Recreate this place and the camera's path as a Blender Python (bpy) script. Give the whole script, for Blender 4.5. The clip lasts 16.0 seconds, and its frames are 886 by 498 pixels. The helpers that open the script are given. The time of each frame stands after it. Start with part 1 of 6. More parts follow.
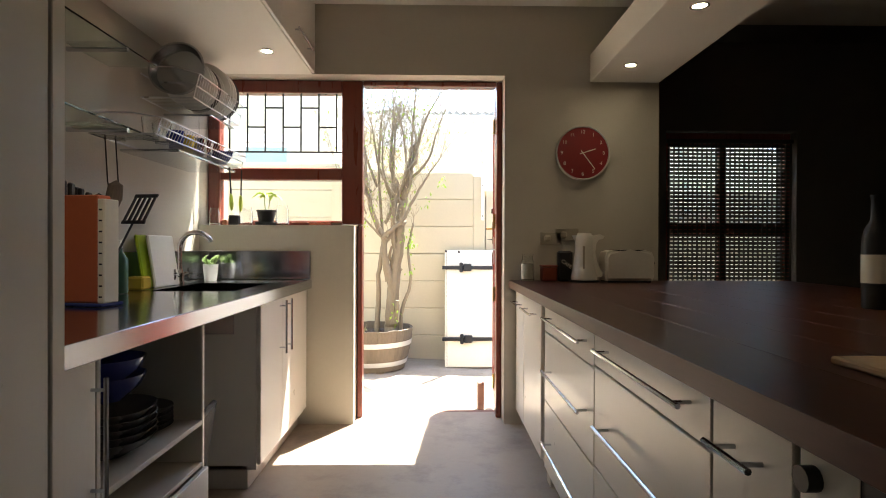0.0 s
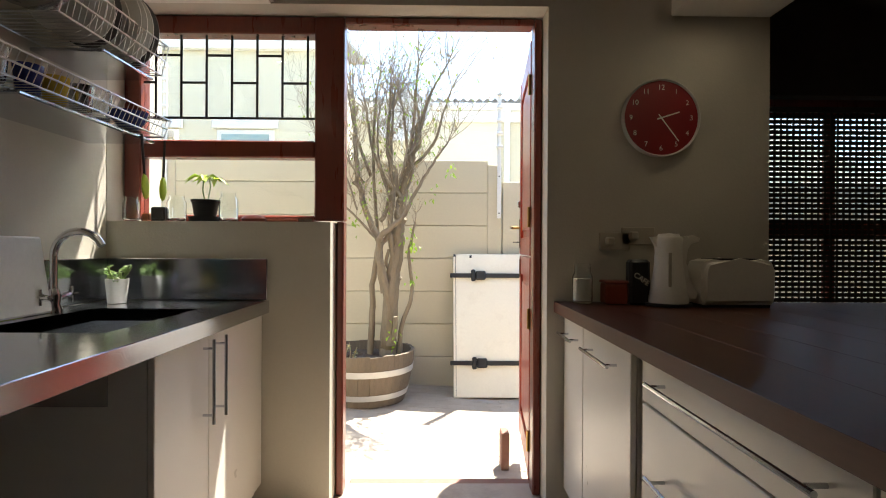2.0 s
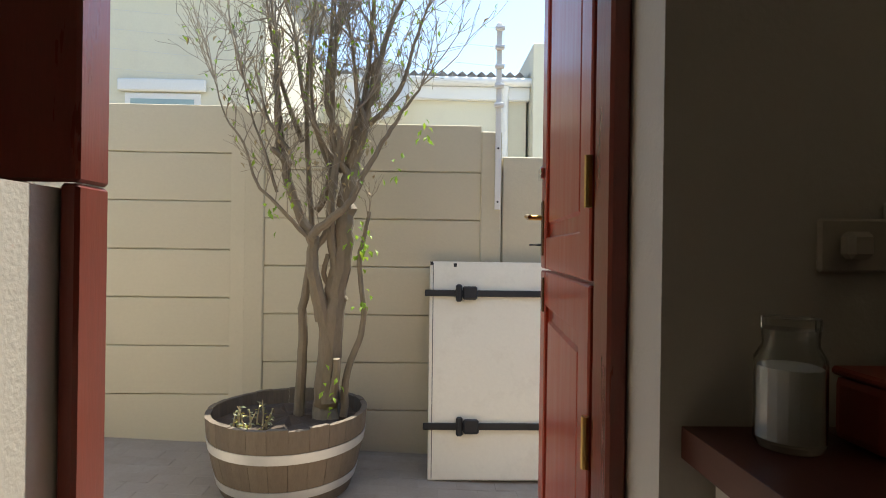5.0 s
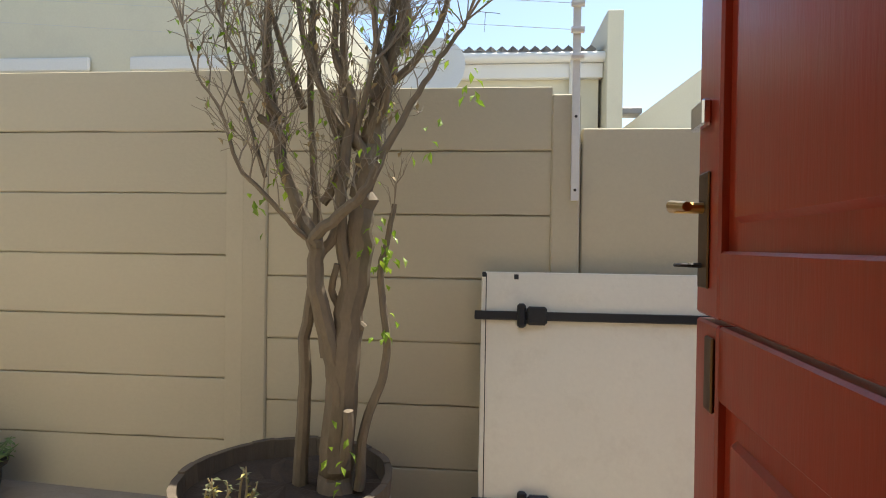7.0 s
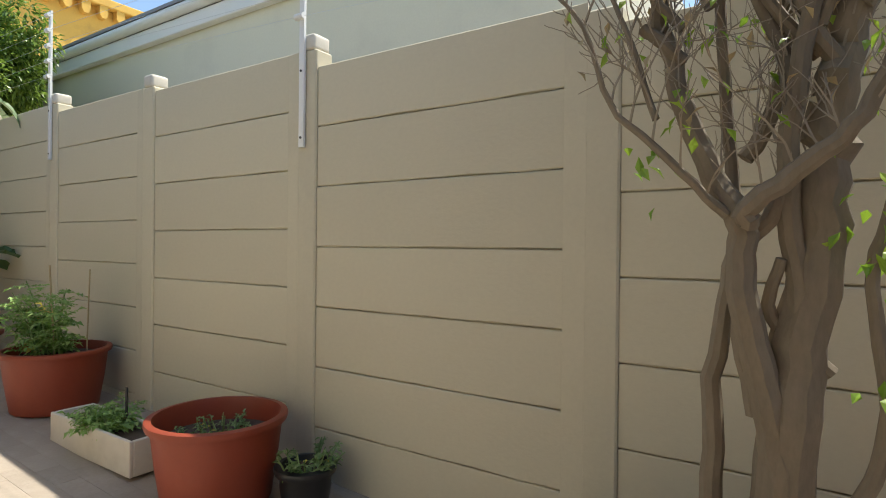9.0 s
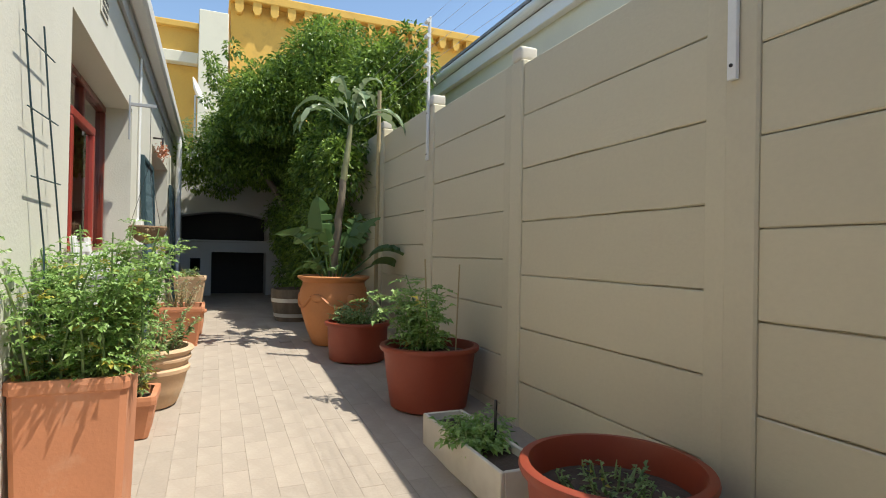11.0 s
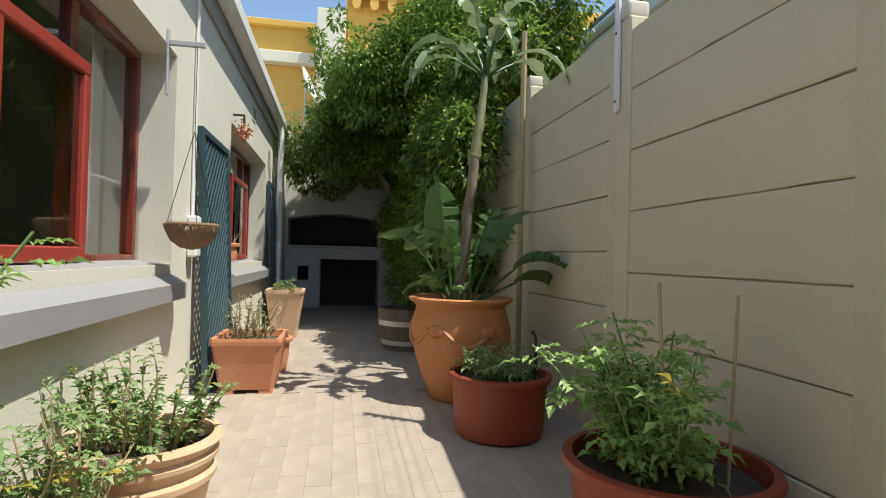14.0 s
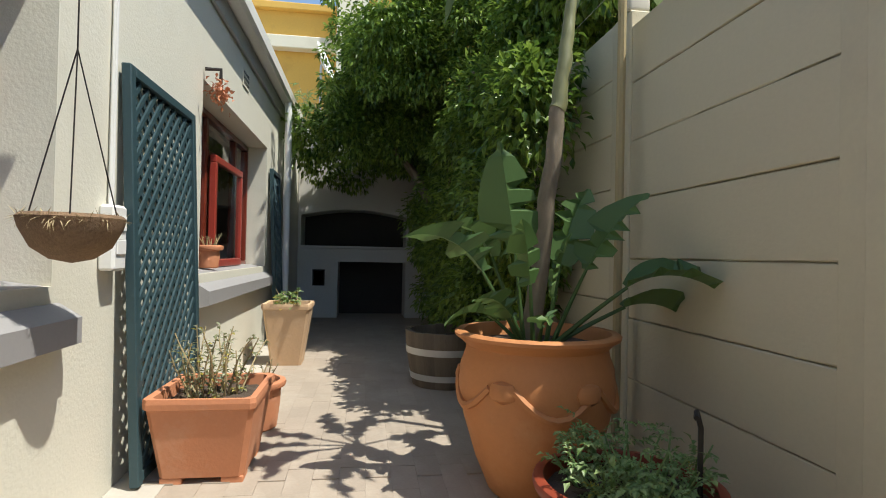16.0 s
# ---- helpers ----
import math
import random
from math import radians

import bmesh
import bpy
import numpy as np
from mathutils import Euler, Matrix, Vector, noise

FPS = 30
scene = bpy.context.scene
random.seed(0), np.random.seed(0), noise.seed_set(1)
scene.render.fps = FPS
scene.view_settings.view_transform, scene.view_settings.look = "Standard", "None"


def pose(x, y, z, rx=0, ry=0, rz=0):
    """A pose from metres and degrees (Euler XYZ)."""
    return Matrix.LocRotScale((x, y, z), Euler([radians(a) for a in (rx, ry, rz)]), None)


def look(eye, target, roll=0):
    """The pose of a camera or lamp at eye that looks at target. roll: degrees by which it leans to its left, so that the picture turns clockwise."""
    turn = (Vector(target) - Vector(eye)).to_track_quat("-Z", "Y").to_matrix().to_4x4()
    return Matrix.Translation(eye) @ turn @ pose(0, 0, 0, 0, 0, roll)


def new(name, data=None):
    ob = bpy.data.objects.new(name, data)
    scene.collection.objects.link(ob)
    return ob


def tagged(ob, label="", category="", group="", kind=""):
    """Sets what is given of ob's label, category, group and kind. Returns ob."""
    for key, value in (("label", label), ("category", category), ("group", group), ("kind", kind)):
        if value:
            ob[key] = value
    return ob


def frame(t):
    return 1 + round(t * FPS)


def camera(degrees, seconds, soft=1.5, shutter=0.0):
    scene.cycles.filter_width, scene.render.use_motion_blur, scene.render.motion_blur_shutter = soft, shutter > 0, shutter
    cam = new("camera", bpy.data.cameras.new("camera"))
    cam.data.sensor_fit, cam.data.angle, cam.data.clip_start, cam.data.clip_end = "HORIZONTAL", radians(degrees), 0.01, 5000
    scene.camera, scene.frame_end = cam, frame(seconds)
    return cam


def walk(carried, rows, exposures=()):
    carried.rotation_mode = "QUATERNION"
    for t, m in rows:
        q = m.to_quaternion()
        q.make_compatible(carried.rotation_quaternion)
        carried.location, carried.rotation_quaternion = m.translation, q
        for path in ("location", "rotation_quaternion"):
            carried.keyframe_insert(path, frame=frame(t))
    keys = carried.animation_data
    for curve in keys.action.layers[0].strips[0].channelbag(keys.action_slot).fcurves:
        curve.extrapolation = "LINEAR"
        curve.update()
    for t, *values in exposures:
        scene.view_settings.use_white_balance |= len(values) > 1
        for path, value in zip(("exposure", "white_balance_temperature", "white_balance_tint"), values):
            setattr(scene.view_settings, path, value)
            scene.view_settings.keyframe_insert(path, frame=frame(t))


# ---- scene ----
cam = camera(78.0, 16.0, soft=1.0)
# seconds, eye, target, roll
PATH = [
    (0, (0.051, -0.068, 1.114), (0.081, 1.932, 1.106), 0.2),
    (0.5, (0.037, 0.171, 1.127), (0.068, 2.171, 1.117), 0.1),
    (1, (0.06, 0.471, 1.133), (0.09, 2.471, 1.124), 0.1),
    (1.5, (0.037, 0.734, 1.126), (0.063, 2.734, 1.118), 0.3),
    (2, (0.001, 1.014, 1.138), (0.027, 3.014, 1.133), 0.3),
    (2.5, (0.025, 1.301, 1.131), (0.061, 3.3, 1.128), 0.4),
    (3, (0.045, 1.575, 1.135), (0.084, 3.575, 1.133), 0.5),
    (3.5, (0.029, 1.873, 1.14), (0.076, 3.872, 1.139), 0.5),
    (4, (0.065, 2.127, 1.144), (0.125, 4.126, 1.142), 0.6),
    (4.5, (0.152, 2.39, 1.146), (0.203, 4.39, 1.151), 0.7),
    (4.7, (0.151, 2.5, 1.149), (0.205, 4.499, 1.153), 0.8),
    (6.8, (0.193, 3.48, 1.203), (0.095, 5.477, 1.183), 0.5),
    (7, (0.194, 3.572, 1.202), (0.029, 5.565, 1.186), 0.8),
    (7.5, (0.11, 3.743, 1.191), (-0.188, 5.721, 1.177), 0.9),
    (8, (0.005, 3.88, 1.184), (-0.536, 5.805, 1.171), 1.0),
    (8.5, (-0.187, 4.088, 1.154), (-0.997, 5.917, 1.142), 0.7),
    (9, (-0.369, 4.217, 1.138), (-1.457, 5.895, 1.131), 0.6),
    (9.5, (-0.555, 4.304, 1.123), (-1.918, 5.767, 1.118), 0.6),
    (10, (-0.762, 4.425, 1.099), (-2.376, 5.605, 1.103), 0.7),
    (10.2, (-0.836, 4.452, 1.08), (-2.517, 5.535, 1.088), 0.8),
    (12.3, (-1.934, 4.725, 1.006), (-3.867, 5.238, 1.027), 1.2),
    (12.5, (-2.053, 4.743, 1.005), (-3.992, 5.234, 1.026), 1.2),
    (13, (-2.354, 4.82, 1.019), (-4.304, 5.26, 1.042), 1.2),
    (13.5, (-2.645, 4.859, 1.035), (-4.605, 5.256, 1.059), 1.3),
    (14, (-2.96, 4.85, 1.052), (-4.924, 5.226, 1.084), 1.4),
    (14.5, (-3.281, 4.874, 1.075), (-5.248, 5.236, 1.1), 1.2),
    (15, (-3.602, 4.899, 1.093), (-5.574, 5.23, 1.117), 1.2),
    (15.5, (-3.95, 4.898, 1.094), (-5.927, 5.199, 1.12), 1.3),
    (16, (-4.288, 4.934, 1.105), (-6.268, 5.218, 1.128), 1.2),
]
walk(cam, [(t, look(e, g, r)) for t, e, g, r in PATH],
     exposures=[(0.0, 3.0, 6850, 7), (1.0, 2.68, 6800, 7), (2.0, 2.2, 6700, 6), (3.0, 1.68, 6600, 6), (4.0, 1.36, 6600, 6), (4.7, 1.27, 6600, 6), (6.8, 0.85, 7000, 8), (7.5, 0.75, 7100, 8), (8.1, 0.58, 6900, 8), (9.0, 0.70, 6650, 6), (9.5, 0.72, 6650, 6), (10.2, 0.56, 6600, 6), (12.3, 0.48, 6500, 6), (16.0, 0.48, 6500, 6)])

# ---------------------------------------------------------------- light
SUN = Vector((0.52, 0.89, 2.19)).normalized()
world = bpy.data.worlds.new("sky")
scene.world = world
world.use_nodes = True
sky = world.node_tree.nodes.new("ShaderNodeTexSky")
sky.sky_type = "NISHITA"
sky.sun_disc = False
sky.sun_elevation = math.asin(SUN.z)
sky.sun_rotation = math.atan2(SUN.x, SUN.y)
sky.altitude = 50.0
sky.dust_density = 0.6
world.node_tree.links.new(sky.outputs[0], world.node_tree.nodes["Background"].inputs[0])
world.node_tree.nodes["Background"].inputs[1].default_value = 0.15
sun_data = bpy.data.lights.new("sun", "SUN")
sun_data.energy = 4.5
sun_data.angle = radians(0.53)
sun_data.color = (1.0, 0.955, 0.88)
sun = new("sun", sun_data)
sun.matrix_world = look(SUN * 20, (0, 0, 0))


def downlight(x, y, z, watts=9.0):
    d = bpy.data.lights.new("downlight_lamp", "SPOT")
    d.energy, d.color, d.spot_size, d.spot_blend, d.shadow_soft_size = watts, (1.0, 0.82, 0.6), radians(75), 0.7, 0.02
    o = new("downlight_lamp", d)
    o.matrix_world = look((x, y, z - 0.012), (x, y, 0))


# ---------------------------------------------------------------- materials
def tree(name):
    m = bpy.data.materials.new(name)
    m.use_nodes = True
    n, l = m.node_tree.nodes, m.node_tree.links
    return m, n, l, n["Principled BSDF"]


def surf(name, col, rough=0.6, metal=0.0, var=0.12, scale=3.0, grain=60.0, gvar=0.06, bump=0.15, stain=None, stain_amt=0.0,
         stretch=(1, 1, 1), spec=0.5, rand=0.0, island=0.0, coat=0.0, rvar=0.12, stain_scale=1.3):
    """A painted or natural surface: colour with broad patches and fine grain, relief, uneven gloss, and stains of a second colour."""
    m, n, l, b = tree(name)
    tc = n.new("ShaderNodeTexCoord")
    mp = n.new("ShaderNodeMapping")
    mp.inputs["Scale"].default_value = stretch
    l.new(tc.outputs["Object"], mp.inputs[0])

    def nz(sc, det, ro=0.6):
        t = n.new("ShaderNodeTexNoise")
        t.inputs["Scale"].default_value, t.inputs["Detail"].default_value, t.inputs["Roughness"].default_value = sc, det, ro
        l.new(mp.outputs[0], t.inputs["Vector"])
        return t.outputs["Fac"]

    def mth(op, a, c):
        q = n.new("ShaderNodeMath")
        q.operation = op
        for i, v in enumerate((a, c)):
            if isinstance(v, (int, float)):
                q.inputs[i].default_value = v
            else:
                l.new(v, q.inputs[i])
        return q.outputs[0]

    big, fine = nz(scale, 4), nz(grain, 3)
    val = mth("ADD", mth("MULTIPLY", mth("SUBTRACT", big, 0.5), 2 * var), mth("MULTIPLY", mth("SUBTRACT", fine, 0.5), 2 * gvar))
    val = mth("ADD", val, 1.0)
    if rand:
        oi = n.new("ShaderNodeObjectInfo")
        val = mth("ADD", val, mth("MULTIPLY", mth("SUBTRACT", oi.outputs["Random"], 0.5), 2 * rand))
    if island:
        ge = n.new("ShaderNodeNewGeometry")
        val = mth("ADD", val, mth("MULTIPLY", mth("SUBTRACT", ge.outputs["Random Per Island"], 0.5), 2 * island))
    hsv = n.new("ShaderNodeHueSaturation")
    hsv.inputs["Color"].default_value = (*col, 1)
    l.new(val, hsv.inputs["Value"])
    out = hsv.outputs[0]
    if stain:
        r = n.new("ShaderNodeValToRGB")
        r.color_ramp.elements[0].position, r.color_ramp.elements[1].position = 0.52, 0.72
        l.new(nz(stain_scale, 6, 0.7), r.inputs[0])
        mx = n.new("ShaderNodeMix")
        mx.data_type = "RGBA"
        l.new(mth("MULTIPLY", r.outputs[0], stain_amt), mx.inputs[0])
        l.new(out, mx.inputs[6])
        mx.inputs[7].default_value = (*stain, 1)
        out = mx.outputs[2]
    l.new(out, b.inputs["Base Color"])
    l.new(mth("ADD", mth("MULTIPLY", mth("SUBTRACT", big, 0.5), 2 * rvar), rough), b.inputs["Roughness"])
    b.inputs["Metallic"].default_value = metal
    b.inputs["Specular IOR Level"].default_value = spec
    b.inputs["Coat Weight"].default_value = coat
    b.inputs["Coat Roughness"].default_value = 0.12
    if bump:
        bp = n.new("ShaderNodeBump")
        bp.inputs["Strength"].default_value, bp.inputs["Distance"].default_value = bump, 0.004
        l.new(mth("ADD", fine, mth("MULTIPLY", big, 0.8)), bp.inputs["Height"])
        l.new(bp.outputs[0], b.inputs["Normal"])
    return m


def leafy(name, col, col2, rough=0.45, trans=0.35):
    """Leaves, each a little different in colour, with light passing through."""
    m, n, l, b = tree(name)
    ge = n.new("ShaderNodeNewGeometry")
    mx = n.new("ShaderNodeMix")
    mx.data_type = "RGBA"
    l.new(ge.outputs["Random Per Island"], mx.inputs[0])
    mx.inputs[6].default_value, mx.inputs[7].default_value = (*col, 1), (*col2, 1)
    l.new(mx.outputs[2], b.inputs["Base Color"])
    b.inputs["Roughness"].default_value = rough
    tr = n.new("ShaderNodeBsdfTranslucent")
    l.new(mx.outputs[2], tr.inputs[0])
    ms = n.new("ShaderNodeMixShader")
    ms.inputs[0].default_value = trans
    l.new(b.outputs[0], ms.inputs[1])
    l.new(tr.outputs[0], ms.inputs[2])
    l.new(ms.outputs[0], n["Material Output"].inputs[0])
    return m


def clear(name, col=(0.95, 0.97, 0.96), rough=0.0, ior=1.45):
    m, n, l, b = tree(name)
    b.inputs["Base Color"].default_value = (*col, 1)
    b.inputs["Transmission Weight"].default_value = 1.0
    b.inputs["Roughness"].default_value, b.inputs["IOR"].default_value = rough, ior
    return m


def glow(name, col, strength):
    m, n, l, b = tree(name)
    b.inputs["Emission Color"].default_value = (*col, 1)
    b.inputs["Emission Strength"].default_value = strength
    return m


M_PLASTER = surf("kitchen_plaster", (0.52, 0.48, 0.405), 0.75, var=0.06, scale=1.6, grain=90, gvar=0.03, bump=0.25, stain=(0.42, 0.38, 0.31), stain_amt=0.25)
# Base taken far below the kitchen plaster so the dining room looks unlit.
M_UNLITWALL = surf("dining_plaster_unlit_tone", (0.10, 0.085, 0.072), 0.75, var=0.06, grain=90, bump=0.2)
M_CEIL = surf("ceiling_paint", (0.74, 0.71, 0.64), 0.8, var=0.03, grain=100, gvar=0.02, bump=0.1)
M_CEMENT = surf("screed_floor", (0.35, 0.285, 0.225), 0.42, var=0.3, scale=2.2, grain=30, gvar=0.07, bump=0.12, stain=(0.17, 0.135, 0.11), stain_amt=0.8, stain_scale=2.6)
M_CAB = surf("cabinet_lacquer", (0.74, 0.71, 0.65), 0.32, var=0.02, grain=120, gvar=0.01, bump=0.03)
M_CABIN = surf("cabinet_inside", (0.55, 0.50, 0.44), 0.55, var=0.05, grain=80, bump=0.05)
M_STEEL = surf("brushed_steel", (0.56, 0.58, 0.62), 0.15, 1.0, var=0.03, scale=2, grain=40, gvar=0.03, bump=0.015, stretch=(4, 1, 4), rvar=0.05)
M_CHROME = surf("chrome", (0.75, 0.75, 0.76), 0.12, 1.0, var=0.02, bump=0.0, rvar=0.04)
M_WIRE = surf("chromed_wire", (0.6, 0.6, 0.6), 0.3, 1.0, var=0.05, bump=0.0)
M_COUNTER = surf("oiled_hardwood", (0.082, 0.026, 0.015), 0.33, var=0.2, scale=3, grain=16, gvar=0.18, bump=0.0, stretch=(7, 0.7, 7), rvar=0.0, spec=0.28)
M_MERANTI = surf("varnished_red_wood", (0.18, 0.032, 0.017), 0.3, var=0.25, scale=3, grain=25, gvar=0.2, bump=0.08, stretch=(8, 8, 0.8), coat=0.3)
M_DOORRED = surf("red_stained_door", (0.29, 0.029, 0.009), 0.36, var=0.18, scale=2.5, grain=22, gvar=0.15, bump=0.08, stretch=(8, 8, 0.7), coat=0.12)
# Red paint of the sashes, brightened over the frame's wood to show sun.
M_SASHLIT = surf("sunlit_red_sash_paint", (0.33, 0.045, 0.03), 0.35, var=0.12, grain=30, bump=0.06, coat=0.3)
M_HOUSE = surf("cream_house_plaster", (0.66, 0.63, 0.53), 0.8, var=0.05, scale=1.1, grain=70, gvar=0.04, bump=0.35, stain=(0.50, 0.47, 0.38), stain_amt=0.25)
M_PRECAST = surf("painted_precast_concrete", (0.575, 0.515, 0.375), 0.75, var=0.06, scale=1.4, grain=55, gvar=0.05, bump=0.3, stain=(0.42, 0.36, 0.28), stain_amt=0.3, rand=0.035)
M_CREAM = surf("cream_neighbour_plaster", (0.68, 0.64, 0.50), 0.8, var=0.04, scale=0.8, grain=50, bump=0.2, stain=(0.55, 0.5, 0.4), stain_amt=0.3)
M_YELLOW = surf("ochre_stucco", (0.66, 0.40, 0.085), 0.85, var=0.12, scale=0.7, grain=20, bump=0.3, stain=(0.45, 0.26, 0.07), stain_amt=0.5)
M_WHITE = surf("white_gloss_paint", (0.76, 0.75, 0.72), 0.4, var=0.04, scale=2, grain=60, bump=0.08)
M_BOARD = surf("worn_white_board", (0.85, 0.80, 0.67), 0.5, var=0.06, scale=2.5, grain=50, gvar=0.04, bump=0.12, stain=(0.55, 0.48, 0.36), stain_amt=0.25, stain_scale=5)
M_GREY = surf("grey_sill_paint", (0.30, 0.29, 0.29), 0.55, var=0.08, grain=60, bump=0.15)
M_PAVER = surf("clay_paver", (0.355, 0.295, 0.235), 0.85, var=0.14, scale=6, grain=60, gvar=0.1, bump=0.4, stain=(0.47, 0.41, 0.34), stain_amt=0.5, stain_scale=2, rand=0.05, island=0.05)
M_SANDJOINT = surf("paver_bed_sand", (0.34, 0.285, 0.225), 0.95, var=0.2, scale=8, grain=120, gvar=0.2, bump=0.6)
M_CONC = surf("pale_concrete_strip", (0.44, 0.405, 0.35), 0.85, var=0.12, scale=4, grain=60, gvar=0.08, bump=0.4)
M_TERRA = surf("terracotta", (0.53, 0.215, 0.105), 0.75, var=0.12, scale=5, grain=60, gvar=0.06, bump=0.25, stain=(0.64, 0.43, 0.30), stain_amt=0.35, stain_scale=4)
M_URN = surf("golden_terracotta", (0.50, 0.205, 0.072), 0.65, var=0.18, scale=4, grain=50, gvar=0.06, bump=0.25, stain=(0.60, 0.33, 0.16), stain_amt=0.4, stain_scale=3)
M_TERRADARK = surf("worn_red_cement", (0.23, 0.11, 0.08), 0.7, var=0.2, scale=6, grain=50, gvar=0.1, bump=0.3, stain=(0.33, 0.28, 0.23), stain_amt=0.7, stain_scale=5)
M_TERRAPALE = surf("pale_terracotta", (0.60, 0.40, 0.24), 0.8, var=0.12, scale=6, grain=50, gvar=0.06, bump=0.3, stain=(0.68, 0.55, 0.40), stain_amt=0.5, stain_scale=5)
M_PLASPOT = surf("brown_red_plastic", (0.25, 0.042, 0.017), 0.5, var=0.08, scale=3, grain=40, bump=0.05, stain=(0.36, 0.11, 0.06), stain_amt=0.25)
M_TROUGH = surf("whitewashed_trough", (0.62, 0.57, 0.48), 0.75, var=0.08, grain=40, bump=0.2, stain=(0.4, 0.35, 0.28), stain_amt=0.4, stain_scale=5)
M_SOIL = surf("potting_soil", (0.075, 0.052, 0.036), 0.95, var=0.4, scale=14, grain=90, gvar=0.4, bump=1.0)
M_OAK = surf("weathered_oak_stave", (0.155, 0.12, 0.085), 0.8, var=0.3, scale=4, grain=30, gvar=0.2, bump=0.4, stretch=(6, 6, 0.8), rand=0.15)
M_HOOP = surf("galvanised_hoop", (0.62, 0.61, 0.58), 0.5, 0.55, var=0.12, scale=6, grain=40, bump=0.1)
M_BARK = surf("smooth_grey_bark", (0.215, 0.172, 0.118), 0.85, var=0.42, scale=14, grain=60, gvar=0.22, bump=0.6, stretch=(1, 1, 0.35))
M_IVORY = surf("aged_ivory_plastic", (0.42, 0.37, 0.29), 0.5, var=0.06, scale=6, grain=80, bump=0.05)
M_SHEATH = surf("green_brown_sheath", (0.22, 0.22, 0.10), 0.5, var=0.25, scale=6, grain=30, gvar=0.15, bump=0.2, stretch=(6, 6, 0.6))
M_TWIG = surf("twig", (0.30, 0.25, 0.185), 0.85, var=0.2, bump=0.1)
M_TEAL = surf("dark_teal_paint", (0.030, 0.062, 0.072), 0.5, var=0.12, scale=4, grain=40, bump=0.15)
M_BLACK = surf("black_plastic", (0.018, 0.018, 0.019), 0.4, var=0.1, bump=0.05)
M_IRON = surf("dark_iron", (0.05, 0.045, 0.042), 0.5, 0.6, var=0.2, bump=0.1)
M_BRASS = surf("aged_brass", (0.55, 0.36, 0.12), 0.32, 1.0, var=0.15, scale=8, bump=0.05)
M_BRONZE = surf("dark_bronze", (0.11, 0.055, 0.02), 0.4, 0.8, var=0.25, scale=9, bump=0.05)
M_COIR = surf("coconut_fibre", (0.20, 0.125, 0.07), 0.95, var=0.35, scale=18, grain=140, gvar=0.4, bump=1.0)
M_SLATE = surf("grey_roof_metal", (0.22, 0.22, 0.23), 0.5, var=0.1, grain=30, bump=0.1)
M_FASCIA = surf("grey_fascia_paint", (0.40, 0.41, 0.42), 0.5, var=0.08, grain=40, bump=0.1)
M_GREENGLASS = clear("green_edged_glass", (0.85, 0.95, 0.9))
M_GLASS = clear("window_glass")
M_JAR = clear("jar_glass", (0.96, 0.98, 0.97))
M_CLOCK = surf("red_clock_face", (0.24, 0.010, 0.012), 0.4, var=0.03, bump=0.0)
M_PAPER = surf("off_white_print", (0.8, 0.76, 0.66), 0.6, var=0.02, bump=0.0)
M_KETTLE = surf("white_appliance_plastic", (0.76, 0.73, 0.66), 0.35, var=0.02, bump=0.0)
M_ORANGEBOX = surf("orange_red_board", (0.45, 0.10, 0.035), 0.5, var=0.12, scale=4, grain=40, bump=0.05)
M_SPONGE = surf("yellow_sponge", (0.65, 0.46, 0.06), 0.9, var=0.1, grain=200, gvar=0.15, bump=0.6)
M_NAVY = surf("navy_glazed_ceramic", (0.035, 0.05, 0.2), 0.15, var=0.1, bump=0.0)
M_DARKCERAM = surf("dark_glazed_ceramic", (0.12, 0.115, 0.115), 0.25, var=0.1, bump=0.0)
M_LIME = surf("lime_silicone", (0.45, 0.6, 0.03), 0.4, var=0.05, bump=0.0)
M_BEAD = surf("dark_bead_cord", (0.05, 0.036, 0.025), 0.7, var=0.2, bump=0.0)
M_DARKTILE = surf("soot_dark_render", (0.05, 0.047, 0.044), 0.9, var=0.3, scale=3, bump=0.3)
M_BRAAI = surf("grey_white_render", (0.62, 0.60, 0.56), 0.85, var=0.1, scale=1.5, grain=40, bump=0.3)
M_DRYSTALK = surf("dry_stalk", (0.42, 0.33, 0.18), 0.8, var=0.2, bump=0.1)
M_LEAF_TOM = leafy("tomato_leaf", (0.16, 0.30, 0.06), (0.36, 0.50, 0.16))
M_LEAF_YEL = leafy("yellowing_leaf", (0.36, 0.34, 0.05), (0.5, 0.42, 0.08))
M_LEAF_DARK = leafy("dark_hedge_leaf", (0.05, 0.11, 0.016), (0.30, 0.42, 0.07), 0.35, 0.4)
M_LEAF_LIME = leafy("fresh_tree_leaf", (0.2, 0.36, 0.03), (0.33, 0.46, 0.05))
M_LEAF_BIG = leafy("strelitzia_leaf", (0.06, 0.125, 0.035), (0.12, 0.20, 0.06), 0.45, 0.25)
M_LEAF_PALE = leafy("pale_palm_leaf", (0.16, 0.24, 0.10), (0.30, 0.36, 0.2), 0.4, 0.3)
M_LEAF_HERB = leafy("herb_leaf", (0.14, 0.24, 0.07), (0.32, 0.42, 0.17))
M_LEAF_GREY = leafy("dry_grey_leaf", (0.22, 0.25, 0.13), (0.34, 0.34, 0.2))


# ---------------------------------------------------------------- builders
def thing(name, x, y, z, label, category, rz=0, group="", kind=""):
    ob = new(name)
    ob.matrix_basis = pose(x, y, z, 0, 0, rz)
    ob.empty_display_size = 0.1
    return tagged(ob, label, category, group, kind)


def chain(ob):
    m = ob.matrix_basis.copy()
    while ob.parent:
        ob = ob.parent
        m = ob.matrix_basis @ m
    return m


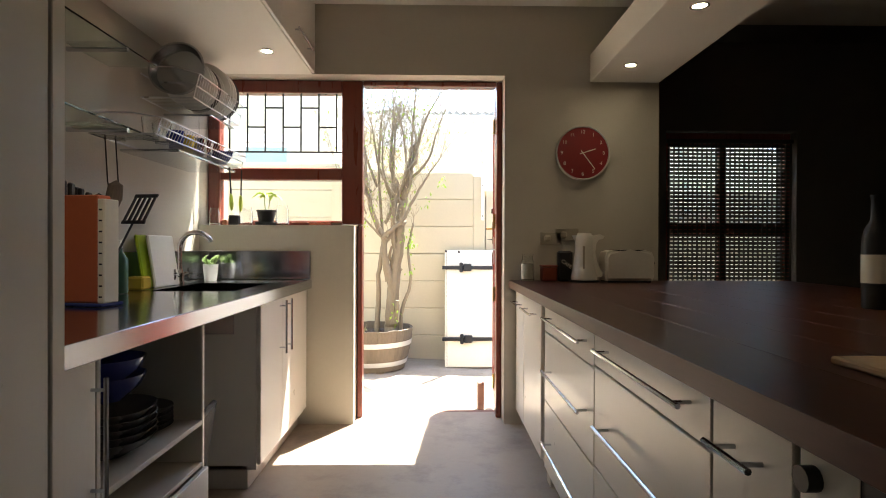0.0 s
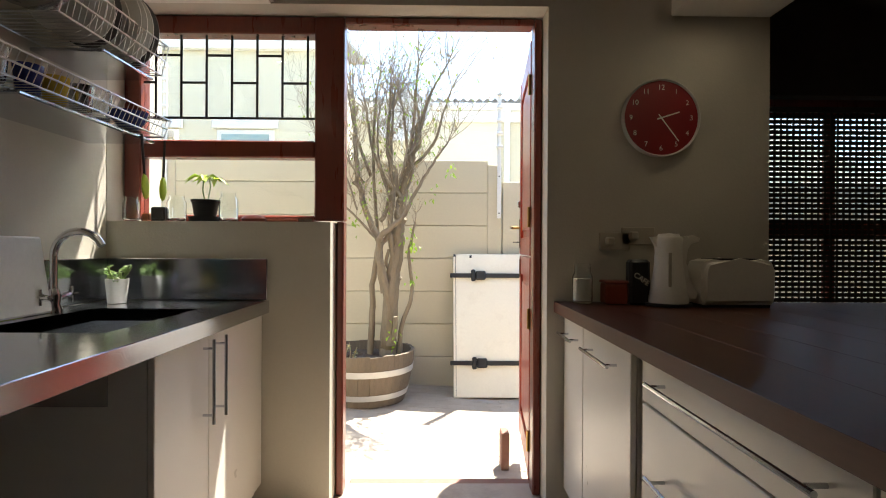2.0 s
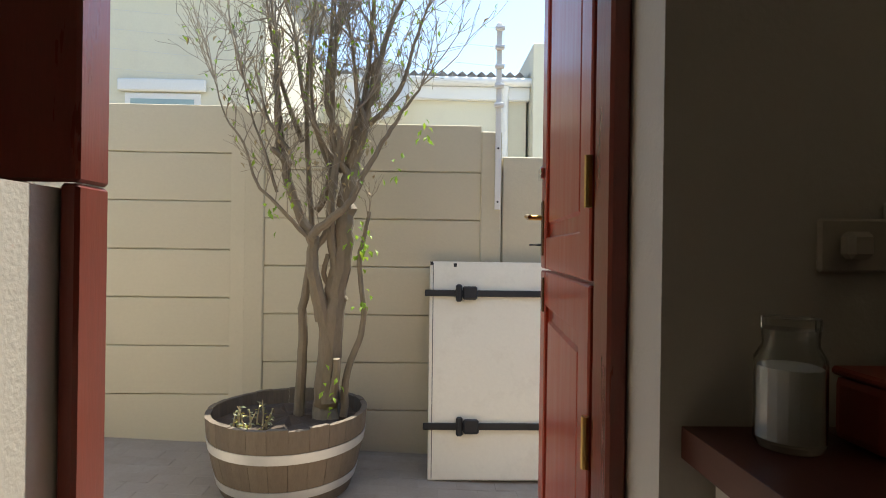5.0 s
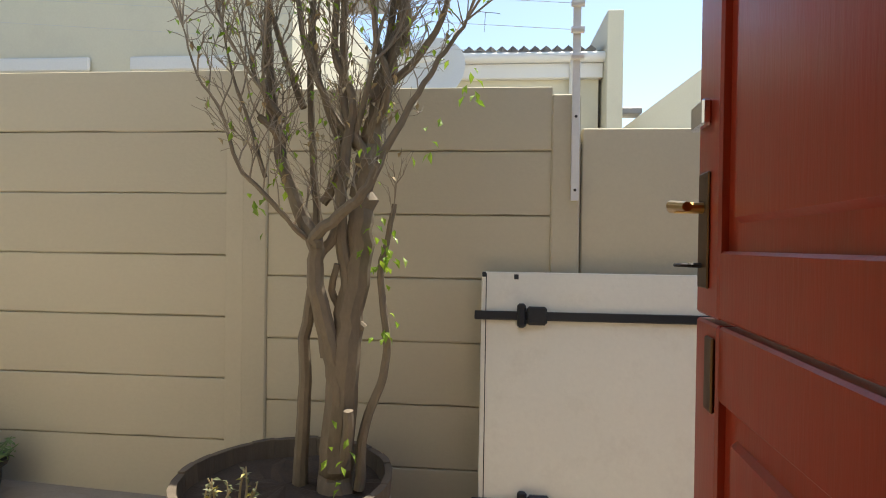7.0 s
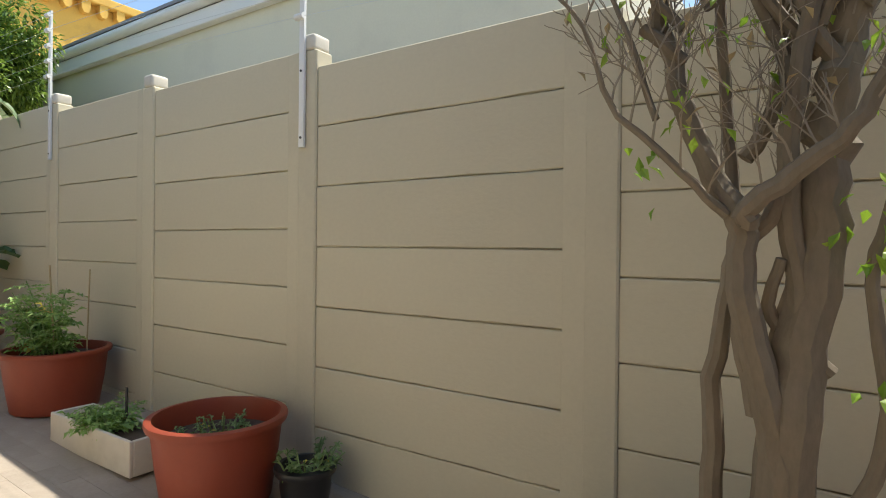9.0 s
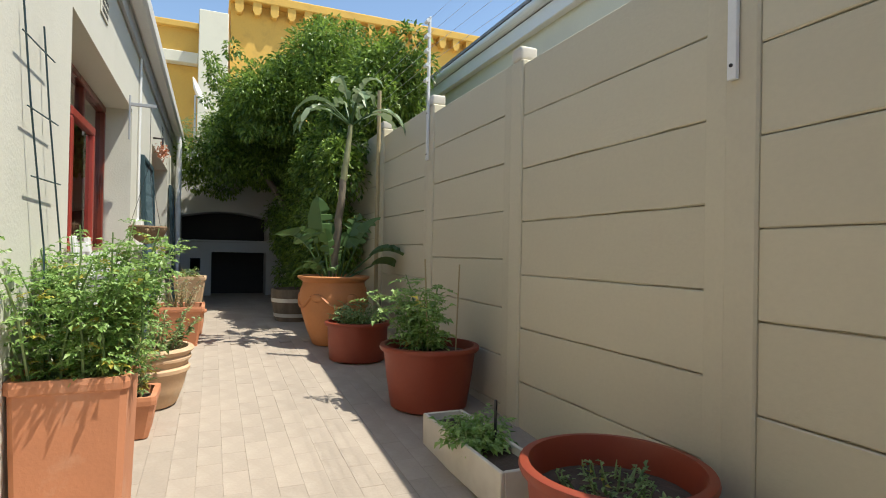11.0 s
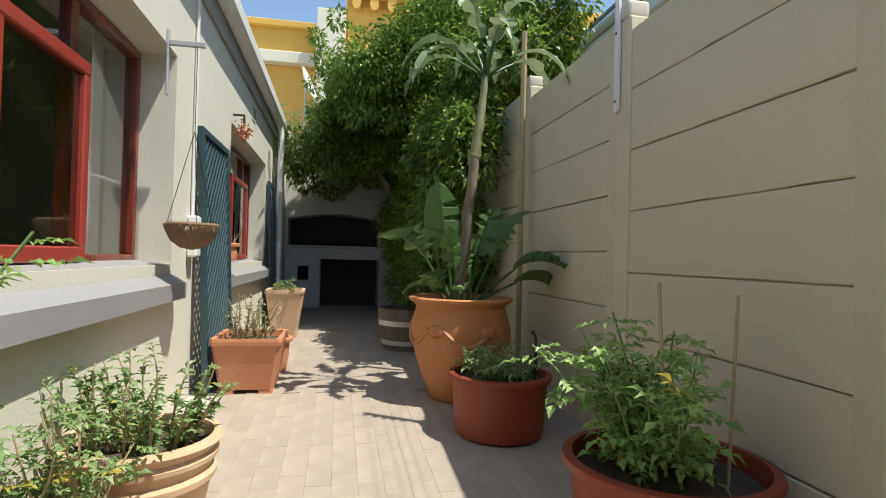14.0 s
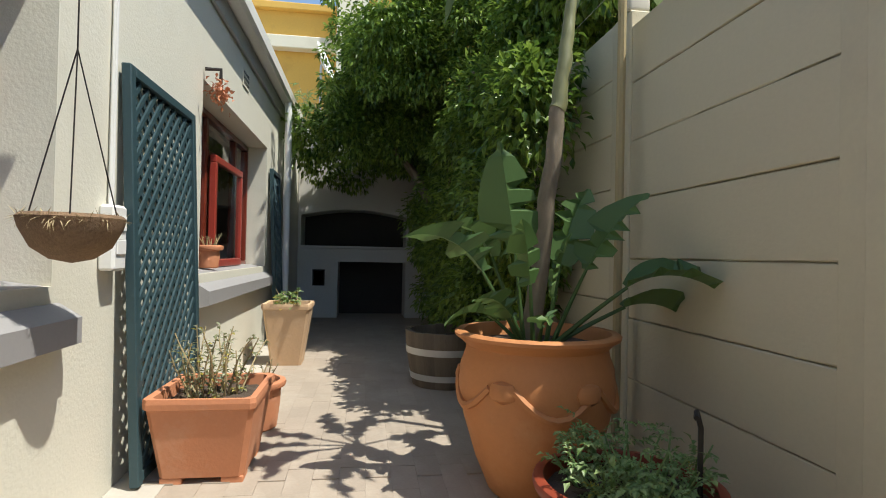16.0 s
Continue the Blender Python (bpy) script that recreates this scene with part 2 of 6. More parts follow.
def as_mesh(name, bm, material, smooth=False):
    me = bpy.data.meshes.new(name)
    bmesh.ops.recalc_face_normals(bm, faces=bm.faces)
    bm.to_mesh(me)
    bm.free()
    me.materials.append(material)
    if smooth:
        me.polygons.foreach_set("use_smooth", [True] * len(me.polygons))
        me.set_sharp_from_angle(angle=radians(38))
    return me


def part(name, bm, material, parent, label="", world=False, smooth=False):
    """One mesh under a thing or a part. world: the bmesh is in the world's metres, not the parent's."""
    if world:
        bm.transform(chain(parent).inverted())
    ob = new(name, as_mesh(name, bm, material, smooth))
    ob.parent = parent
    return tagged(ob, label)


def solid(name, bm, material, label, category="", kind="", group="", smooth=False):
    """A thing that is one mesh, its origin at its base."""
    lo = Vector((min(v.co.x for v in bm.verts), min(v.co.y for v in bm.verts), min(v.co.z for v in bm.verts)))
    hi = Vector((max(v.co.x for v in bm.verts), max(v.co.y for v in bm.verts), lo.z))
    base = (lo + hi) / 2
    bm.transform(Matrix.Translation(-base))
    ob = new(name, as_mesh(name, bm, material, smooth))
    ob.location = base
    return tagged(ob, label, category, group, kind)


def B():
    return bmesh.new()


def box(bm, x0, x1, y0, y1, z0, z1, bev=0.0, m=None, seg=1):
    r = bmesh.ops.create_cube(bm, size=1.0)
    v = r["verts"]
    for q in v:
        q.co = Vector((x0 + (x1 - x0) * (q.co.x + 0.5), y0 + (y1 - y0) * (q.co.y + 0.5), z0 + (z1 - z0) * (q.co.z + 0.5)))
    if bev:
        es = list({e for q in v for e in q.link_edges})
        f = bmesh.ops.bevel(bm, geom=es, offset=bev, segments=seg, affect="EDGES", profile=0.6)
        v = list({q for fc in f["faces"] for q in fc.verts} | {q for q in v if q.is_valid})
    if m is not None:
        bmesh.ops.transform(bm, matrix=m, verts=v)
    return bm


def tube(bm, pts, r, seg=8, r1=None, closed=False):
    """A round bar along pts, tapering from r to r1."""
    pts = [Vector(p) for p in pts]
    n = len(pts)
    r1 = r if r1 is None else r1
    rings = []
    side = None
    for i, p in enumerate(pts):
        if closed:
            d = pts[(i + 1) % n] - pts[i - 1]
        else:
            d = pts[min(i + 1, n - 1)] - pts[max(i - 1, 0)]
        d = d.normalized() if d.length > 1e-9 else Vector((0, 0, 1))
        if side is None or abs(side.dot(d)) > 0.98:
            side = d.orthogonal().normalized()
        side = (side - d * side.dot(d)).normalized()
        up = d.cross(side)
        rad = r + (r1 - r) * i / max(n - 1, 1)
        rings.append([bm.verts.new(p + (side * math.cos(a) + up * math.sin(a)) * rad) for a in (2 * math.pi * k / seg for k in range(seg))])
    for i in range(n if closed else n - 1):
        a, b = rings[i], rings[(i + 1) % n]
        for k in range(seg):
            bm.faces.new((a[k], a[(k + 1) % seg], b[(k + 1) % seg], b[k]))
    if not closed:
        bm.faces.new(rings[0][::-1])
        bm.faces.new(rings[-1])
    return bm


def lathe(bm, prof, seg=40, cx=0.0, cy=0.0, square=0.0, sx=1.0, sy=1.0):
    """A turned body from (radius, height) pairs; radius 0 closes it."""
    rings = []
    for r, z in prof:
        if r < 1e-6:
            rings.append([bm.verts.new((cx, cy, z))])
        else:
            rings.append([bm.verts.new((cx + sx * r * math.cos(2 * math.pi * k / seg), cy + sy * r * math.sin(2 * math.pi * k / seg), z)) for k in range(seg)])
    for a, b in zip(rings, rings[1:]):
        if len(a) == 1 and len(b) == 1:
            continue
        for k in range(seg):
            k2 = (k + 1) % seg
            if len(a) == 1:
                bm.faces.new((a[0], b[k], b[k2]))
            elif len(b) == 1:
                bm.faces.new((a[k], a[k2], b[0]))
            else:
                bm.faces.new((a[k], a[k2], b[k2], b[k]))
    return bm


def prism(bm, poly, axis, a, b):
    """A polygon of two coordinates drawn out along the named axis from a to b."""
    def put(p, w):
        return {"x": (w, p[0], p[1]), "y": (p[0], w, p[1]), "z": (p[0], p[1], w)}[axis]
    va, vb = [bm.verts.new(put(p, a)) for p in poly], [bm.verts.new(put(p, b)) for p in poly]
    n = len(poly)
    bm.faces.new(va)
    bm.faces.new(vb[::-1])
    for i in range(n):
        bm.faces.new((va[i], va[(i + 1) % n], vb[(i + 1) % n], vb[i]))
    return bm


def ground_z(x):
    """The courtyard rises gently away from the kitchen door."""
    return -0.18 - 0.0487 * max(min(x, 0.5), -6.8)


# ---------------------------------------------------------------- the kitchen's shell
FL = -0.03          # kitchen floor
CEIL = 2.67
LW = -1.46          # left wall's face
WY = 3.46           # door wall's inner face
WO = 3.72           # its outer face


def wall(name, boxes, material, label):
    bm = B()
    for b in boxes:
        box(bm, *b)
    return solid(name, bm, material, label, "wall", "structure")


solid("floor", box(B(), -1.9, 4.6, -2.2, WO, FL - 0.12, FL), M_CEMENT, "worn grey-brown polished screed floor of the kitchen", "floor", "structure")
solid("threshold", box(B(), -0.43, 0.5, WO + 0.003, WO + 0.10, -0.24, FL - 0.015, 0.008), M_TERRADARK, "worn dark red door step outside the kitchen door", "step", "structure")
bm = B()
box(bm, -1.9, 4.6, -2.2, WO, CEIL, CEIL + 0.15)
solid("ceiling", bm, M_CEIL, "off-white plain kitchen ceiling", "ceiling", "structure")
wall("wall_north", [(-1.9, -0.47, WY, WO, FL - 0.1, 1.25), (-1.9, LW, WY, WO, 1.25, 2.22), (-1.9, 1.5, WY, WO, 2.22, CEIL), (0.5, 1.5, WY, WO, FL - 0.1, 2.22)],
     M_PLASTER, "grey-beige plastered wall around the kitchen door and window")
# The dining room's lack of light is put into this wall's colour.
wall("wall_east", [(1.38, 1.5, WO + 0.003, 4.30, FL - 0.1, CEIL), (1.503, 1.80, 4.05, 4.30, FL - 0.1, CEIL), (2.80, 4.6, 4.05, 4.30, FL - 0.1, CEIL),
                   (1.80, 2.80, 4.05, 4.30, 2.0, CEIL), (4.6, 4.8, -2.2, 4.30, FL - 0.1, CEIL)], M_UNLITWALL, "plastered dining room wall, coloured dark to stand for missing light")
solid("floor_dining", box(B(), 1.5, 4.6, WO + 0.003, 4.30, FL - 0.12, FL), M_CEMENT, "grey screed floor by the dining room door", "floor", "structure")
# The ceiling shares that darkened plaster colour in place of shade.
solid("ceiling_dining", box(B(), 1.5, 4.8, WO + 0.003, 4.30, CEIL, CEIL + 0.15), M_UNLITWALL, "dining room ceiling, coloured dark to stand for missing light", "ceiling", "structure")
wall("wall_west", [(-1.9, LW, -2.2, WY - 0.003, FL - 0.1, CEIL)], M_PLASTER, "grey-beige plastered wall behind the sink")
wall("wall_south", [(-1.9, 4.8, -2.4, -2.2, FL - 0.1, CEIL)], M_PLASTER, "plain plastered wall closing the kitchen")

# dropped ceiling boxes
bm = box(B(), LW, -0.735, -2.19, WY - 0.003, 2.215, CEIL - 0.003, 0.004)
solid("bulkhead", bm, M_CEIL, "off-white dropped ceiling box above the sink", "bulkhead", "structure")
solid("bulkhead", box(B(), 1.05, 1.50, -2.19, WY - 0.003, 2.18, 2.36, 0.005), M_CEIL, "off-white hanging ceiling box above the wooden counter", "bulkhead", "structure")

# door frame and window frame in red wood
win = thing("window_1", -0.95, 3.63, 1.25, "red wooden kitchen window with leaded upper pane", "window", kind="structure")
FY0, FY1 = 3.585, 3.675


def bar(name, x0, x1, z0, z1, par, mat=M_MERANTI, y0=FY0, y1=FY1, bev=0.006):
    return part(name, box(B(), x0, x1, y0, y1, z0, z1, bev), mat, par, world=True)


bar("window_frame", LW + 0.003, -0.57, 2.135, 2.218, win)
bar("window_frame", LW + 0.003, LW + 0.08, 1.262, 2.133, win)
bar("transom", LW + 0.082, -0.57, 1.555, 1.635, win)
bar("window_sill", LW + 0.082, -0.57, 1.252, 1.285, win)
bar("pane", LW + 0.08, -0.57, 1.635, 2.135, win, M_GLASS, 3.622, 3.627, 0).visible_shadow = False
bar("pane", LW + 0.08, -0.57, 1.285, 1.555, win, M_GLASS, 3.622, 3.627, 0).visible_shadow = False
# leaded bars of the upper pane
lead = B()
x0, x1, zt, zb = LW + 0.08, -0.57, 2.135, 1.745
box(lead, x0, x1, 3.612, 3.62, zb - 0.005, zb + 0.005)
for i in range(8):
    x = x1 - 0.04 - i * 0.119
    if x > x0:
        box(lead, x - 0.005, x + 0.005, 3.613, 3.619, zb, zt)
    z = 2.04 if i % 2 else 1.911
    if x > x0:
        box(lead, max(x0, x - 0.119), x, 3.611, 3.618, z - 0.005, z + 0.005)
part("glazing_bars", lead, M_IRON, win, "dark lead glazing bars", world=True)

dfr = thing("door_frame", 0.0, 3.63, FL, "red varnished wooden door frame of the kitchen", "door frame", kind="structure")
bar("post", -0.57, -0.432, 1.26, 2.217, dfr)
bar("post", -0.465, -0.432, FL, 1.258, dfr)
bar("post", 0.462, 0.498, FL, 2.217, dfr)
bar("head", -0.43, 0.46, 2.185, 2.217, dfr)

# split door, standing open into the courtyard
door = thing("stable_door", 0.462, 3.70, -0.01, "red stained wooden stable door standing open", "door", rz=90 - 5.2)


def leaf(name, z0, z1):
    bm = B()
    w, t = 0.80, 0.044
    st = 0.105
    box(bm, 0, st, -t, 0, z0, z1, 0.004)
    box(bm, w - st, w, -t, 0, z0, z1, 0.004)
    lo = 0.10 if z0 > 1 else 0.14
    box(bm, st, w - st, -t + 0.002, -0.002, z0, z0 + lo, 0.004)
    box(bm, st, w - st, -t + 0.002, -0.002, z1 - 0.11, z1, 0.004)
    box(bm, st - 0.005, w - st + 0.005, -t + 0.014, -0.014, z0 + lo - 0.01, z1 - 0.09)
    ob = part(name, bm, M_DOORRED, door)
    pn = B()
    box(pn, st + 0.035, w - st - 0.035, -t + 0.006, -0.006, z0 + lo + 0.035, z1 - 0.145, 0.012)
    part("raised_panel", pn, M_DOORRED, ob)
    return ob


lower = leaf("lower_leaf", 0.0, 1.10)
upper = leaf("upper_leaf", 1.108, 2.17)
for nm, z in (("hinge", 0.2), ("hinge", 0.8), ("hinge", 1.3), ("hinge", 1.95)):
    part(nm, tube(B(), [(-0.004, 0.004, z - 0.05), (-0.004, 0.004, z + 0.05)], 0.008, 8), M_BRASS, upper if z > 1.1 else lower)
bm = box(B(), 0.735, 0.785, 0.0, 0.004, 1.15, 1.33, 0.002)
part("lock_plate", bm, M_BRONZE, upper, "dark bronze lock plate")
for s in (1, -1):
    y = 0.004 if s > 0 else -0.048
    bm = tube(B(), [(0.76, y, 1.275), (0.76, y + s * 0.045, 1.275)], 0.009, 10)
    tube(bm, [(0.76, y + s * 0.045, 1.275), (0.735, y + s * 0.052, 1.277), (0.66, y + s * 0.048, 1.27)], 0.009, 10, 0.007)
    part("door_handle", bm, M_BRASS, upper, "brass lever handle")
bm = tube(B(), [(0.765, 0.004, 1.185), (0.765, 0.022, 1.185)], 0.004, 6)
tube(bm, [(0.765 + 0.013 * math.cos(a), 0.031 + 0.011 * math.sin(a), 1.185) for a in np.linspace(0, 6.0, 10)], 0.003, 6, closed=True)
part("key", bm, M_IRON, upper)
part("bolt", box(B(), 0.735, 0.80, 0.0, 0.014, 1.40, 1.44, 0.003), M_CHROME, upper, "small steel bolt")
part("catch_plate", box(B(), 0.70, 0.735, 0.0, 0.006, 0.97, 1.08, 0.002), M_BRONZE, lower)

# ---------------------------------------------------------------- courtyard shell
GX0, GX1 = -15.0, 6.0
bm = B()
prism(bm, [(GX0, -0.6), (GX1, -0.6), (GX1, ground_z(GX1) - 0.003), (0.5, ground_z(0.5) - 0.003), (-6.8, ground_z(-6.8) - 0.003), (GX0, ground_z(GX0) - 0.003)], "y", WO + 0.004, 6.5)
solid("ground", bm, M_SANDJOINT, "sandy bed under the courtyard paving", "ground", "structure")
g = B()
far = [(-400, -400), (400, -400), (400, 400), (-400, 400)]
g.faces.new([g.verts.new((x, y, -0.42)) for x, y in far])
solid("ground_around", g, M_CONC, "pale ground around the houses", "ground", "structure")

# house wall with two window openings
HY = 3.95
W1 = (-6.19, -4.16, 0.98, 2.13)
W2 = (-9.95, -7.75, 0.96, 2.14)
HZ = 3.0
hb = [(-1.9, LW - 0.003, WO + 0.003, HY, -0.4, HZ), (W1[1], -1.903, 3.60, HY, -0.4, HZ), (W1[0], W1[1], 3.60, HY, -0.4, W1[2]), (W1[0], W1[1], 3.60, HY, W1[3], HZ),
      (W2[1], W1[0], 3.60, HY, -0.4, HZ), (W2[0], W2[1], 3.60, HY, -0.4, W2[2]), (W2[0], W2[1], 3.60, HY, W2[3], HZ), (-13.0, W2[0], 3.60, HY, -0.4, HZ)]
wall("wall_house", hb, M_HOUSE, "cream plastered house wall along the courtyard")
bm = B()
box(bm, LW - 0.44, 5.0, WO, WO + 0.02, 2.70, HZ)
solid("wall_house_upper", bm, M_HOUSE, "cream plaster above the kitchen door", "wall", "structure")
# dark rooms behind the two windows
for (a, b, z0, z1) in (W1, W2):
    wall("room", [(a - 0.6, b + 0.6, 1.6, 1.7, 0, 2.8), (a - 0.7, a - 0.6, 1.6, 3.59, 0, 2.8), (b + 0.6, min(b + 0.7, -1.95), 1.6, 3.59, 0, 2.8),
                  (a - 0.6, b + 0.6, 1.7, 3.59, 2.7, 2.8), (a - 0.6, b + 0.6, 1.7, 3.59, 0, 0.1)], M_PLASTER, "plain dim room behind the window")

# roof edge: fascia, gutter, sloping metal sheet
eave = thing("eave", -7.5, 4.05, 2.75, "grey-white gutter and fascia along the house", "gutter", kind="structure")
part("fascia", box(B(), -13.0, -1.47, HY + 0.003, HY + 0.028, 2.66, 2.90, 0.003), M_FASCIA, eave, world=True)
bm = B()
gp = [(HY + 0.03, 2.90), (HY + 0.03, 2.79), (HY + 0.05, 2.775), (HY + 0.12, 2.775), (HY + 0.145, 2.80), (HY + 0.145, 2.90), (HY + 0.135, 2.90), (HY + 0.135, 2.80), (HY + 0.115, 2.785), (HY + 0.052, 2.785), (HY + 0.04, 2.795), (HY + 0.04, 2.90)]
prism(bm, gp, "x", -13.0, -1.46)
part("gutter", bm, M_WHITE, eave, "weathered white gutter", world=True)
bm = B()
prism(bm, [(HY + 0.09, 2.905), (HY + 0.09, 2.925), (0.5, 3.75), (0.5, 3.73)], "x", -13.0, -1.45)
part("roof_sheet", bm, M_SLATE, eave, world=True)
part("roof_sheet", prism(B(), [(WO + 0.08, 3.005), (WO + 0.08, 3.025), (0.5, 3.75), (0.5, 3.73)], "x", -1.448, 5.0), M_SLATE, eave, world=True)
part("downpipe", tube(B(), [(-10.60, HY + 0.10, 2.78), (-10.60, HY + 0.11, 2.6), (-10.60, HY + 0.11, ground_z(-10))], 0.04, 12), M_WHITE, eave, "white round downpipe", world=True, smooth=True)
for z in (0.6, 1.75):
    part("pipe_clip", tube(B(), [(-10.60, HY + 0.11, z - 0.012), (-10.60, HY + 0.11, z + 0.012)], 0.046, 12), M_WHITE, eave, world=True)

# precast wall: posts and stacked slabs
PY = 6.24
POSTS = [0.56, -0.985, -2.545, -4.08, -5.50, -6.95, -8.4, -9.85, -11.3, -12.75]
TOPS = [1.975, 2.075, 2.175, 2.212, 2.29, 2.38, 2.44, 2.44, 2.44]
PITCHES = [0.314, 0.314, 0.316, 0.303, 0.296, 0.3, 0.3, 0.3, 0.3]
PITCH = 0.314
fence = thing("precast_wall", -3.0, PY + 0.05, -0.2, "beige painted precast concrete slab wall", "wall", kind="structure")


def slab_mesh(w, h, nm):
    bm = B()
    box(bm, -w / 2, w / 2, 0, 0.045, 0.002, h - 0.002, 0.0045)
    bmesh.ops.subdivide_edges(bm, edges=[e for e in bm.edges if abs(e.verts[0].co.x - e.verts[1].co.x) > 0.5], cuts=10)
    rnd = random.Random(nm)
    for v in bm.verts:
        if v.co.z < 0.02:
            v.co.z += rnd.uniform(-0.0015, 0.004)
    return as_mesh("slab", bm, M_PRECAST)


SLABS = [slab_mesh(1.0, PITCH, k) for k in range(4)]
for i, (xr, xl) in enumerate(zip(POSTS, POSTS[1:])):
    top = TOPS[i]
    z, k = top, 0
    w = xr - xl - 0.13
    while z > ground_z(xl) - 0.1:
        o = new("slab", SLABS[(i * 3 + k) % 4])
        o.parent = fence
        o.matrix_basis = chain(fence).inverted() @ pose((xr + xl) / 2, PY + 0.012 + 0.0015 * ((i + k) % 3), z - PITCHES[i]) @ Matrix.Diagonal((w, 1, PITCHES[i] / PITCH, 1))
        z -= PITCHES[i]
        k += 1
# Unseen sheet added behind the slabs so no daylight passes the joints.
for i, (xr, xl) in enumerate(zip(POSTS, POSTS[1:])):
    part("backing", box(B(), xl + 0.07, xr - 0.07, PY + 0.035, PY + 0.1, -0.5, TOPS[i] - 0.02), M_PRECAST, fence, world=True)
for i, x in enumerate(POSTS):
    zt = TOPS[min(max(i, 0), len(TOPS) - 1)] + (0.03 if 1 < i else 0.0)
    bm = box(B(), x - 0.068, x + 0.068, PY, PY + 0.12, -0.5, zt - 0.04, 0.008)
    part("post", bm, M_PRECAST, fence, world=True)
    if 0 < i:
        fl = prism(B(), [(x - 0.056, PY - 0.0006), (x - 0.056, PY + 0.014), (x - 0.150, PY + 0.014), (x - 0.150, PY + 0.0105)], "z", -0.5, TOPS[min(i, len(TOPS) - 1)] - 0.01)
        part("mortar_fillet", fl, M_PRECAST, fence, world=True)
    if i > 1:
        bm = B()
        box(bm, x - 0.055, x + 0.055, PY - 0.005, PY + 0.115, zt - 0.04, zt + 0.045, 0.02, seg=3)
        part("post_cap", bm, M_TROUGH, fence, "chipped pale rounded post cap", world=True, smooth=True)
solid("wall_plain", box(B(), 0.64, 5.2, PY + 0.03, PY + 0.2, -0.5, 1.775, 0.006), M_PRECAST, "plain beige plastered boundary wall", "wall", "structure")
solid("wall_end", box(B(), 5.0, 5.2, 3.72, PY + 0.02, -0.5, 2.2), M_HOUSE, "plain wall closing the courtyard", "wall", "structure")

# barbecue recess closing the far end
bx = -12.55
bra = thing("built_in_barbecue", bx, 4.9, 0.15, "grey rendered built-in barbecue with dark arched firebox", "barbecue", kind="structure")
bm = B()
arch = [(5.55 - 1.55 * k / 14, 1.66 + 0.10 * math.sin(math.pi * k / 14)) for k in range(15)]
box(bm, bx - 0.7, bx, 3.96, 4.0, 0.1, 2.9)
box(bm, bx - 0.7, bx, 5.55, 6.23, 0.1, 2.9)
box(bm, bx - 0.7, bx, 4.0, 5.55, 0.98, 1.17)
box(bm, bx - 0.7, bx, 4.0, 4.55, 0.1, 0.98)
prism(bm, [(5.55, 2.9)] + arch + [(4.0, 2.9)], "x", bx - 0.7, bx)
part("body", bm, M_BRAAI, bra, world=True)
part("firebox", box(B(), bx - 0.72, bx - 0.6, 3.98, 5.6, 0.1, 1.9), M_DARKTILE, bra, "soot-black firebox back", world=True)
part("counter_slab", box(B(), bx - 0.5, bx + 0.04, 4.0, 5.55, 1.172, 1.21, 0.006), M_BRAAI, bra, world=True)
part("niche", box(B(), bx - 0.1, bx + 0.004, 4.18, 4.36, 0.62, 0.86, 0.002), M_DARKTILE, bra, world=True)
part("ash_door", box(B(), bx - 0.08, bx + 0.004, 4.2, 4.34, 0.64, 0.84, 0.004), M_IRON, bra, world=True)

# neighbours
def eaved(name, x0, x1, y0, y1, zt, label, mat=M_CREAM):
    ob = thing(name, (x0 + x1) / 2, (y0 + y1) / 2, -0.4, label, "house")
    part("wall", box(B(), x0, x1, y0, y1, -0.4, zt - 0.12), mat, ob, world=True)
    return ob


na = eaved("neighbour_house", -14.0, -1.45, 8.0, 12.0, 3.95, "cream plastered neighbour house with white gutter")
part("fascia", box(B(), -14.05, -1.40, 7.90, 7.999, 3.62, 3.80, 0.01), M_WHITE, na, world=True)
part("gutter", tube(B(), [(-14.05, 7.87, 3.86), (-1.40, 7.87, 3.86)], 0.065, 10), M_WHITE, na, "white half-round gutter", world=True, smooth=True)
part("roof", prism(B(), [(7.82, 3.92), (7.82, 3.96), (12.2, 4.9), (12.2, 4.86)], "x", -14.1, -1.35), M_SLATE, na, world=True)
for x in (-2.42, -3.62, -5.6):
    w = part("window", box(B(), x - 0.36, x + 0.36, 7.985, 8.05, 1.9, 2.62, 0.004), M_WHITE, na, "white framed window", world=True)
    part("pane", box(B(), x - 0.30, x + 0.30, 7.975, 7.984, 1.96, 2.56), surf("teal_pane", (0.30, 0.40, 0.40), 0.2, var=0.1, bump=0.0), w, world=True)
    part("moulding", box(B(), x - 0.42, x + 0.42, 7.95, 7.983, 2.63, 2.75, 0.012), M_WHITE, w, world=True)
nb_ = eaved("neighbour_house", -1.45, 1.62, 11.0, 15.0, 3.75, "cream neighbour house with dark roof edge")
part("fascia", box(B(), -1.445, 1.66, 10.9, 10.998, 3.42, 3.62, 0.01), M_WHITE, nb_, world=True)
part("gutter", tube(B(), [(-1.44, 10.86, 3.68), (1.68, 10.86, 3.68)], 0.07, 10), M_WHITE, nb_, world=True, smooth=True)
bm = B()
wave = [(-1.43 + k * 0.036, 3.80 + 0.03 * math.sin(k * 1.57)) for k in range(86)]
ra = [bm.verts.new((x, 10.84, z)) for x, z in wave]
rb = [bm.verts.new((x, 14.9, z + 0.8)) for x, z in wave]
for k in range(85):
    bm.faces.new((ra[k], ra[k + 1], rb[k + 1], rb[k]))
bmesh.ops.solidify(bm, geom=list(bm.faces), thickness=0.02)
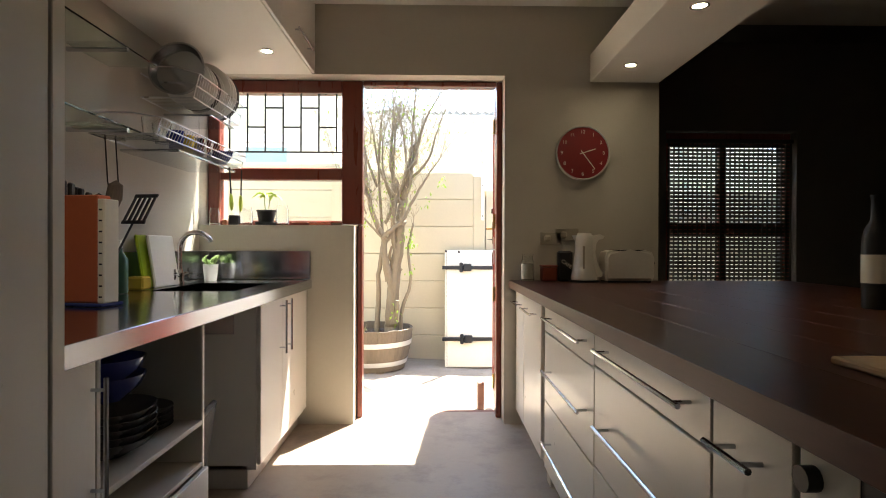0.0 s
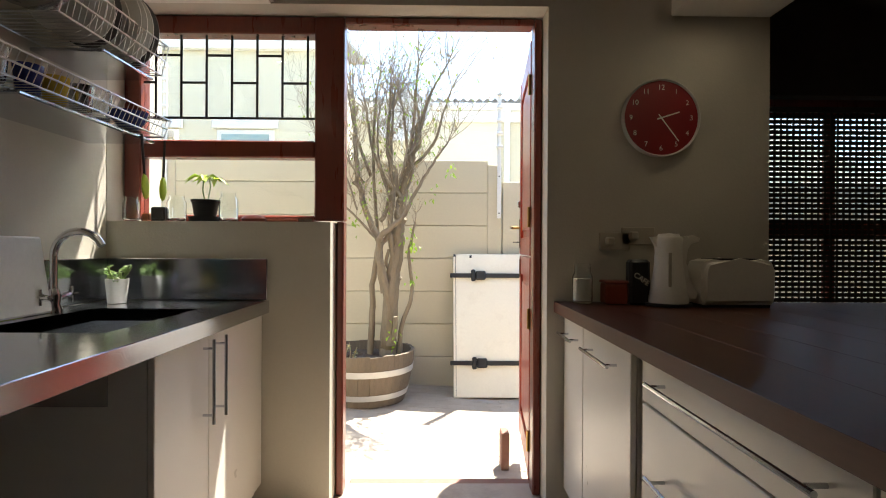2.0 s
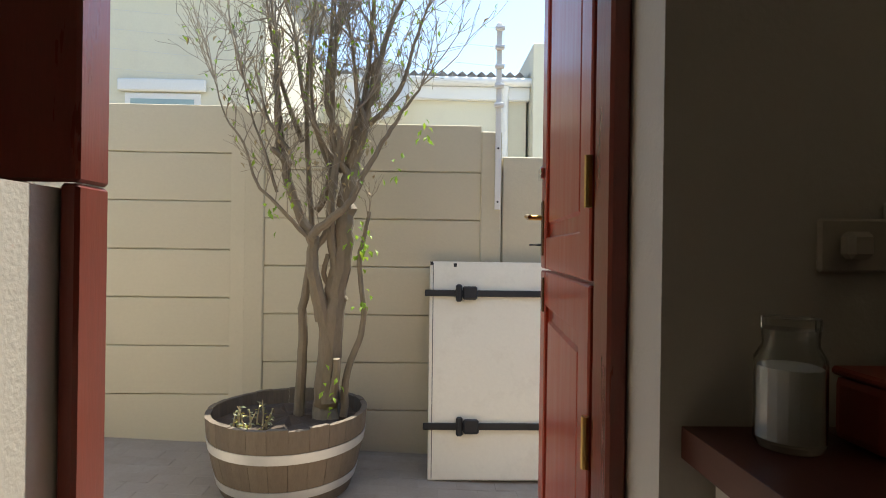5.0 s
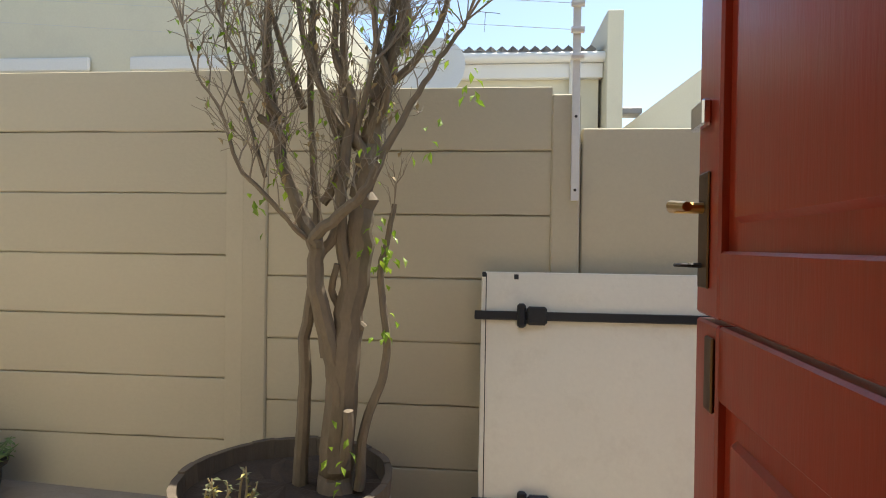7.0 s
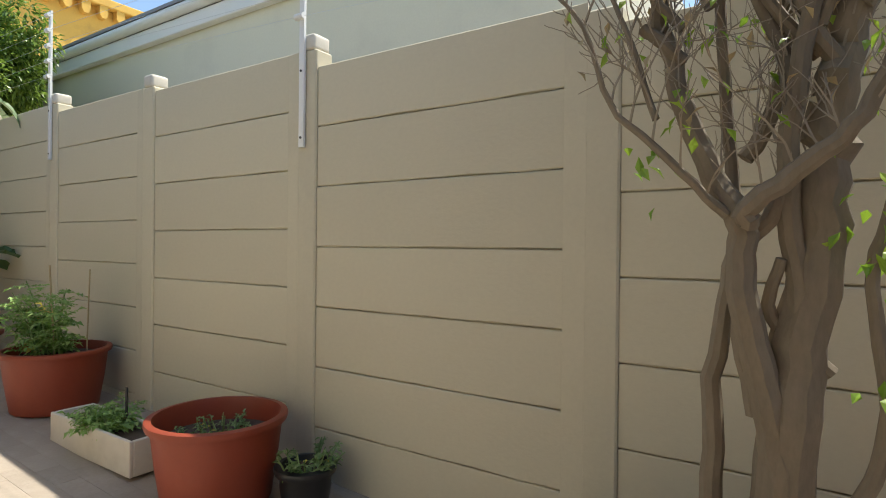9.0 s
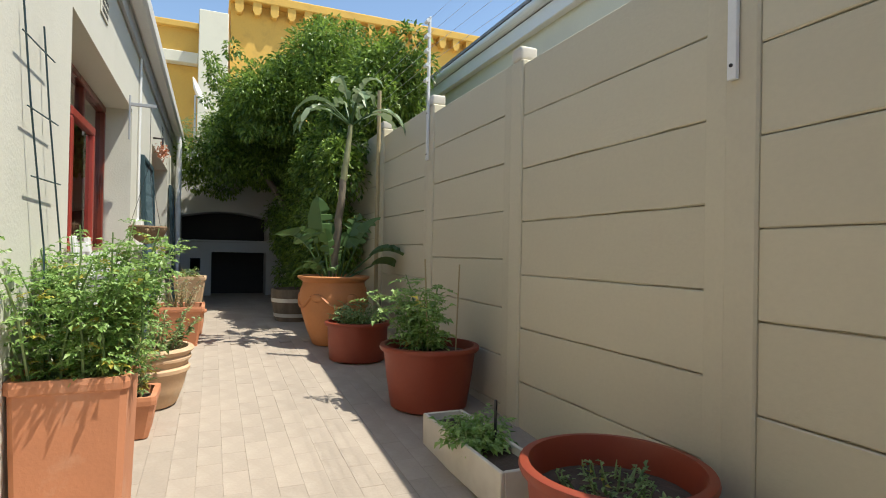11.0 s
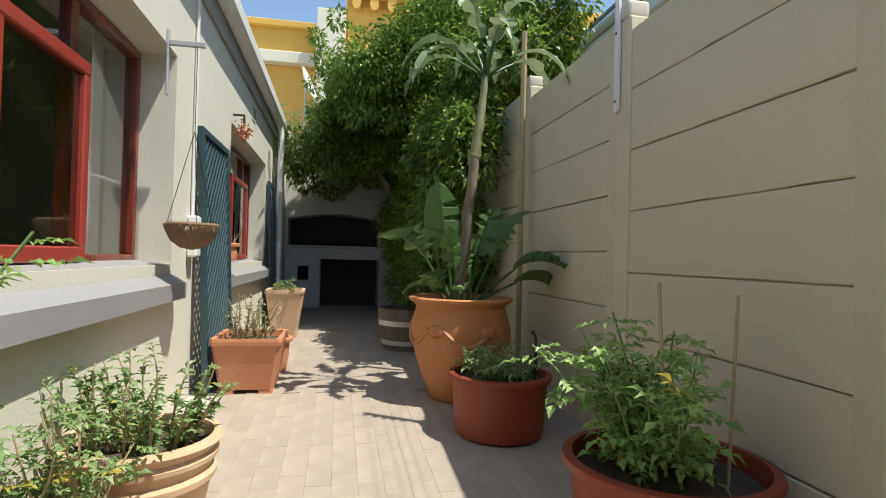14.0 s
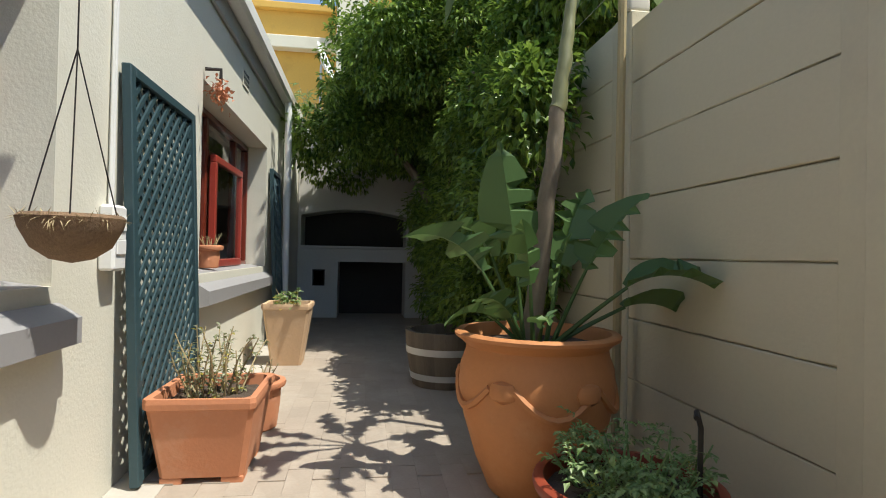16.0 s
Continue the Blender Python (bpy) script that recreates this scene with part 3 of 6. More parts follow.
part("roof", bm, M_SLATE, nb_, "dark corrugated roof sheeting", world=True)
part("downpipe", tube(B(), [(1.28, 10.86, 3.62), (1.28, 10.93, 3.35), (1.28, 10.93, 1.4)], 0.06, 10), M_WHITE, nb_, world=True, smooth=True)
part("parapet", box(B(), 1.665, 1.87, 10.7, 15, -0.4, 4.22, 0.01), M_CREAM, nb_, world=True)
nc = thing("neighbour_house", 4.0, 12.0, -0.4, "cream gabled neighbour house", "house")
part("gable", prism(B(), [(1.90, -0.4), (1.90, 2.75), (1.95, 2.80), (4.05, 4.42), (4.45, 4.44), (8.5, 2.6), (8.5, -0.4)], "y", 11.5, 16), M_CREAM, nc, world=True)
part("roof_edge", box(B(), 1.90, 2.25, 11.2, 11.49, 3.02, 3.10, 0.01), M_SLATE, nc, world=True)

# ochre building far off, with a row of dentils under its cornice
ob = thing("ochre_building", -22.0, 6.0, -0.4, "ochre stuccoed building with a cornice of small arches", "building")
part("wall", box(B(), -26, -20.0, 4.96, 26.0, -0.4, 8.75), M_YELLOW, ob, world=True)
part("cornice", box(B(), -26, -19.7, 4.9, 26.0, 9.0, 9.28, 0.03), M_YELLOW, ob, world=True)
part("frieze", box(B(), -26, -20.05, 4.93, 26.0, 8.75, 9.0), M_YELLOW, ob, world=True)
me = None
for k in range(38):
    y = 5.2 + k * 0.54
    if me is None:
        bm = B()
        prism(bm, [(-0.13, 0.0), (-0.13, -0.28), (-0.06, -0.4), (0.06, -0.4), (0.13, -0.28), (0.13, 0.0)], "x", -0.28, 0.0)
        me = as_mesh("bracket", bm, M_YELLOW)
    o = new("bracket", me)
    o.parent = ob
    o.matrix_basis = chain(ob).inverted() @ pose(-19.74, y, 9.0)
part("pier", box(B(), -20.6, -19.4, 4.05, 4.89, -0.4, 8.35, 0.02), M_CREAM, ob, "pale rendered pier", world=True)
part("wing", box(B(), -26, -20.4, -4.0, 4.04, -0.4, 8.0), M_YELLOW, ob, world=True)
part("ledge", box(B(), -20.39, -20.05, -4.0, 4.03, 6.85, 7.2, 0.02), M_CREAM, ob, world=True)
part("ledge", box(B(), -20.6, -20.2, -4.0, 4.03, 8.003, 8.2, 0.02), M_YELLOW, ob, world=True)

# ---------------------------------------------------------------- kitchen: left side
def handle(par, p0, p1, out, r=0.006):
    """A steel bar handle between two points, standing off along out."""
    p0, p1, out = Vector(p0), Vector(p1), Vector(out)
    d = (p1 - p0).normalized()
    bm = tube(B(), [p0 + out, p1 + out], r, 8)
    for q in (p0 + d * 0.03, p1 - d * 0.03):
        tube(bm, [q, q + out], r * 0.8, 6)
    return part("handle", bm, M_STEEL, par, "brushed steel bar handle", world=True, smooth=True)


def panel(name, x0, x1, y0, y1, z0, z1, par, mat=M_CAB, bev=0.0025, label=""):
    return part(name, box(B(), x0, x1, y0, y1, z0, z1, bev), mat, par, label, world=True)


CF = -0.765       # left cabinet fronts
CB = LW + 0.004
t = thing("pantry_cabinet", -1.1, 0.4, FL, "tall off-white lacquered pantry cabinet", "cabinet")
panel("body", CB, -0.752, -0.55, 1.055, FL, 2.21, t)
panel("end_panel", CB, -0.729, 1.058, 1.099, FL, 2.21, t)
panel("door", -0.75, -0.732, 0.256, 1.053, 0.07, 2.2, t)
panel("door", -0.75, -0.732, -0.548, 0.252, 0.07, 2.2, t)

t = thing("base_cabinet", -1.1, 1.17, FL, "narrow off-white base cabinet under the steel worktop", "cabinet", group="base cabinets")
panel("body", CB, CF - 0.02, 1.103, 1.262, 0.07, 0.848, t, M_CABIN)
d = panel("door", CF - 0.018, CF, 1.104, 1.262, 0.075, 0.846, t)
handle(d, (CF, 1.245, 0.50), (CF, 1.245, 0.80), (0.035, 0, 0))
panel("plinth", CB, CF - 0.05, 1.103, 1.262, FL, 0.068, t, M_CABIN)

t = thing("shelf_unit", -1.1, 1.52, FL, "open off-white shelf unit holding crockery", "shelf")
panel("side", CB, CF, 1.265, 1.283, FL, 0.848, t, M_CABIN)
panel("side", CB, CF, 1.868, 1.886, FL, 0.848, t)
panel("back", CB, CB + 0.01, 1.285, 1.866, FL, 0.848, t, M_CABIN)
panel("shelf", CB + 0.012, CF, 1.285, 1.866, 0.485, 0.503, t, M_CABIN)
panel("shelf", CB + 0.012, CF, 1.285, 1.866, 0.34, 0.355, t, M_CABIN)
d = panel("drawer_front", CF - 0.0, CF + 0.018, 1.275, 1.878, 0.06, 0.335, t)
handle(d, (CF + 0.018, 1.36, 0.27), (CF + 0.018, 1.69, 0.27), (0.03, 0, 0))


def bowl(x, y, z, r, h, mat, label, cat="bowl", group="stacked crockery"):
    bm = lathe(B(), [(0, 0.004), (r * 0.45, 0.0), (r * 0.5, 0.006), (r * 0.85, h * 0.55), (r, h), (r * 0.97, h), (r * 0.8, h * 0.55), (r * 0.4, 0.014), (0, 0.012)], 30, x, y)
    bm.transform(Matrix.Translation((0, 0, z)))
    return solid(name_of(cat), bm, mat, label, cat, group=group, smooth=True)


def name_of(cat):
    return cat.replace(" ", "_")


for k in range(5):
    bowl(-0.91, 1.55, 0.504 + k * 0.021, 0.135, 0.055, M_DARKCERAM, "dark glazed bowl in a stack on the shelf")
for k in range(2):
    bowl(-0.91, 1.54, 0.664 + k * 0.05, 0.11, 0.075, M_NAVY, "navy glazed bowl on top of the stack")
for k in range(5):
    bowl(-0.94, 1.735, 0.504 + k * 0.014, 0.125, 0.022, M_DARKCERAM, "dark glazed plate in a stack on the shelf", "plate")

t = thing("sink_cabinet", -1.1, 2.9, FL, "off-white sink cabinet with two doors", "cabinet", group="base cabinets")
panel("side", CB, CF - 0.02, 2.515, 2.533, FL + 0.09, 0.848, t)
panel("body", CB, CF - 0.02, 2.536, 3.44, 0.08, 0.66, t, M_CABIN)
d1 = panel("door", CF - 0.018, CF, 2.515, 2.872, 0.085, 0.846, t)
d2 = panel("door", CF - 0.018, CF, 2.876, 3.345, 0.085, 0.846, t)
panel("filler", CF - 0.018, CF - 0.004, 3.348, 3.45, 0.085, 0.846, t)
handle(d1, (CF, 2.83, 0.55), (CF, 2.83, 0.83), (0.035, 0, 0))
handle(d2, (CF, 2.935, 0.55), (CF, 2.935, 0.83), (0.035, 0, 0))
panel("plinth", CB, CF - 0.06, 2.515, 3.45, FL, 0.083, t, M_CABIN)
# tray leaning in the gap under the worktop
bm = box(B(), -0.012, 0.012, -0.15, 0.15, 0, 0.5, 0.006)
bm.transform(pose(-0.93, 2.10, FL, 0, 9, 10))
solid("tray", bm, M_DARKCERAM, "dark flat tray leaning under the worktop", "tray")

# steel worktop with a sunk basin
t = thing("steel_worktop", -1.1, 2.3, 0.85, "brushed stainless steel worktop with a sunk basin", "worktop")
WX0, WX1 = CB, -0.745
SX0, SX1, SY0, SY1 = -1.30, -0.90, 2.52, 3.12
for a in ((WX0, WX1, 1.102, SY0), (WX0, WX1, SY1, 3.452), (WX0, SX0, SY0, SY1), (SX1, WX1, SY0, SY1)):
    part("top_sheet", box(B(), a[0], a[1], a[2], a[3], 0.852, 0.90), M_STEEL, t, world=True)
bm = B()
box(bm, SX0 - 0.01, SX0, SY0 - 0.01, SY1 + 0.01, 0.70, 0.898)
box(bm, SX1, SX1 + 0.01, SY0 - 0.01, SY1 + 0.01, 0.70, 0.898)
box(bm, SX0, SX1, SY0 - 0.01, SY0, 0.70, 0.898)
box(bm, SX0, SX1, SY1, SY1 + 0.01, 0.70, 0.898)
box(bm, SX0, SX1, SY0, SY1, 0.69, 0.70)
part("basin", bm, M_STEEL, t, world=True)
part("front_lip", box(B(), WX1 + 0.001, WX1 + 0.008, 1.102, 3.452, 0.845, 0.901, 0.002), M_STEEL, t, world=True)
part("splashback", box(B(), WX0, WX1, 3.440, 3.453, 0.902, 1.085, 0.003), M_STEEL, t, world=True)
part("splashback", box(B(), WX0, WX0 + 0.012, 1.102, 3.438, 0.902, 1.085, 0.003), M_STEEL, t, world=True)
part("drain", lathe(B(), [(0, 0.702), (0.035, 0.702), (0.04, 0.706), (0.03, 0.708), (0, 0.704)], 20, -1.1, 2.82), M_CHROME, t, world=True)

t = thing("mixer_tap", -1.36, 2.98, 0.90, "chrome mixer tap with cross handles over the basin", "tap")
part("body", lathe(B(), [(0, 0), (0.03, 0), (0.03, 0.01), (0.022, 0.03), (0.026, 0.06), (0.016, 0.085), (0, 0.09)], 18), M_CHROME, t, smooth=True)
sp = [(0, 0, 0.07)] + [(0.09 - 0.09 * math.cos(a), 0, 0.20 + 0.09 * math.sin(a)) for a in np.linspace(0, 2.7, 12)]
part("spout", tube(B(), sp, 0.0135, 12), M_CHROME, t, smooth=True)
for s in (-1, 1):
    bm = tube(B(), [(0, 0, 0.045), (0.01, s * 0.07, 0.06)], 0.012, 8)
    for a in (0, 90):
        q = radians(a)
        tube(bm, [(0.01 - 0.028 * math.cos(q), s * 0.08, 0.06 - 0.028 * math.sin(q)), (0.01 + 0.028 * math.cos(q), s * 0.08, 0.06 + 0.028 * math.sin(q))], 0.006, 6)
    part("cross_handle", bm, M_CHROME, t, smooth=True)
solid("sponge", box(B(), -1.425, -1.34, 2.56, 2.64, 0.903, 0.965, 0.008), M_SPONGE, "yellow sponge block on the worktop", "sponge")
bm = box(B(), -0.008, 0.008, -0.13, 0.13, 0, 0.27, 0.006)
bm.transform(pose(-1.355, 2.83, 0.902, 0, -9, 0))
solid("chopping_board", bm, M_WHITE, "white chopping board leaning on the splashback", "chopping board")
bm = box(B(), -0.008, 0.008, -0.11, 0.11, 0, 0.27, 0.006)
bm.transform(pose(-1.385, 2.76, 0.902, 0, -9, 0))
solid("chopping_board", bm, M_LIME, "lime green chopping board leaning on the splashback", "chopping board")
p = thing("potted_succulent", -1.32, 3.30, 0.902, "small glass of succulent cuttings beside the sink", "plant")
part("cup", lathe(B(), [(0, 0), (0.035, 0), (0.045, 0.10), (0.041, 0.10), (0.032, 0.006), (0, 0.006)], 20), M_WHITE, p, smooth=True)
SUCC = p

# orange board with a white spine, knives and ladle holder behind it
t = thing("recipe_binder", -1.19, 1.90, 0.902, "orange-red binder with a white punched spine standing upright", "binder", rz=-12)
part("cover", box(B(), -0.10, 0.075, -0.03, 0.03, 0.012, 0.39, 0.004), M_ORANGEBOX, t)
sp_ = part("spine", box(B(), 0.076, 0.104, -0.034, 0.034, 0.012, 0.375, 0.003), M_PAPER, t, "white punched spine")
for k in range(9):
    part("slot", box(B(), 0.084, 0.097, -0.0355, -0.0345, 0.03 + k * 0.038, 0.036 + k * 0.038), M_BLACK, sp_)
part("base", box(B(), -0.11, 0.11, -0.05, 0.05, 0, 0.012, 0.003), M_NAVY, t, "blue base strip")
t = thing("knife_block", -1.33, 2.06, 0.902, "dark knife block with black-handled knives", "knife block")
part("block", box(B(), -0.05, 0.05, -0.06, 0.06, 0, 0.33, 0.006), M_IRON, t)
for k, (x, y, h) in enumerate(((-0.03, -0.03, 0.13), (0.0, -0.03, 0.12), (0.03, -0.02, 0.10), (-0.02, 0.03, 0.11), (0.025, 0.035, 0.09))):
    bm = box(B(), x - 0.009, x + 0.009, y - 0.013, y + 0.013, 0.33, 0.33 + h, 0.005)
    part("knife", bm, M_BLACK, t)

# hanging utensils
def utensil(x, y, z, mat, kind, label, tilt=0.0, L=0.26):
    t = thing(name_of(kind), x, y, z - L, label, kind)
    m = pose(0, 0, 0, tilt, 0, 0)
    bm = tube(B(), [(0, 0, L), (0, 0, 0.10)], 0.005, 6)
    bm.transform(m)
    part("shaft", bm, M_IRON, t)
    bm = lathe(B(), [(0, 0.0), (0.018, 0.012), (0.027, 0.045), (0.022, 0.085), (0.006, 0.105), (0, 0.106)], 14)
    bm.transform(m @ Matrix.Diagonal((0.35, 1, 1, 1)))
    part("blade", bm, mat, t, smooth=True)
    return t


utensil(-1.17, 3.24, 1.585, M_LIME, "silicone spatula", "lime green silicone spatula hanging from the rack", 8)
utensil(-1.15, 3.33, 1.585, M_LIME, "silicone spatula", "lime green silicone spatula hanging from the rack", -4)
t = thing("utensil_pot", -1.33, 2.22, 0.902, "steel pot full of black cooking utensils", "utensil pot")
part("pot", lathe(B(), [(0, 0), (0.05, 0), (0.055, 0.005), (0.055, 0.15), (0.05, 0.15), (0.05, 0.01), (0, 0.01)], 26), M_STEEL, t, smooth=True)


def in_pot(name, dx, dy, L, head, mat, lab):
    """A utensil leaning in the pot: its shaft, and a flat head at the top."""
    d = Vector((dx, dy, 1)).normalized()
    p0 = Vector((-dx * 0.03, -dy * 0.03, 0.02))
    p1 = p0 + d * L
    o = part(name, tube(B(), [p0, p1], 0.005, 6), M_BLACK, t, lab)
    m = Matrix.Translation(p1) @ d.to_track_quat("Z", "X").to_matrix().to_4x4()
    bm = B()
    if head == "slotted":
        for k in range(5):
            box(bm, -0.003, 0.003, -0.045 + k * 0.02, -0.036 + k * 0.02, 0.0, 0.10, 0.001)
        box(bm, -0.003, 0.003, -0.047, 0.047, 0.1, 0.113, 0.001)
        box(bm, -0.003, 0.003, -0.047, 0.047, -0.012, 0.0, 0.001)
    elif head == "ladle":
        lathe(bm, [(0, 0.0), (0.03, 0.012), (0.042, 0.04), (0.036, 0.042), (0.026, 0.016), (0, 0.006)], 16)
    else:
        lathe(bm, [(0, -0.01), (0.014, 0.0), (0.028, 0.04), (0.024, 0.085), (0, 0.10)], 14)
        bm.transform(Matrix.Diagonal((0.3, 1, 1, 1)))
    bm.transform(m @ Matrix.Scale(1.3, 4))
    part("head", bm, mat, o)


in_pot("turner", 0.15, 0.62, 0.36, "slotted", M_BLACK, "black slotted turner")
in_pot("ladle", -0.1, -0.35, 0.33, "ladle", M_BLACK, "black ladle")
in_pot("spoon", 0.2, -0.1, 0.34, "spoon", M_OAK, "wooden spoon")
in_pot("spoon", -0.15, 0.2, 0.30, "spoon", M_BLACK, "black serving spoon")
t = thing("soap_bottle", -1.36, 2.40, 0.902, "dark green dish soap bottle", "bottle")
part("bottle", lathe(B(), [(0, 0), (0.034, 0), (0.036, 0.01), (0.036, 0.15), (0.014, 0.185), (0.013, 0.20), (0, 0.201)], 22), surf("green_soap_plastic", (0.03, 0.10, 0.06), 0.3, var=0.05, bump=0.0), t, smooth=True)
part("cap", lathe(B(), [(0, 0.202), (0.014, 0.202), (0.012, 0.235), (0, 0.236)], 14), M_WHITE, t)
solid("wire_loop", tube(B(), [(-1.40, 2.36, 1.60), (-1.40, 2.38, 1.40), (-1.40, 2.42, 1.28), (-1.40, 2.47, 1.30), (-1.40, 2.46, 1.42), (-1.40, 2.44, 1.60)], 0.003, 5), M_IRON, "thin wire whisk hanging from the rack", "whisk")

# glass shelves on steel arms
for z in (1.60, 1.93):
    t = thing("glass_shelf", -1.34, 1.85, z - 0.03, "clear glass wall shelf on steel arms", "shelf", group="glass shelves")
    part("plate", box(B(), LW + 0.02, -1.22, 1.105, 2.46, z, z + 0.008, 0.002), M_GREENGLASS, t, world=True)
    for y in (1.45, 2.20):
        part("arm", tube(B(), [(LW + 0.002, y, z - 0.011), (-1.21, y, z - 0.011)], 0.010, 10), M_STEEL, t, world=True, smooth=True)


def jar(x, y, z, r, h, label, fill=None, lid=True, group="jars"):
    t = thing("glass_jar", x, y, z, label, "jar", group=group)
    part("glass", lathe(B(), [(0, 0.002), (r * 0.9, 0.0), (r, 0.008), (r, h * 0.75), (r * 0.78, h * 0.87), (r * 0.8, h), (r * 0.74, h), (r * 0.72, h * 0.87), (r * 0.93, h * 0.74), (r * 0.93, 0.012), (0, 0.008)], 24), M_JAR, t, smooth=True)
    if fill:
        part("contents", lathe(B(), [(0, 0.012), (r * 0.9, 0.012), (r * 0.9, h * 0.68), (0, h * 0.69)], 20), fill, t)
    if lid:
        part("lid", lathe(B(), [(0, h + 0.001), (r * 0.82, h + 0.001), (r * 0.82, h + 0.015), (0, h + 0.016)], 20), M_CHROME if lid is True else lid, t)
    return t


jar(-1.33, 1.55, 1.609, 0.05, 0.14, "clear glass jar on the glass shelf")
jar(-1.33, 1.68, 1.609, 0.04, 0.11, "clear glass jar on the glass shelf", M_DRYSTALK)
jar(-1.34, 1.40, 1.609, 0.045, 0.16, "clear glass jar on the glass shelf")

# wire racks
def wire_rack(y0, y1, z, depth, label, sides=0.10):
    t = thing("dish_rack", LW + depth / 2, (y0 + y1) / 2, z - 0.02, label, "dish rack", group="dish racks")
    xa, xb = LW + 0.015, LW + depth
    for i, (zz, xx) in enumerate(((z, xa), (z, xb), (z + sides * 0.5, xb + 0.015), (z + sides, xb + 0.03), (z + sides, xa))):
        part("rail", tube(B(), [(xx, y0, zz), (xx, y1, zz)], 0.0035, 6), M_WIRE, t, world=True)
    n = int((y1 - y0) / 0.028)
    bm = B()
    for k in range(n + 1):
        y = y0 + (y1 - y0) * k / n
        tube(bm, [(xa, y, z), (xb, y, z), (xb + 0.03, y, z + sides)], 0.0016, 4)
    tagged(part("wire_mesh", bm, M_WIRE, t, world=True), kind="stuff")
    for y in (y0, y1):
        part("end_loop", tube(B(), [(xa, y, z), (xb, y, z), (xb + 0.03, y, z + sides), (xb - 0.1, y, z + sides * 1.3), (xa, y, z + sides * 1.3)], 0.0035, 6), M_WIRE, t, world=True)
    part("drip_tray", box(B(), LW + 0.002, LW + depth * 0.95, y0 + 0.25, y1 - 0.04, z - 0.035, z - 0.022, 0.004), M_STEEL, t, world=True)
    return t


wire_rack(2.32, 3.36, 1.60, 0.30, "chromed wire cup rack on the kitchen wall", 0.07)
wire_rack(2.74, 3.38, 1.87, 0.28, "chromed wire plate rack on the kitchen wall", 0.12)
for k in range(9):
    y = 2.93 + k * 0.046
    r = 0.15 if k > 4 else 0.13
    bm = lathe(B(), [(0, 0), (r * 0.6, 0.0), (r * 0.65, 0.004), (r, 0.016), (r, 0.02), (r * 0.6, 0.006), (0, 0.005)], 32)
    bm.transform(pose(LW + 0.17, y, 1.876 + r, 90 + 10, 0, 0))
    solid("plate", bm, M_DARKCERAM if k in (3, 8) else M_WHITE, "round dinner plate standing in the wire rack", "plate", group="plates in the rack", smooth=True)
bm = lathe(B(), [(0, 0), (0.10, 0), (0.13, 0.01), (0.14, 0.05), (0.145, 0.055), (0.135, 0.055), (0.12, 0.015), (0, 0.012)], 32)
bm.transform(pose(LW + 0.17, 2.84, 1.876 + 0.15, 80, 0, 0))
solid("saucepan_lid", bm, M_STEEL, "steel pan lid standing in the wire rack", "pan lid", smooth=True)


def cup(x, y, z, r, h, mat, label, tilt=0):
    bm = lathe(B(), [(0, 0.0), (r * 0.7, 0), (r * 0.78, 0.006), (r, h), (r * 0.94, h), (r * 0.72, 0.01), (0, 0.008)], 22)
    bm.transform(pose(x, y, z, tilt, 0, 0))
    return solid("mug", bm, mat, label, "mug", group="cups in the rack", smooth=True)


for k, (y, mt, lb, h) in enumerate(((2.48, M_JAR, "clear glass tumbler in the wire rack", 0.10), (2.58, M_JAR, "clear glass tumbler in the wire rack", 0.10), (2.72, M_NAVY, "blue glazed mug in the wire rack", 0.09), (2.84, M_SPONGE, "ochre glazed mug in the wire rack", 0.09),
                                    (2.97, M_STEEL, "steel beaker in the wire rack", 0.10), (3.08, M_JAR, "clear glass tumbler in the wire rack", 0.11))):
    cup(LW + 0.20, y, 1.603, 0.042, h, mt, lb)
bowl(LW + 0.22, 3.24, 1.606, 0.075, 0.07, M_NAVY, "navy glazed bowl tilted in the wire rack", group="cups in the rack")

# window ledge
LZ = 1.252
jar(-1.385, 3.52, LZ, 0.035, 0.11, "clear glass jar on the window ledge", lid=False)
solid("tea_light", box(B(), -1.33, -1.30, 3.505, 3.535, LZ + 0.001, LZ + 0.035, 0.004), M_TERRA, "small terracotta cup on the window ledge", "cup")
solid("small_camera", box(B(), -1.29, -1.225, 3.50, 3.54, LZ + 0.001, LZ + 0.065, 0.008), M_BLACK, "small black box on the window ledge", "box")
jar(-1.18, 3.52, LZ, 0.042, 0.115, "clear glass jar on the window ledge", lid=False)
jar(-0.945, 3.52, LZ, 0.042, 0.13, "clear glass jar on the window ledge", lid=False)
t = thing("seedling", -1.05, 3.52, LZ, "green seedling in a small black plastic pot", "plant")
part("saucer", lathe(B(), [(0, 0), (0.065, 0), (0.075, 0.02), (0.07, 0.02), (0.06, 0.006), (0, 0.006)], 26), M_BLACK, t, smooth=True)
part("pot", lathe(B(), [(0, 0.007), (0.045, 0.007), (0.058, 0.085), (0.062, 0.087), (0.062, 0.097), (0.055, 0.097), (0.052, 0.08), (0, 0.08)], 26), M_BLACK, t, smooth=True)
SEED = t
bm = lathe(B(), [(0, 0), (0.05, 0.0), (0.06, 0.012), (0.04, 0.026), (0, 0.03)], 20)
bm.transform(Matrix.Translation((-0.83, 3.52, LZ + 0.001)) @ Matrix.Diagonal((1, 0.6, 1, 1)))
solid("sunglasses_case", bm, M_PLASPOT, "dark red oval case on the window ledge", "case", smooth=True)
solid("pen", tube(B(), [(-0.77, 3.53, LZ + 0.008), (-0.63, 3.51, LZ + 0.008)], 0.006, 8), M_ORANGEBOX, "orange pencil lying on the window ledge", "pencil")
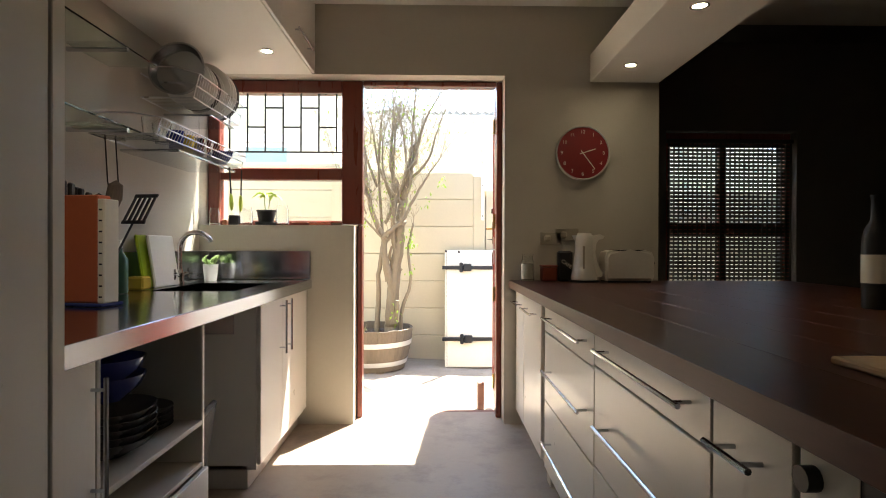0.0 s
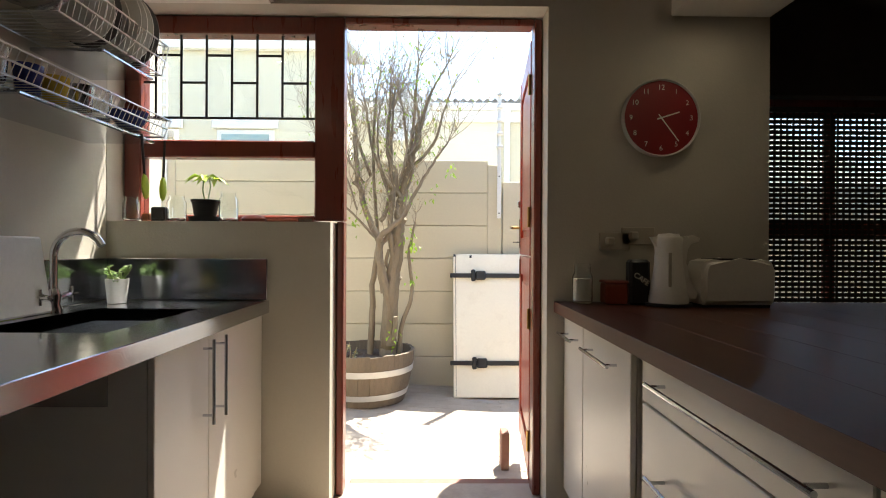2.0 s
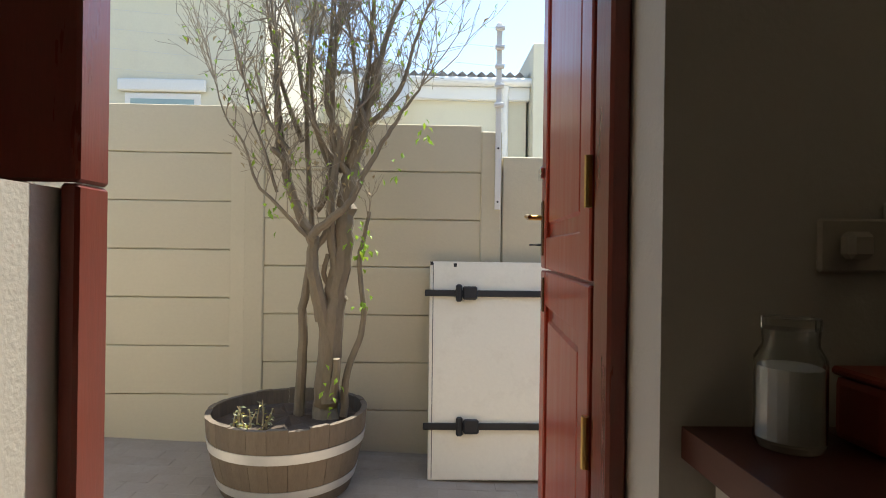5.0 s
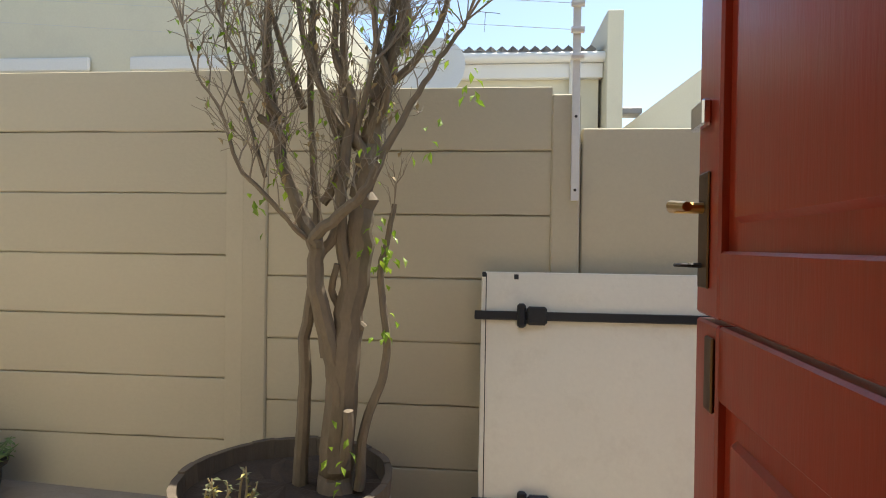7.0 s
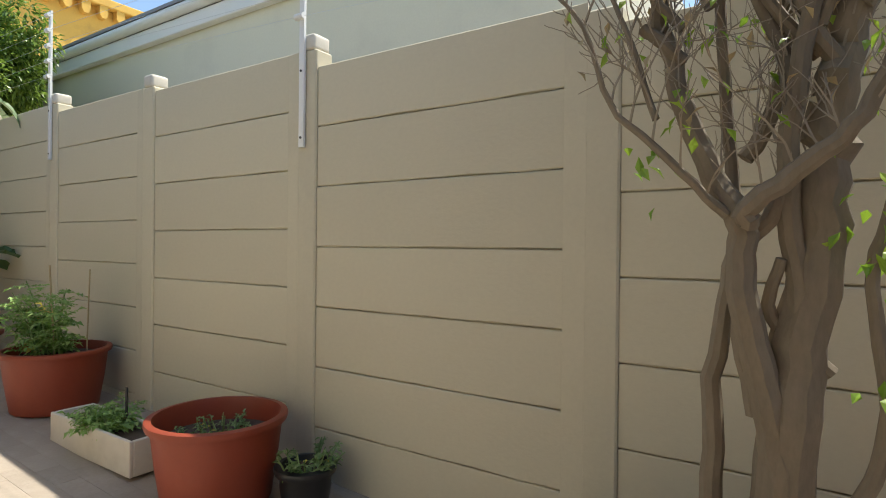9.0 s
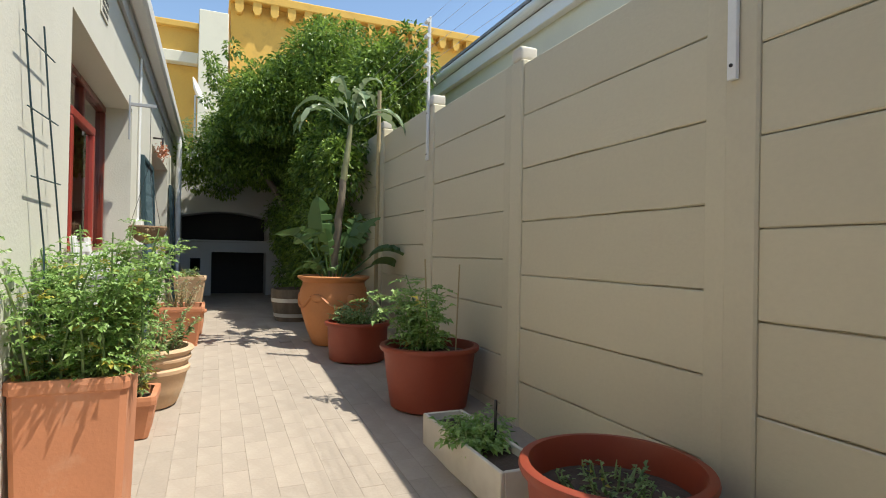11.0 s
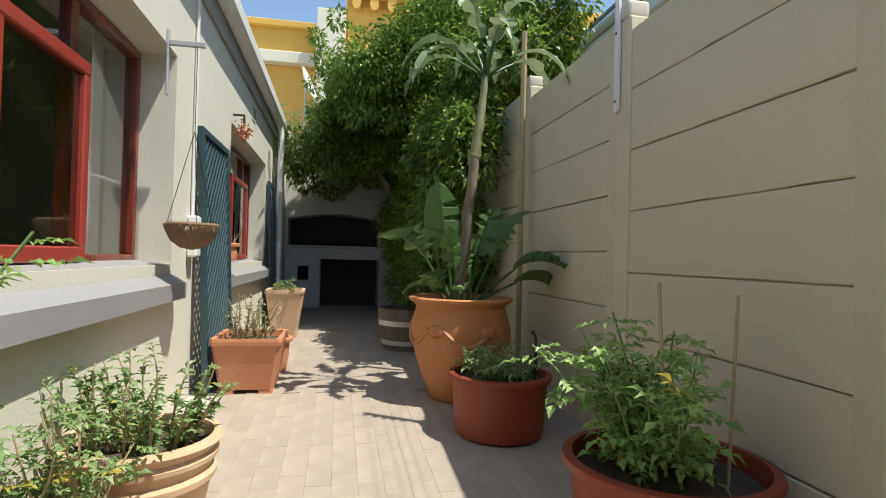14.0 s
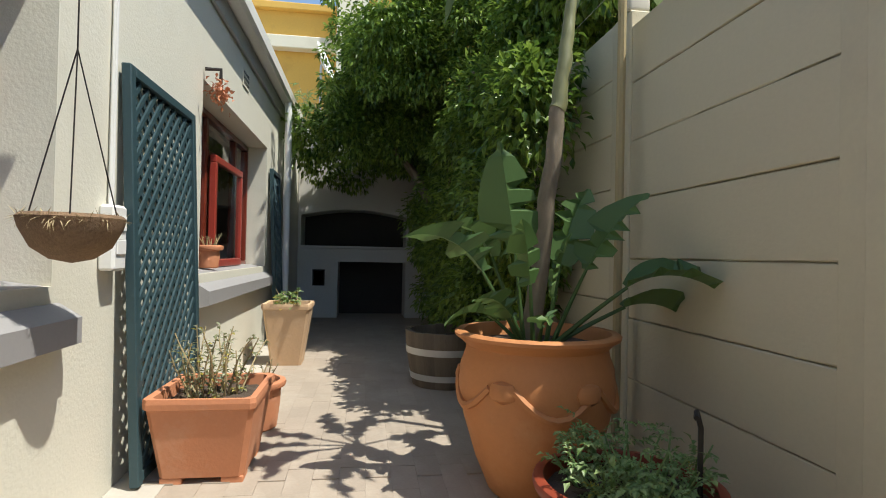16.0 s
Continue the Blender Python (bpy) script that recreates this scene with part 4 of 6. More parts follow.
solid("clothes_peg", box(B(), -0.62, -0.56, 3.49, 3.50, LZ + 0.001, LZ + 0.014, 0.003), M_OAK, "small wooden peg on the window ledge", "peg")

# ---------------------------------------------------------------- kitchen: right side
RF = 0.575
t = thing("wooden_counter", 1.45, 1.6, 0.855, "dark red-brown polished hardwood counter top", "counter top")
planks = 9
pw = (2.35 - 0.53) / planks
for k in range(planks):
    part("plank", box(B(), 0.53 + k * pw + 0.0001, 0.53 + (k + 1) * pw - 0.0001, -1.2, 3.455, 0.853, 0.90, 0.0008), M_COUNTER, t, world=True)

units = [
    (3.135, 3.445, [(0.07, 0.848)]), (2.61, 3.13, [(0.07, 0.848)]), (1.718, 2.522, [(0.717, 0.848), (0.392, 0.713), (0.07, 0.388)]),
    (0.958, 1.714, [(0.728, 0.848), (0.40, 0.724), (0.07, 0.396)]), (0.72, 0.954, [(0.07, 0.848)])]
for y0, y1, rows in units:
    lab = "off-white lacquered drawer unit under the wooden counter" if len(rows) > 1 else "off-white lacquered base cabinet under the wooden counter"
    t = thing("drawer_unit" if len(rows) > 1 else "base_cabinet", 0.9, (y0 + y1) / 2, FL, lab, "drawers" if len(rows) > 1 else "cabinet", group="base cabinets")
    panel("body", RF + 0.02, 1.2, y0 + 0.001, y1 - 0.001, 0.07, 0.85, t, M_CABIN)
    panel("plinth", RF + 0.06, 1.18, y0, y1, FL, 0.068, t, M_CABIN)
    for z0, z1 in rows:
        f = panel("drawer_front" if len(rows) > 1 else "door", RF, RF + 0.018, y0 + 0.002, y1 - 0.002, z0 + 0.002, z1, t)
        zz = z1 - 0.08
        c, w = (y0 + y1) / 2, (y1 - y0)
        hw = w * (0.30 if w < 0.3 else 0.30 if w > 0.8 else 0.36)
        if len(rows) > 1:
            c, hw = (y0 + y1) / 2 - 0.03, 0.39 * w
            zz = (z0 + z1) / 2 + (0.01 if z0 > 0.6 else 0.0)
        if len(rows) == 1 and w > 0.4:
            hw = 0.16
        handle(f, (RF, c - hw, zz), (RF, c + hw, zz), (-0.04, 0, 0))
panel_gap = thing("filler_strip", 0.65, 2.565, FL, "dark recessed filler between kitchen units", "filler", kind="structure")
panel("strip", RF + 0.03, 1.2, 2.525, 2.607, FL, 0.85, panel_gap, M_CABIN)
t = thing("oven", 0.9, 0.42, FL, "black built-in oven with a pale control strip", "oven")
panel("body", RF + 0.03, 1.2, 0.10, 0.716, FL, 0.85, t, M_IRON)
panel("control_panel", RF + 0.005, RF + 0.029, 0.10, 0.716, 0.74, 0.848, t, M_BLACK)
panel("trim_plate", RF + 0.003, RF + 0.0045, 0.60, 0.71, 0.75, 0.84, t, M_CAB, 0.0005)
panel("door", RF + 0.005, RF + 0.029, 0.10, 0.716, 0.08, 0.735, t, M_BLACK)
for k in range(4):
    part("knob", tube(B(), [(RF + 0.005, 0.68 - k * 0.14, 0.795), (RF - 0.018, 0.68 - k * 0.14, 0.795)], 0.018, 14), M_BLACK, t, world=True, smooth=True)
solid("counter_back", box(B(), 1.22, 1.26, -1.2, 3.45, FL, 0.851), M_CABIN, "plain panel behind the kitchen units", "panel", "structure")

# on the counter
jar(0.635, 3.37, 0.902, 0.043, 0.155, "glass jar with a pale powder on the counter", M_PAPER, M_JAR)
t = thing("kettle", 0.985, 3.27, 0.902, "white plastic jug kettle with a broad curved handle", "kettle", rz=-12)
part("body", lathe(B(), [(0, 0.013), (0.082, 0.013), (0.083, 0.03), (0.070, 0.10), (0.060, 0.17), (0.057, 0.22), (0.060, 0.275), (0.052, 0.287), (0, 0.29)], 32, -0.018, 0.0, sx=0.95, sy=0.9), M_KETTLE, t, smooth=True)
bm = B()
hp = [(0.03, 0.285), (0.075, 0.292), (0.100, 0.280), (0.094, 0.265), (0.062, 0.262), (0.046, 0.235), (0.040, 0.18), (0.052, 0.12), (0.078, 0.075), (0.092, 0.055), (0.085, 0.032), (0.06, 0.03), (0.03, 0.08), (0.012, 0.17), (0.016, 0.25)]
prism(bm, hp, "y", -0.022, 0.022)
bmesh.ops.bevel(bm, geom=[e for e in bm.edges if abs(e.verts[0].co.y - e.verts[1].co.y) < 0.01], offset=0.006, segments=2, affect="EDGES")
part("handle", bm, M_KETTLE, t, smooth=True)
part("spout", prism(B(), [(-0.092, 0.285), (-0.05, 0.287), (-0.05, 0.20), (-0.070, 0.245)], "y", -0.022, 0.022), M_KETTLE, t)
part("lid", lathe(B(), [(0, 0.287), (0.045, 0.287), (0.04, 0.298), (0, 0.30)], 24, -0.018, 0.0), M_KETTLE, t, smooth=True)
part("water_gauge", box(B(), -0.030, -0.018, -0.0665, -0.060, 0.08, 0.22, 0.002), M_IVORY, t)
part("base", lathe(B(), [(0, 0.0), (0.092, 0.0), (0.092, 0.012), (0, 0.0125)], 28, -0.018, 0.0, sx=1.0, sy=0.87), M_BLACK, t)
t = thing("toaster", 1.225, 3.28, 0.902, "cream rounded two-slot toaster", "toaster")
bm = B()
prof = [(-0.14, 0.01), (0.14, 0.01), (0.15, 0.04), (0.15, 0.15), (0.135, 0.185), (0.10, 0.195), (0.05, 0.188), (0.0, 0.182), (-0.05, 0.188), (-0.10, 0.195), (-0.135, 0.185), (-0.15, 0.15), (-0.15, 0.04)]
prism(bm, prof, "y", -0.085, 0.085)
bmesh.ops.bevel(bm, geom=[e for e in bm.edges if abs(e.verts[0].co.y - e.verts[1].co.y) < 0.01], offset=0.018, segments=3, affect="EDGES")
part("body", bm, M_KETTLE, t, smooth=True)
for y in (-0.03, 0.03):
    part("slot", box(B(), -0.10, 0.10, y - 0.012, y + 0.012, 0.1905, 0.197), M_BLACK, t)
part("lever", box(B(), 0.15, 0.175, -0.02, 0.02, 0.11, 0.125, 0.003), M_BLACK, t)
part("foot", box(B(), -0.13, 0.13, -0.07, 0.07, 0.0, 0.0105), M_BLACK, t)
t = thing("coffee_packet", 0.86, 3.33, 0.902, "black coffee packet standing on the counter", "packet")
part("bag", box(B(), -0.045, 0.045, -0.03, 0.03, 0, 0.19, 0.012), M_BLACK, t)
cu = bpy.data.curves.new("lettering", "FONT")
cu.body, cu.size, cu.align_x, cu.extrude = "CAFE", 0.032, "CENTER", 0.0004
tmp = new("lettering_curve", cu)
dg = bpy.context.evaluated_depsgraph_get()
me = bpy.data.meshes.new_from_object(tmp.evaluated_get(dg))
bpy.data.objects.remove(tmp)
bpy.data.curves.remove(cu)
me.materials.clear()
me.materials.append(M_PAPER)
o = new("lettering", me)
o.parent = t
o.matrix_basis = pose(0, -0.031, 0.10, 90, 0, 0) @ pose(0, 0, 0, 0, 0, -35)
t = thing("lidded_tub", 0.775, 3.36, 0.902, "low reddish storage tub on the counter", "tub")
part("tub", box(B(), -0.055, 0.04, -0.045, 0.045, 0, 0.088, 0.012, seg=2), M_PLASPOT, t)
part("lid", box(B(), -0.058, 0.043, -0.048, 0.048, 0.088, 0.10, 0.004), M_PLASPOT, t)
for x, z, w in ((0.80, 1.13, 0.07), (0.905, 1.155, 0.075)):
    t = thing("wall_socket", x, WY - 0.008, z, "aged ivory plastic wall socket", "socket", group="sockets")
    part("plate", box(B(), x - w, x + w, WY - 0.012, WY - 0.001, z, z + 0.08, 0.004), M_IVORY, t, world=True)
    part("plug", box(B(), x - 0.045, x - 0.005, WY - 0.04, WY - 0.012, z + 0.02, z + 0.06, 0.008), M_IVORY, t, world=True)
t = thing("wine_bottle", 1.60, 1.83, 0.902, "dark wine bottle with a white label", "bottle")
part("glass", lathe(B(), [(0, 0), (0.04, 0), (0.042, 0.01), (0.042, 0.24), (0.034, 0.28), (0.017, 0.31), (0.015, 0.385), (0.018, 0.39), (0.018, 0.40), (0, 0.401)], 26), M_BLACK, t, smooth=True)
part("paper_label", lathe(B(), [(0.0425, 0.09), (0.0432, 0.09), (0.0432, 0.19), (0.0425, 0.19)], 26), M_PAPER, t, "white paper label", smooth=True)
t = thing("serving_board", 1.0, 0.78, 0.902, "pale rectangular serving board on the counter", "board")
part("board", box(B(), -0.22, 0.25, -0.13, 0.15, 0, 0.014, 0.004), M_TERRAPALE, t)
bm = lathe(B(), [(0, 0), (0.05, 0), (0.07, 0.03), (0.075, 0.05), (0.07, 0.05), (0.045, 0.01), (0, 0.008)], 22, 0.0, 0.0)
bm.transform(Matrix.Translation((1.06, 0.83, 0.917)))
solid("small_dish", bm, M_WHITE, "small white dish on the serving board", "dish", smooth=True)

# clock
t = thing("wall_clock", 1.0, WY - 0.004, 1.545, "round red wall clock with a thin silver rim", "clock")


def disc(prof, x, z, mat, nm, par, seg=56, y=WY):
    bm = lathe(B(), prof, seg)
    bm.transform(Matrix.Translation((x, y, z)) @ pose(0, 0, 0, 90, 0, 0))
    return part(nm, bm, mat, par, world=True, smooth=True)


disc([(0, 0.002), (0.172, 0.002), (0.174, 0.03), (0.170, 0.036), (0.165, 0.03), (0.165, 0.022)], 1.0, 1.72, M_HOOP, "rim", t)
disc([(0, 0.023), (0.165, 0.022), (0.165, 0.018), (0, 0.018)], 1.0, 1.72, M_CLOCK, "face", t)


def hand_bar(L, w, ang, nm, back=0.02):
    bm = box(B(), -w, w, -0.0006, 0.0006, -back, L)
    bm.transform(Matrix.Translation((1.0, WY - 0.027, 1.72)) @ pose(0, 0, 0, 0, ang, 0))
    part(nm, bm, M_PAPER, t, world=True)


hand_bar(0.085, 0.003, 72, "hour_pointer")
hand_bar(0.13, 0.0025, 143, "minute_pointer")
for k in range(12):
    a = radians(30 * k)
    cu = bpy.data.curves.new("numeral", "FONT")
    cu.body, cu.size, cu.align_x, cu.align_y, cu.extrude = str(k or 12), 0.032, "CENTER", "CENTER", 0.0003
    tmp = new("numeral_curve", cu)
    dg = bpy.context.evaluated_depsgraph_get()
    me = bpy.data.meshes.new_from_object(tmp.evaluated_get(dg))
    bpy.data.objects.remove(tmp)
    bpy.data.curves.remove(cu)
    me.materials.clear()
    me.materials.append(M_PAPER)
    o = new("numeral", me)
    o.parent = t
    o.matrix_basis = chain(t).inverted() @ pose(1.0 + 0.135 * math.sin(a), WY - 0.0245, 1.72 + 0.135 * math.cos(a), 90, 0, 0)

# downlights; the pair at y 1.5 and 1.6 is unseen, added for light
M_BULB = glow("lamp_glow", (1.0, 0.86, 0.62), 14.0)
for x, y, z in ((1.19, 3.11, 2.18), (1.21, 2.32, 2.18), (1.21, 1.5, 2.18), (-0.90, 3.03, 2.215), (-0.95, 1.6, 2.215)):
    t = thing("downlight", x, y, z - 0.006, "small recessed ceiling downlight that is on", "downlight", group="downlights")
    part("ring", lathe(B(), [(0.028, 0.005), (0.030, 0.0), (0.042, 0.0), (0.043, 0.005)], 26), M_CHROME, t)
    part("bulb", lathe(B(), [(0, 0.002), (0.027, 0.002), (0.027, 0.005), (0, 0.005)], 22), M_BULB, t)
    downlight(x, y, z - 0.006, 0.8 if x < 0 else 0.28)

# cupboard doors on the dropped box over the sink
for y0, y1 in ((2.68, 3.44), (1.90, 2.676), (1.12, 1.896)):
    t = thing("cupboard_door", -0.725, (y0 + y1) / 2, 2.225, "off-white cupboard door near the ceiling", "cupboard door", group="cupboard doors")
    panel("panel", -0.733, -0.717, y0, y1, 2.218, 2.655, t)
    handle(t, (-0.717, (y0 + y1) / 2 - 0.15, 2.30), (-0.717, (y0 + y1) / 2 + 0.2, 2.30), (0.03, 0, 0))

# ---------------------------------------------------------------- dining room door with a bead curtain
t = thing("dining_door", 2.26, 4.12, FL, "dark red glazed dining room door", "door", kind="structure")
DX0, DX1 = 1.803, 2.797
for a, b, c, d_ in ((DX0, DX0 + 0.05, FL, 1.997), (DX1 - 0.05, DX1, FL, 1.997), (DX0 + 0.052, DX1 - 0.052, 1.90, 1.997), (DX0 + 0.052, DX1 - 0.052, 1.22, 1.29), (DX0 + 0.052, DX1 - 0.052, FL, 0.55)):
    part("frame", box(B(), a, b, 4.12, 4.17, c, d_, 0.004), M_MERANTI, t, world=True)
part("mullion", box(B(), 2.24, 2.29, 4.121, 4.169, 0.552, 1.218, 0.003), M_MERANTI, t, world=True)
part("mullion", box(B(), 2.24, 2.29, 4.121, 4.169, 1.292, 1.898, 0.003), M_MERANTI, t, world=True)
o = part("pane", box(B(), DX0 + 0.05, DX1 - 0.05, 4.143, 4.148, 0.55, 1.90), M_GLASS, t, world=True)
t = thing("bead_blind", 2.26, 4.09, 0.6, "dark woven slatted blind hanging in front of the door", "blind")
n = 44
SLAT = as_mesh("slat", box(B(), DX0 + 0.02, DX1 - 0.02, 4.075, 4.078, 0.0, 0.0232), M_BEAD)
inv = chain(t).inverted()
for k in range(n):
    o = new("slat", SLAT)
    o.parent = t
    o.matrix_basis = inv @ pose(0, 0, 0.605 + 1.30 * k / n)
TAPE = as_mesh("tape", box(B(), -0.0065, 0.0065, 4.070, 4.074, 0.6, 1.91), M_BEAD)
for k in range(27):
    o = new("tape", TAPE)
    o.parent = t
    o.matrix_basis = inv @ pose(DX0 + 0.03 + (DX1 - DX0 - 0.06) * k / 26, 0, 0)
part("head_rail", box(B(), DX0 + 0.01, DX1 - 0.01, 4.06, 4.09, 1.91, 1.94, 0.004), M_BEAD, t, world=True)
# ---------------------------------------------------------------- plants: shared builders
RN = random.Random(7)


def rvec(s=1.0):
    return Vector((RN.gauss(0, s), RN.gauss(0, s), RN.gauss(0, s)))


class Leaves:
    """Gathers many small folded leaves into one mesh."""

    def __init__(self):
        self.v, self.f = [], []

    def add(self, p, d, length, width, up=None, fold=0.25, droop=0.15):
        d = d.normalized()
        up = (up or Vector((0, 0, 1))) + rvec(0.25)
        s = d.cross(up)
        if s.length < 1e-4:
            s = d.orthogonal()
        s.normalize()
        n = s.cross(d)
        i = len(self.v)
        mid = p + d * length * 0.5
        tip = p + d * length - n * length * droop
        e = n * width * fold
        self.v += [p, mid - s * width * 0.5 + e, mid, mid + s * width * 0.5 + e, tip]
        self.f += [(i, i + 1, i + 2), (i + 1, i + 4, i + 2), (i, i + 2, i + 3), (i + 2, i + 4, i + 3)]

    def make(self, name, material, parent, label=""):
        me = bpy.data.meshes.new(name)
        me.from_pydata([tuple(v) for v in self.v], [], self.f)
        me.materials.append(material)
        ob = new(name, me)
        ob.parent = parent
        return tagged(ob, label, kind="stuff")


def stems_of(parent, n, r, h, spread, mat, z0, thick=0.006, lean=None, wob=0.05):
    """Thin stems from the soil; gives the points along them, in the parent's metres."""
    bm, out = B(), []
    for k in range(n):
        a = RN.uniform(0, 6.283)
        q = RN.random() ** 0.5 * r
        p = Vector((q * math.cos(a), q * math.sin(a), z0 - 0.02))
        d = Vector((math.cos(a) * spread * RN.uniform(0.2, 1), math.sin(a) * spread * RN.uniform(0.2, 1), 1)) + (lean or Vector())
        hh = h * RN.uniform(0.6, 1.05)
        pts = [p.copy()]
        for j in range(6):
            d = d + rvec(wob * 2)
            p = p + d.normalized() * hh / 6
            pts.append(p.copy())
        tube(bm, pts, thick, 5, thick * 0.4)
        out.append(pts)
    tagged(part("stem_growth", bm, mat, parent), kind="stuff")
    return out


def compound(lv, p, d, size, pairs=3):
    """A feathered leaf of several toothed leaflets."""
    d = d.normalized()
    s = d.cross(Vector((0, 0, 1)))
    s = s.normalized() if s.length > 1e-3 else Vector((1, 0, 0))
    L = size * 2.4
    for j in range(pairs):
        q = p + d * L * (0.3 + 0.6 * j / pairs) - Vector((0, 0, 0.10 * L * (j / pairs) ** 2))
        for sg in (-1, 1):
            lv.add(q, d * 0.6 + s * sg + rvec(0.2), size * RN.uniform(0.6, 1.0), size * 0.45, droop=0.25)
    lv.add(p + d * L * 0.85 - Vector((0, 0, 0.08 * L)), d + rvec(0.15) - Vector((0, 0, 0.2)), size * 1.1, size * 0.6, droop=0.25)


def bushy(parent, r, h, z0, nst, per, size, leafmat, stemmat, spread=0.5, yellow=0.0, feather=True, lean=None, name="leaves"):
    st = stems_of(parent, nst, r * 0.6, h, spread, stemmat, z0, lean=lean)
    lv, ly = Leaves(), Leaves()
    for pts in st:
        for k in range(per):
            t = RN.uniform(0.12, 1.0) * (len(pts) - 1)
            i = min(int(t), len(pts) - 2)
            p = pts[i].lerp(pts[i + 1], t - i)
            d = Vector((RN.gauss(0, 1), RN.gauss(0, 1), RN.uniform(-0.3, 0.7)))
            tgt = ly if RN.random() < yellow * (1.5 - t / len(pts)) else lv
            if feather:
                compound(tgt, p, d, size * RN.uniform(0.6, 1.15))
            else:
                tgt.add(p, d, size * RN.uniform(0.6, 1.2), size * 0.5)
    lv.make(name, leafmat, parent)
    if ly.v:
        ly.make("yellowed_leaves", M_LEAF_YEL, parent, "yellowing leaves")


def round_pot(name, x, y, z, r, h, mat, label, rim=0.028, taper=0.8, soil=0.05, belly=None, cat="plant pot", thick=0.018, group=""):
    t = thing(name, x, y, z, label, cat, group=group)
    rb = r * taper
    if belly is None:
        out = [(0, 0), (rb - 0.01, 0), (rb, 0.008), (rb + (r - rb) * 0.5, h * 0.5), (r - 0.012, h - rim * 1.6), (r - 0.010, h - rim * 1.3), (r + 0.010, h - rim * 1.2), (r + 0.016, h - rim * 0.6), (r + 0.012, h - 0.004), (r, h)]
    else:
        out = belly
    prof = out + [(out[-1][0] - thick, h), (out[-1][0] - thick - 0.006, h - 0.02), (out[-1][0] - thick - 0.012, h - soil - 0.02)]
    part("pot", lathe(B(), prof, 44), mat, t, smooth=True)
    bm = B()
    rs = out[-1][0] - thick - 0.013
    lathe(bm, [(rs, h - soil)] + [(rs * q, h - soil + RN.uniform(-0.008, 0.012)) for q in (0.75, 0.5, 0.25)] + [(0, h - soil + 0.01)], 24)
    for v in bm.verts:
        if (v.co.x ** 2 + v.co.y ** 2) ** 0.5 < rs * 0.95:
            v.co.z += RN.uniform(-0.012, 0.012)
    part("soil", bm, M_SOIL, t)
    return t


def square_pot(name, x, y, z, wx, wy, h, mat, label, taper=0.78, rim=0.05, soil=0.05, rz=0, feet=True):
    t = thing(name, x, y, z, label, "plant pot", rz)
    bm = B()

    def ring(sx, sy, zz, c=0.02):
        return [bm.verts.new(p) for p in ((-sx + c, -sy, zz), (sx - c, -sy, zz), (sx, -sy + c, zz), (sx, sy - c, zz), (sx - c, sy, zz), (-sx + c, sy, zz), (-sx, sy - c, zz), (-sx, -sy + c, zz))]
    a, b = wx / 2, wy / 2
    z0 = 0.03 if feet else 0.0
    rr = [ring(a * taper, b * taper, z0), ring(a * 0.95, b * 0.95, h - rim), ring(a * 0.99, b * 0.99, h - rim * 0.85), ring(a, b, h - rim * 0.4), ring(a * 0.99, b * 0.99, h), ring(a - 0.03, b - 0.03, h - 0.002), ring(a - 0.035, b - 0.035, h - soil - 0.02)]
    bm.faces.new(rr[0][::-1])
    for p, q in zip(rr, rr[1:]):
        for k in range(8):
            bm.faces.new((p[k], p[(k + 1) % 8], q[(k + 1) % 8], q[k]))
    part("pot", bm, mat, t)
    if feet:
        for sx in (-1, 1):
            for sy in (-1, 1):
                bm = B()
                cx, cy = sx * a * taper * 0.72, sy * b * taper * 0.72
                box(bm, cx - a * 0.2, cx + a * 0.2, cy - b * 0.2, cy + b * 0.2, 0, 0.0305, 0.004)
                part("foot", bm, mat, t)
    bm = B()
    bmesh.ops.create_grid(bm, x_segments=10, y_segments=10, size=1.0)
    for v in bm.verts:
        v.co = Vector((v.co.x * (a - 0.036), v.co.y * (b - 0.036), h - soil + RN.uniform(-0.012, 0.012)))
    part("soil", bm, M_SOIL, t)
    return t


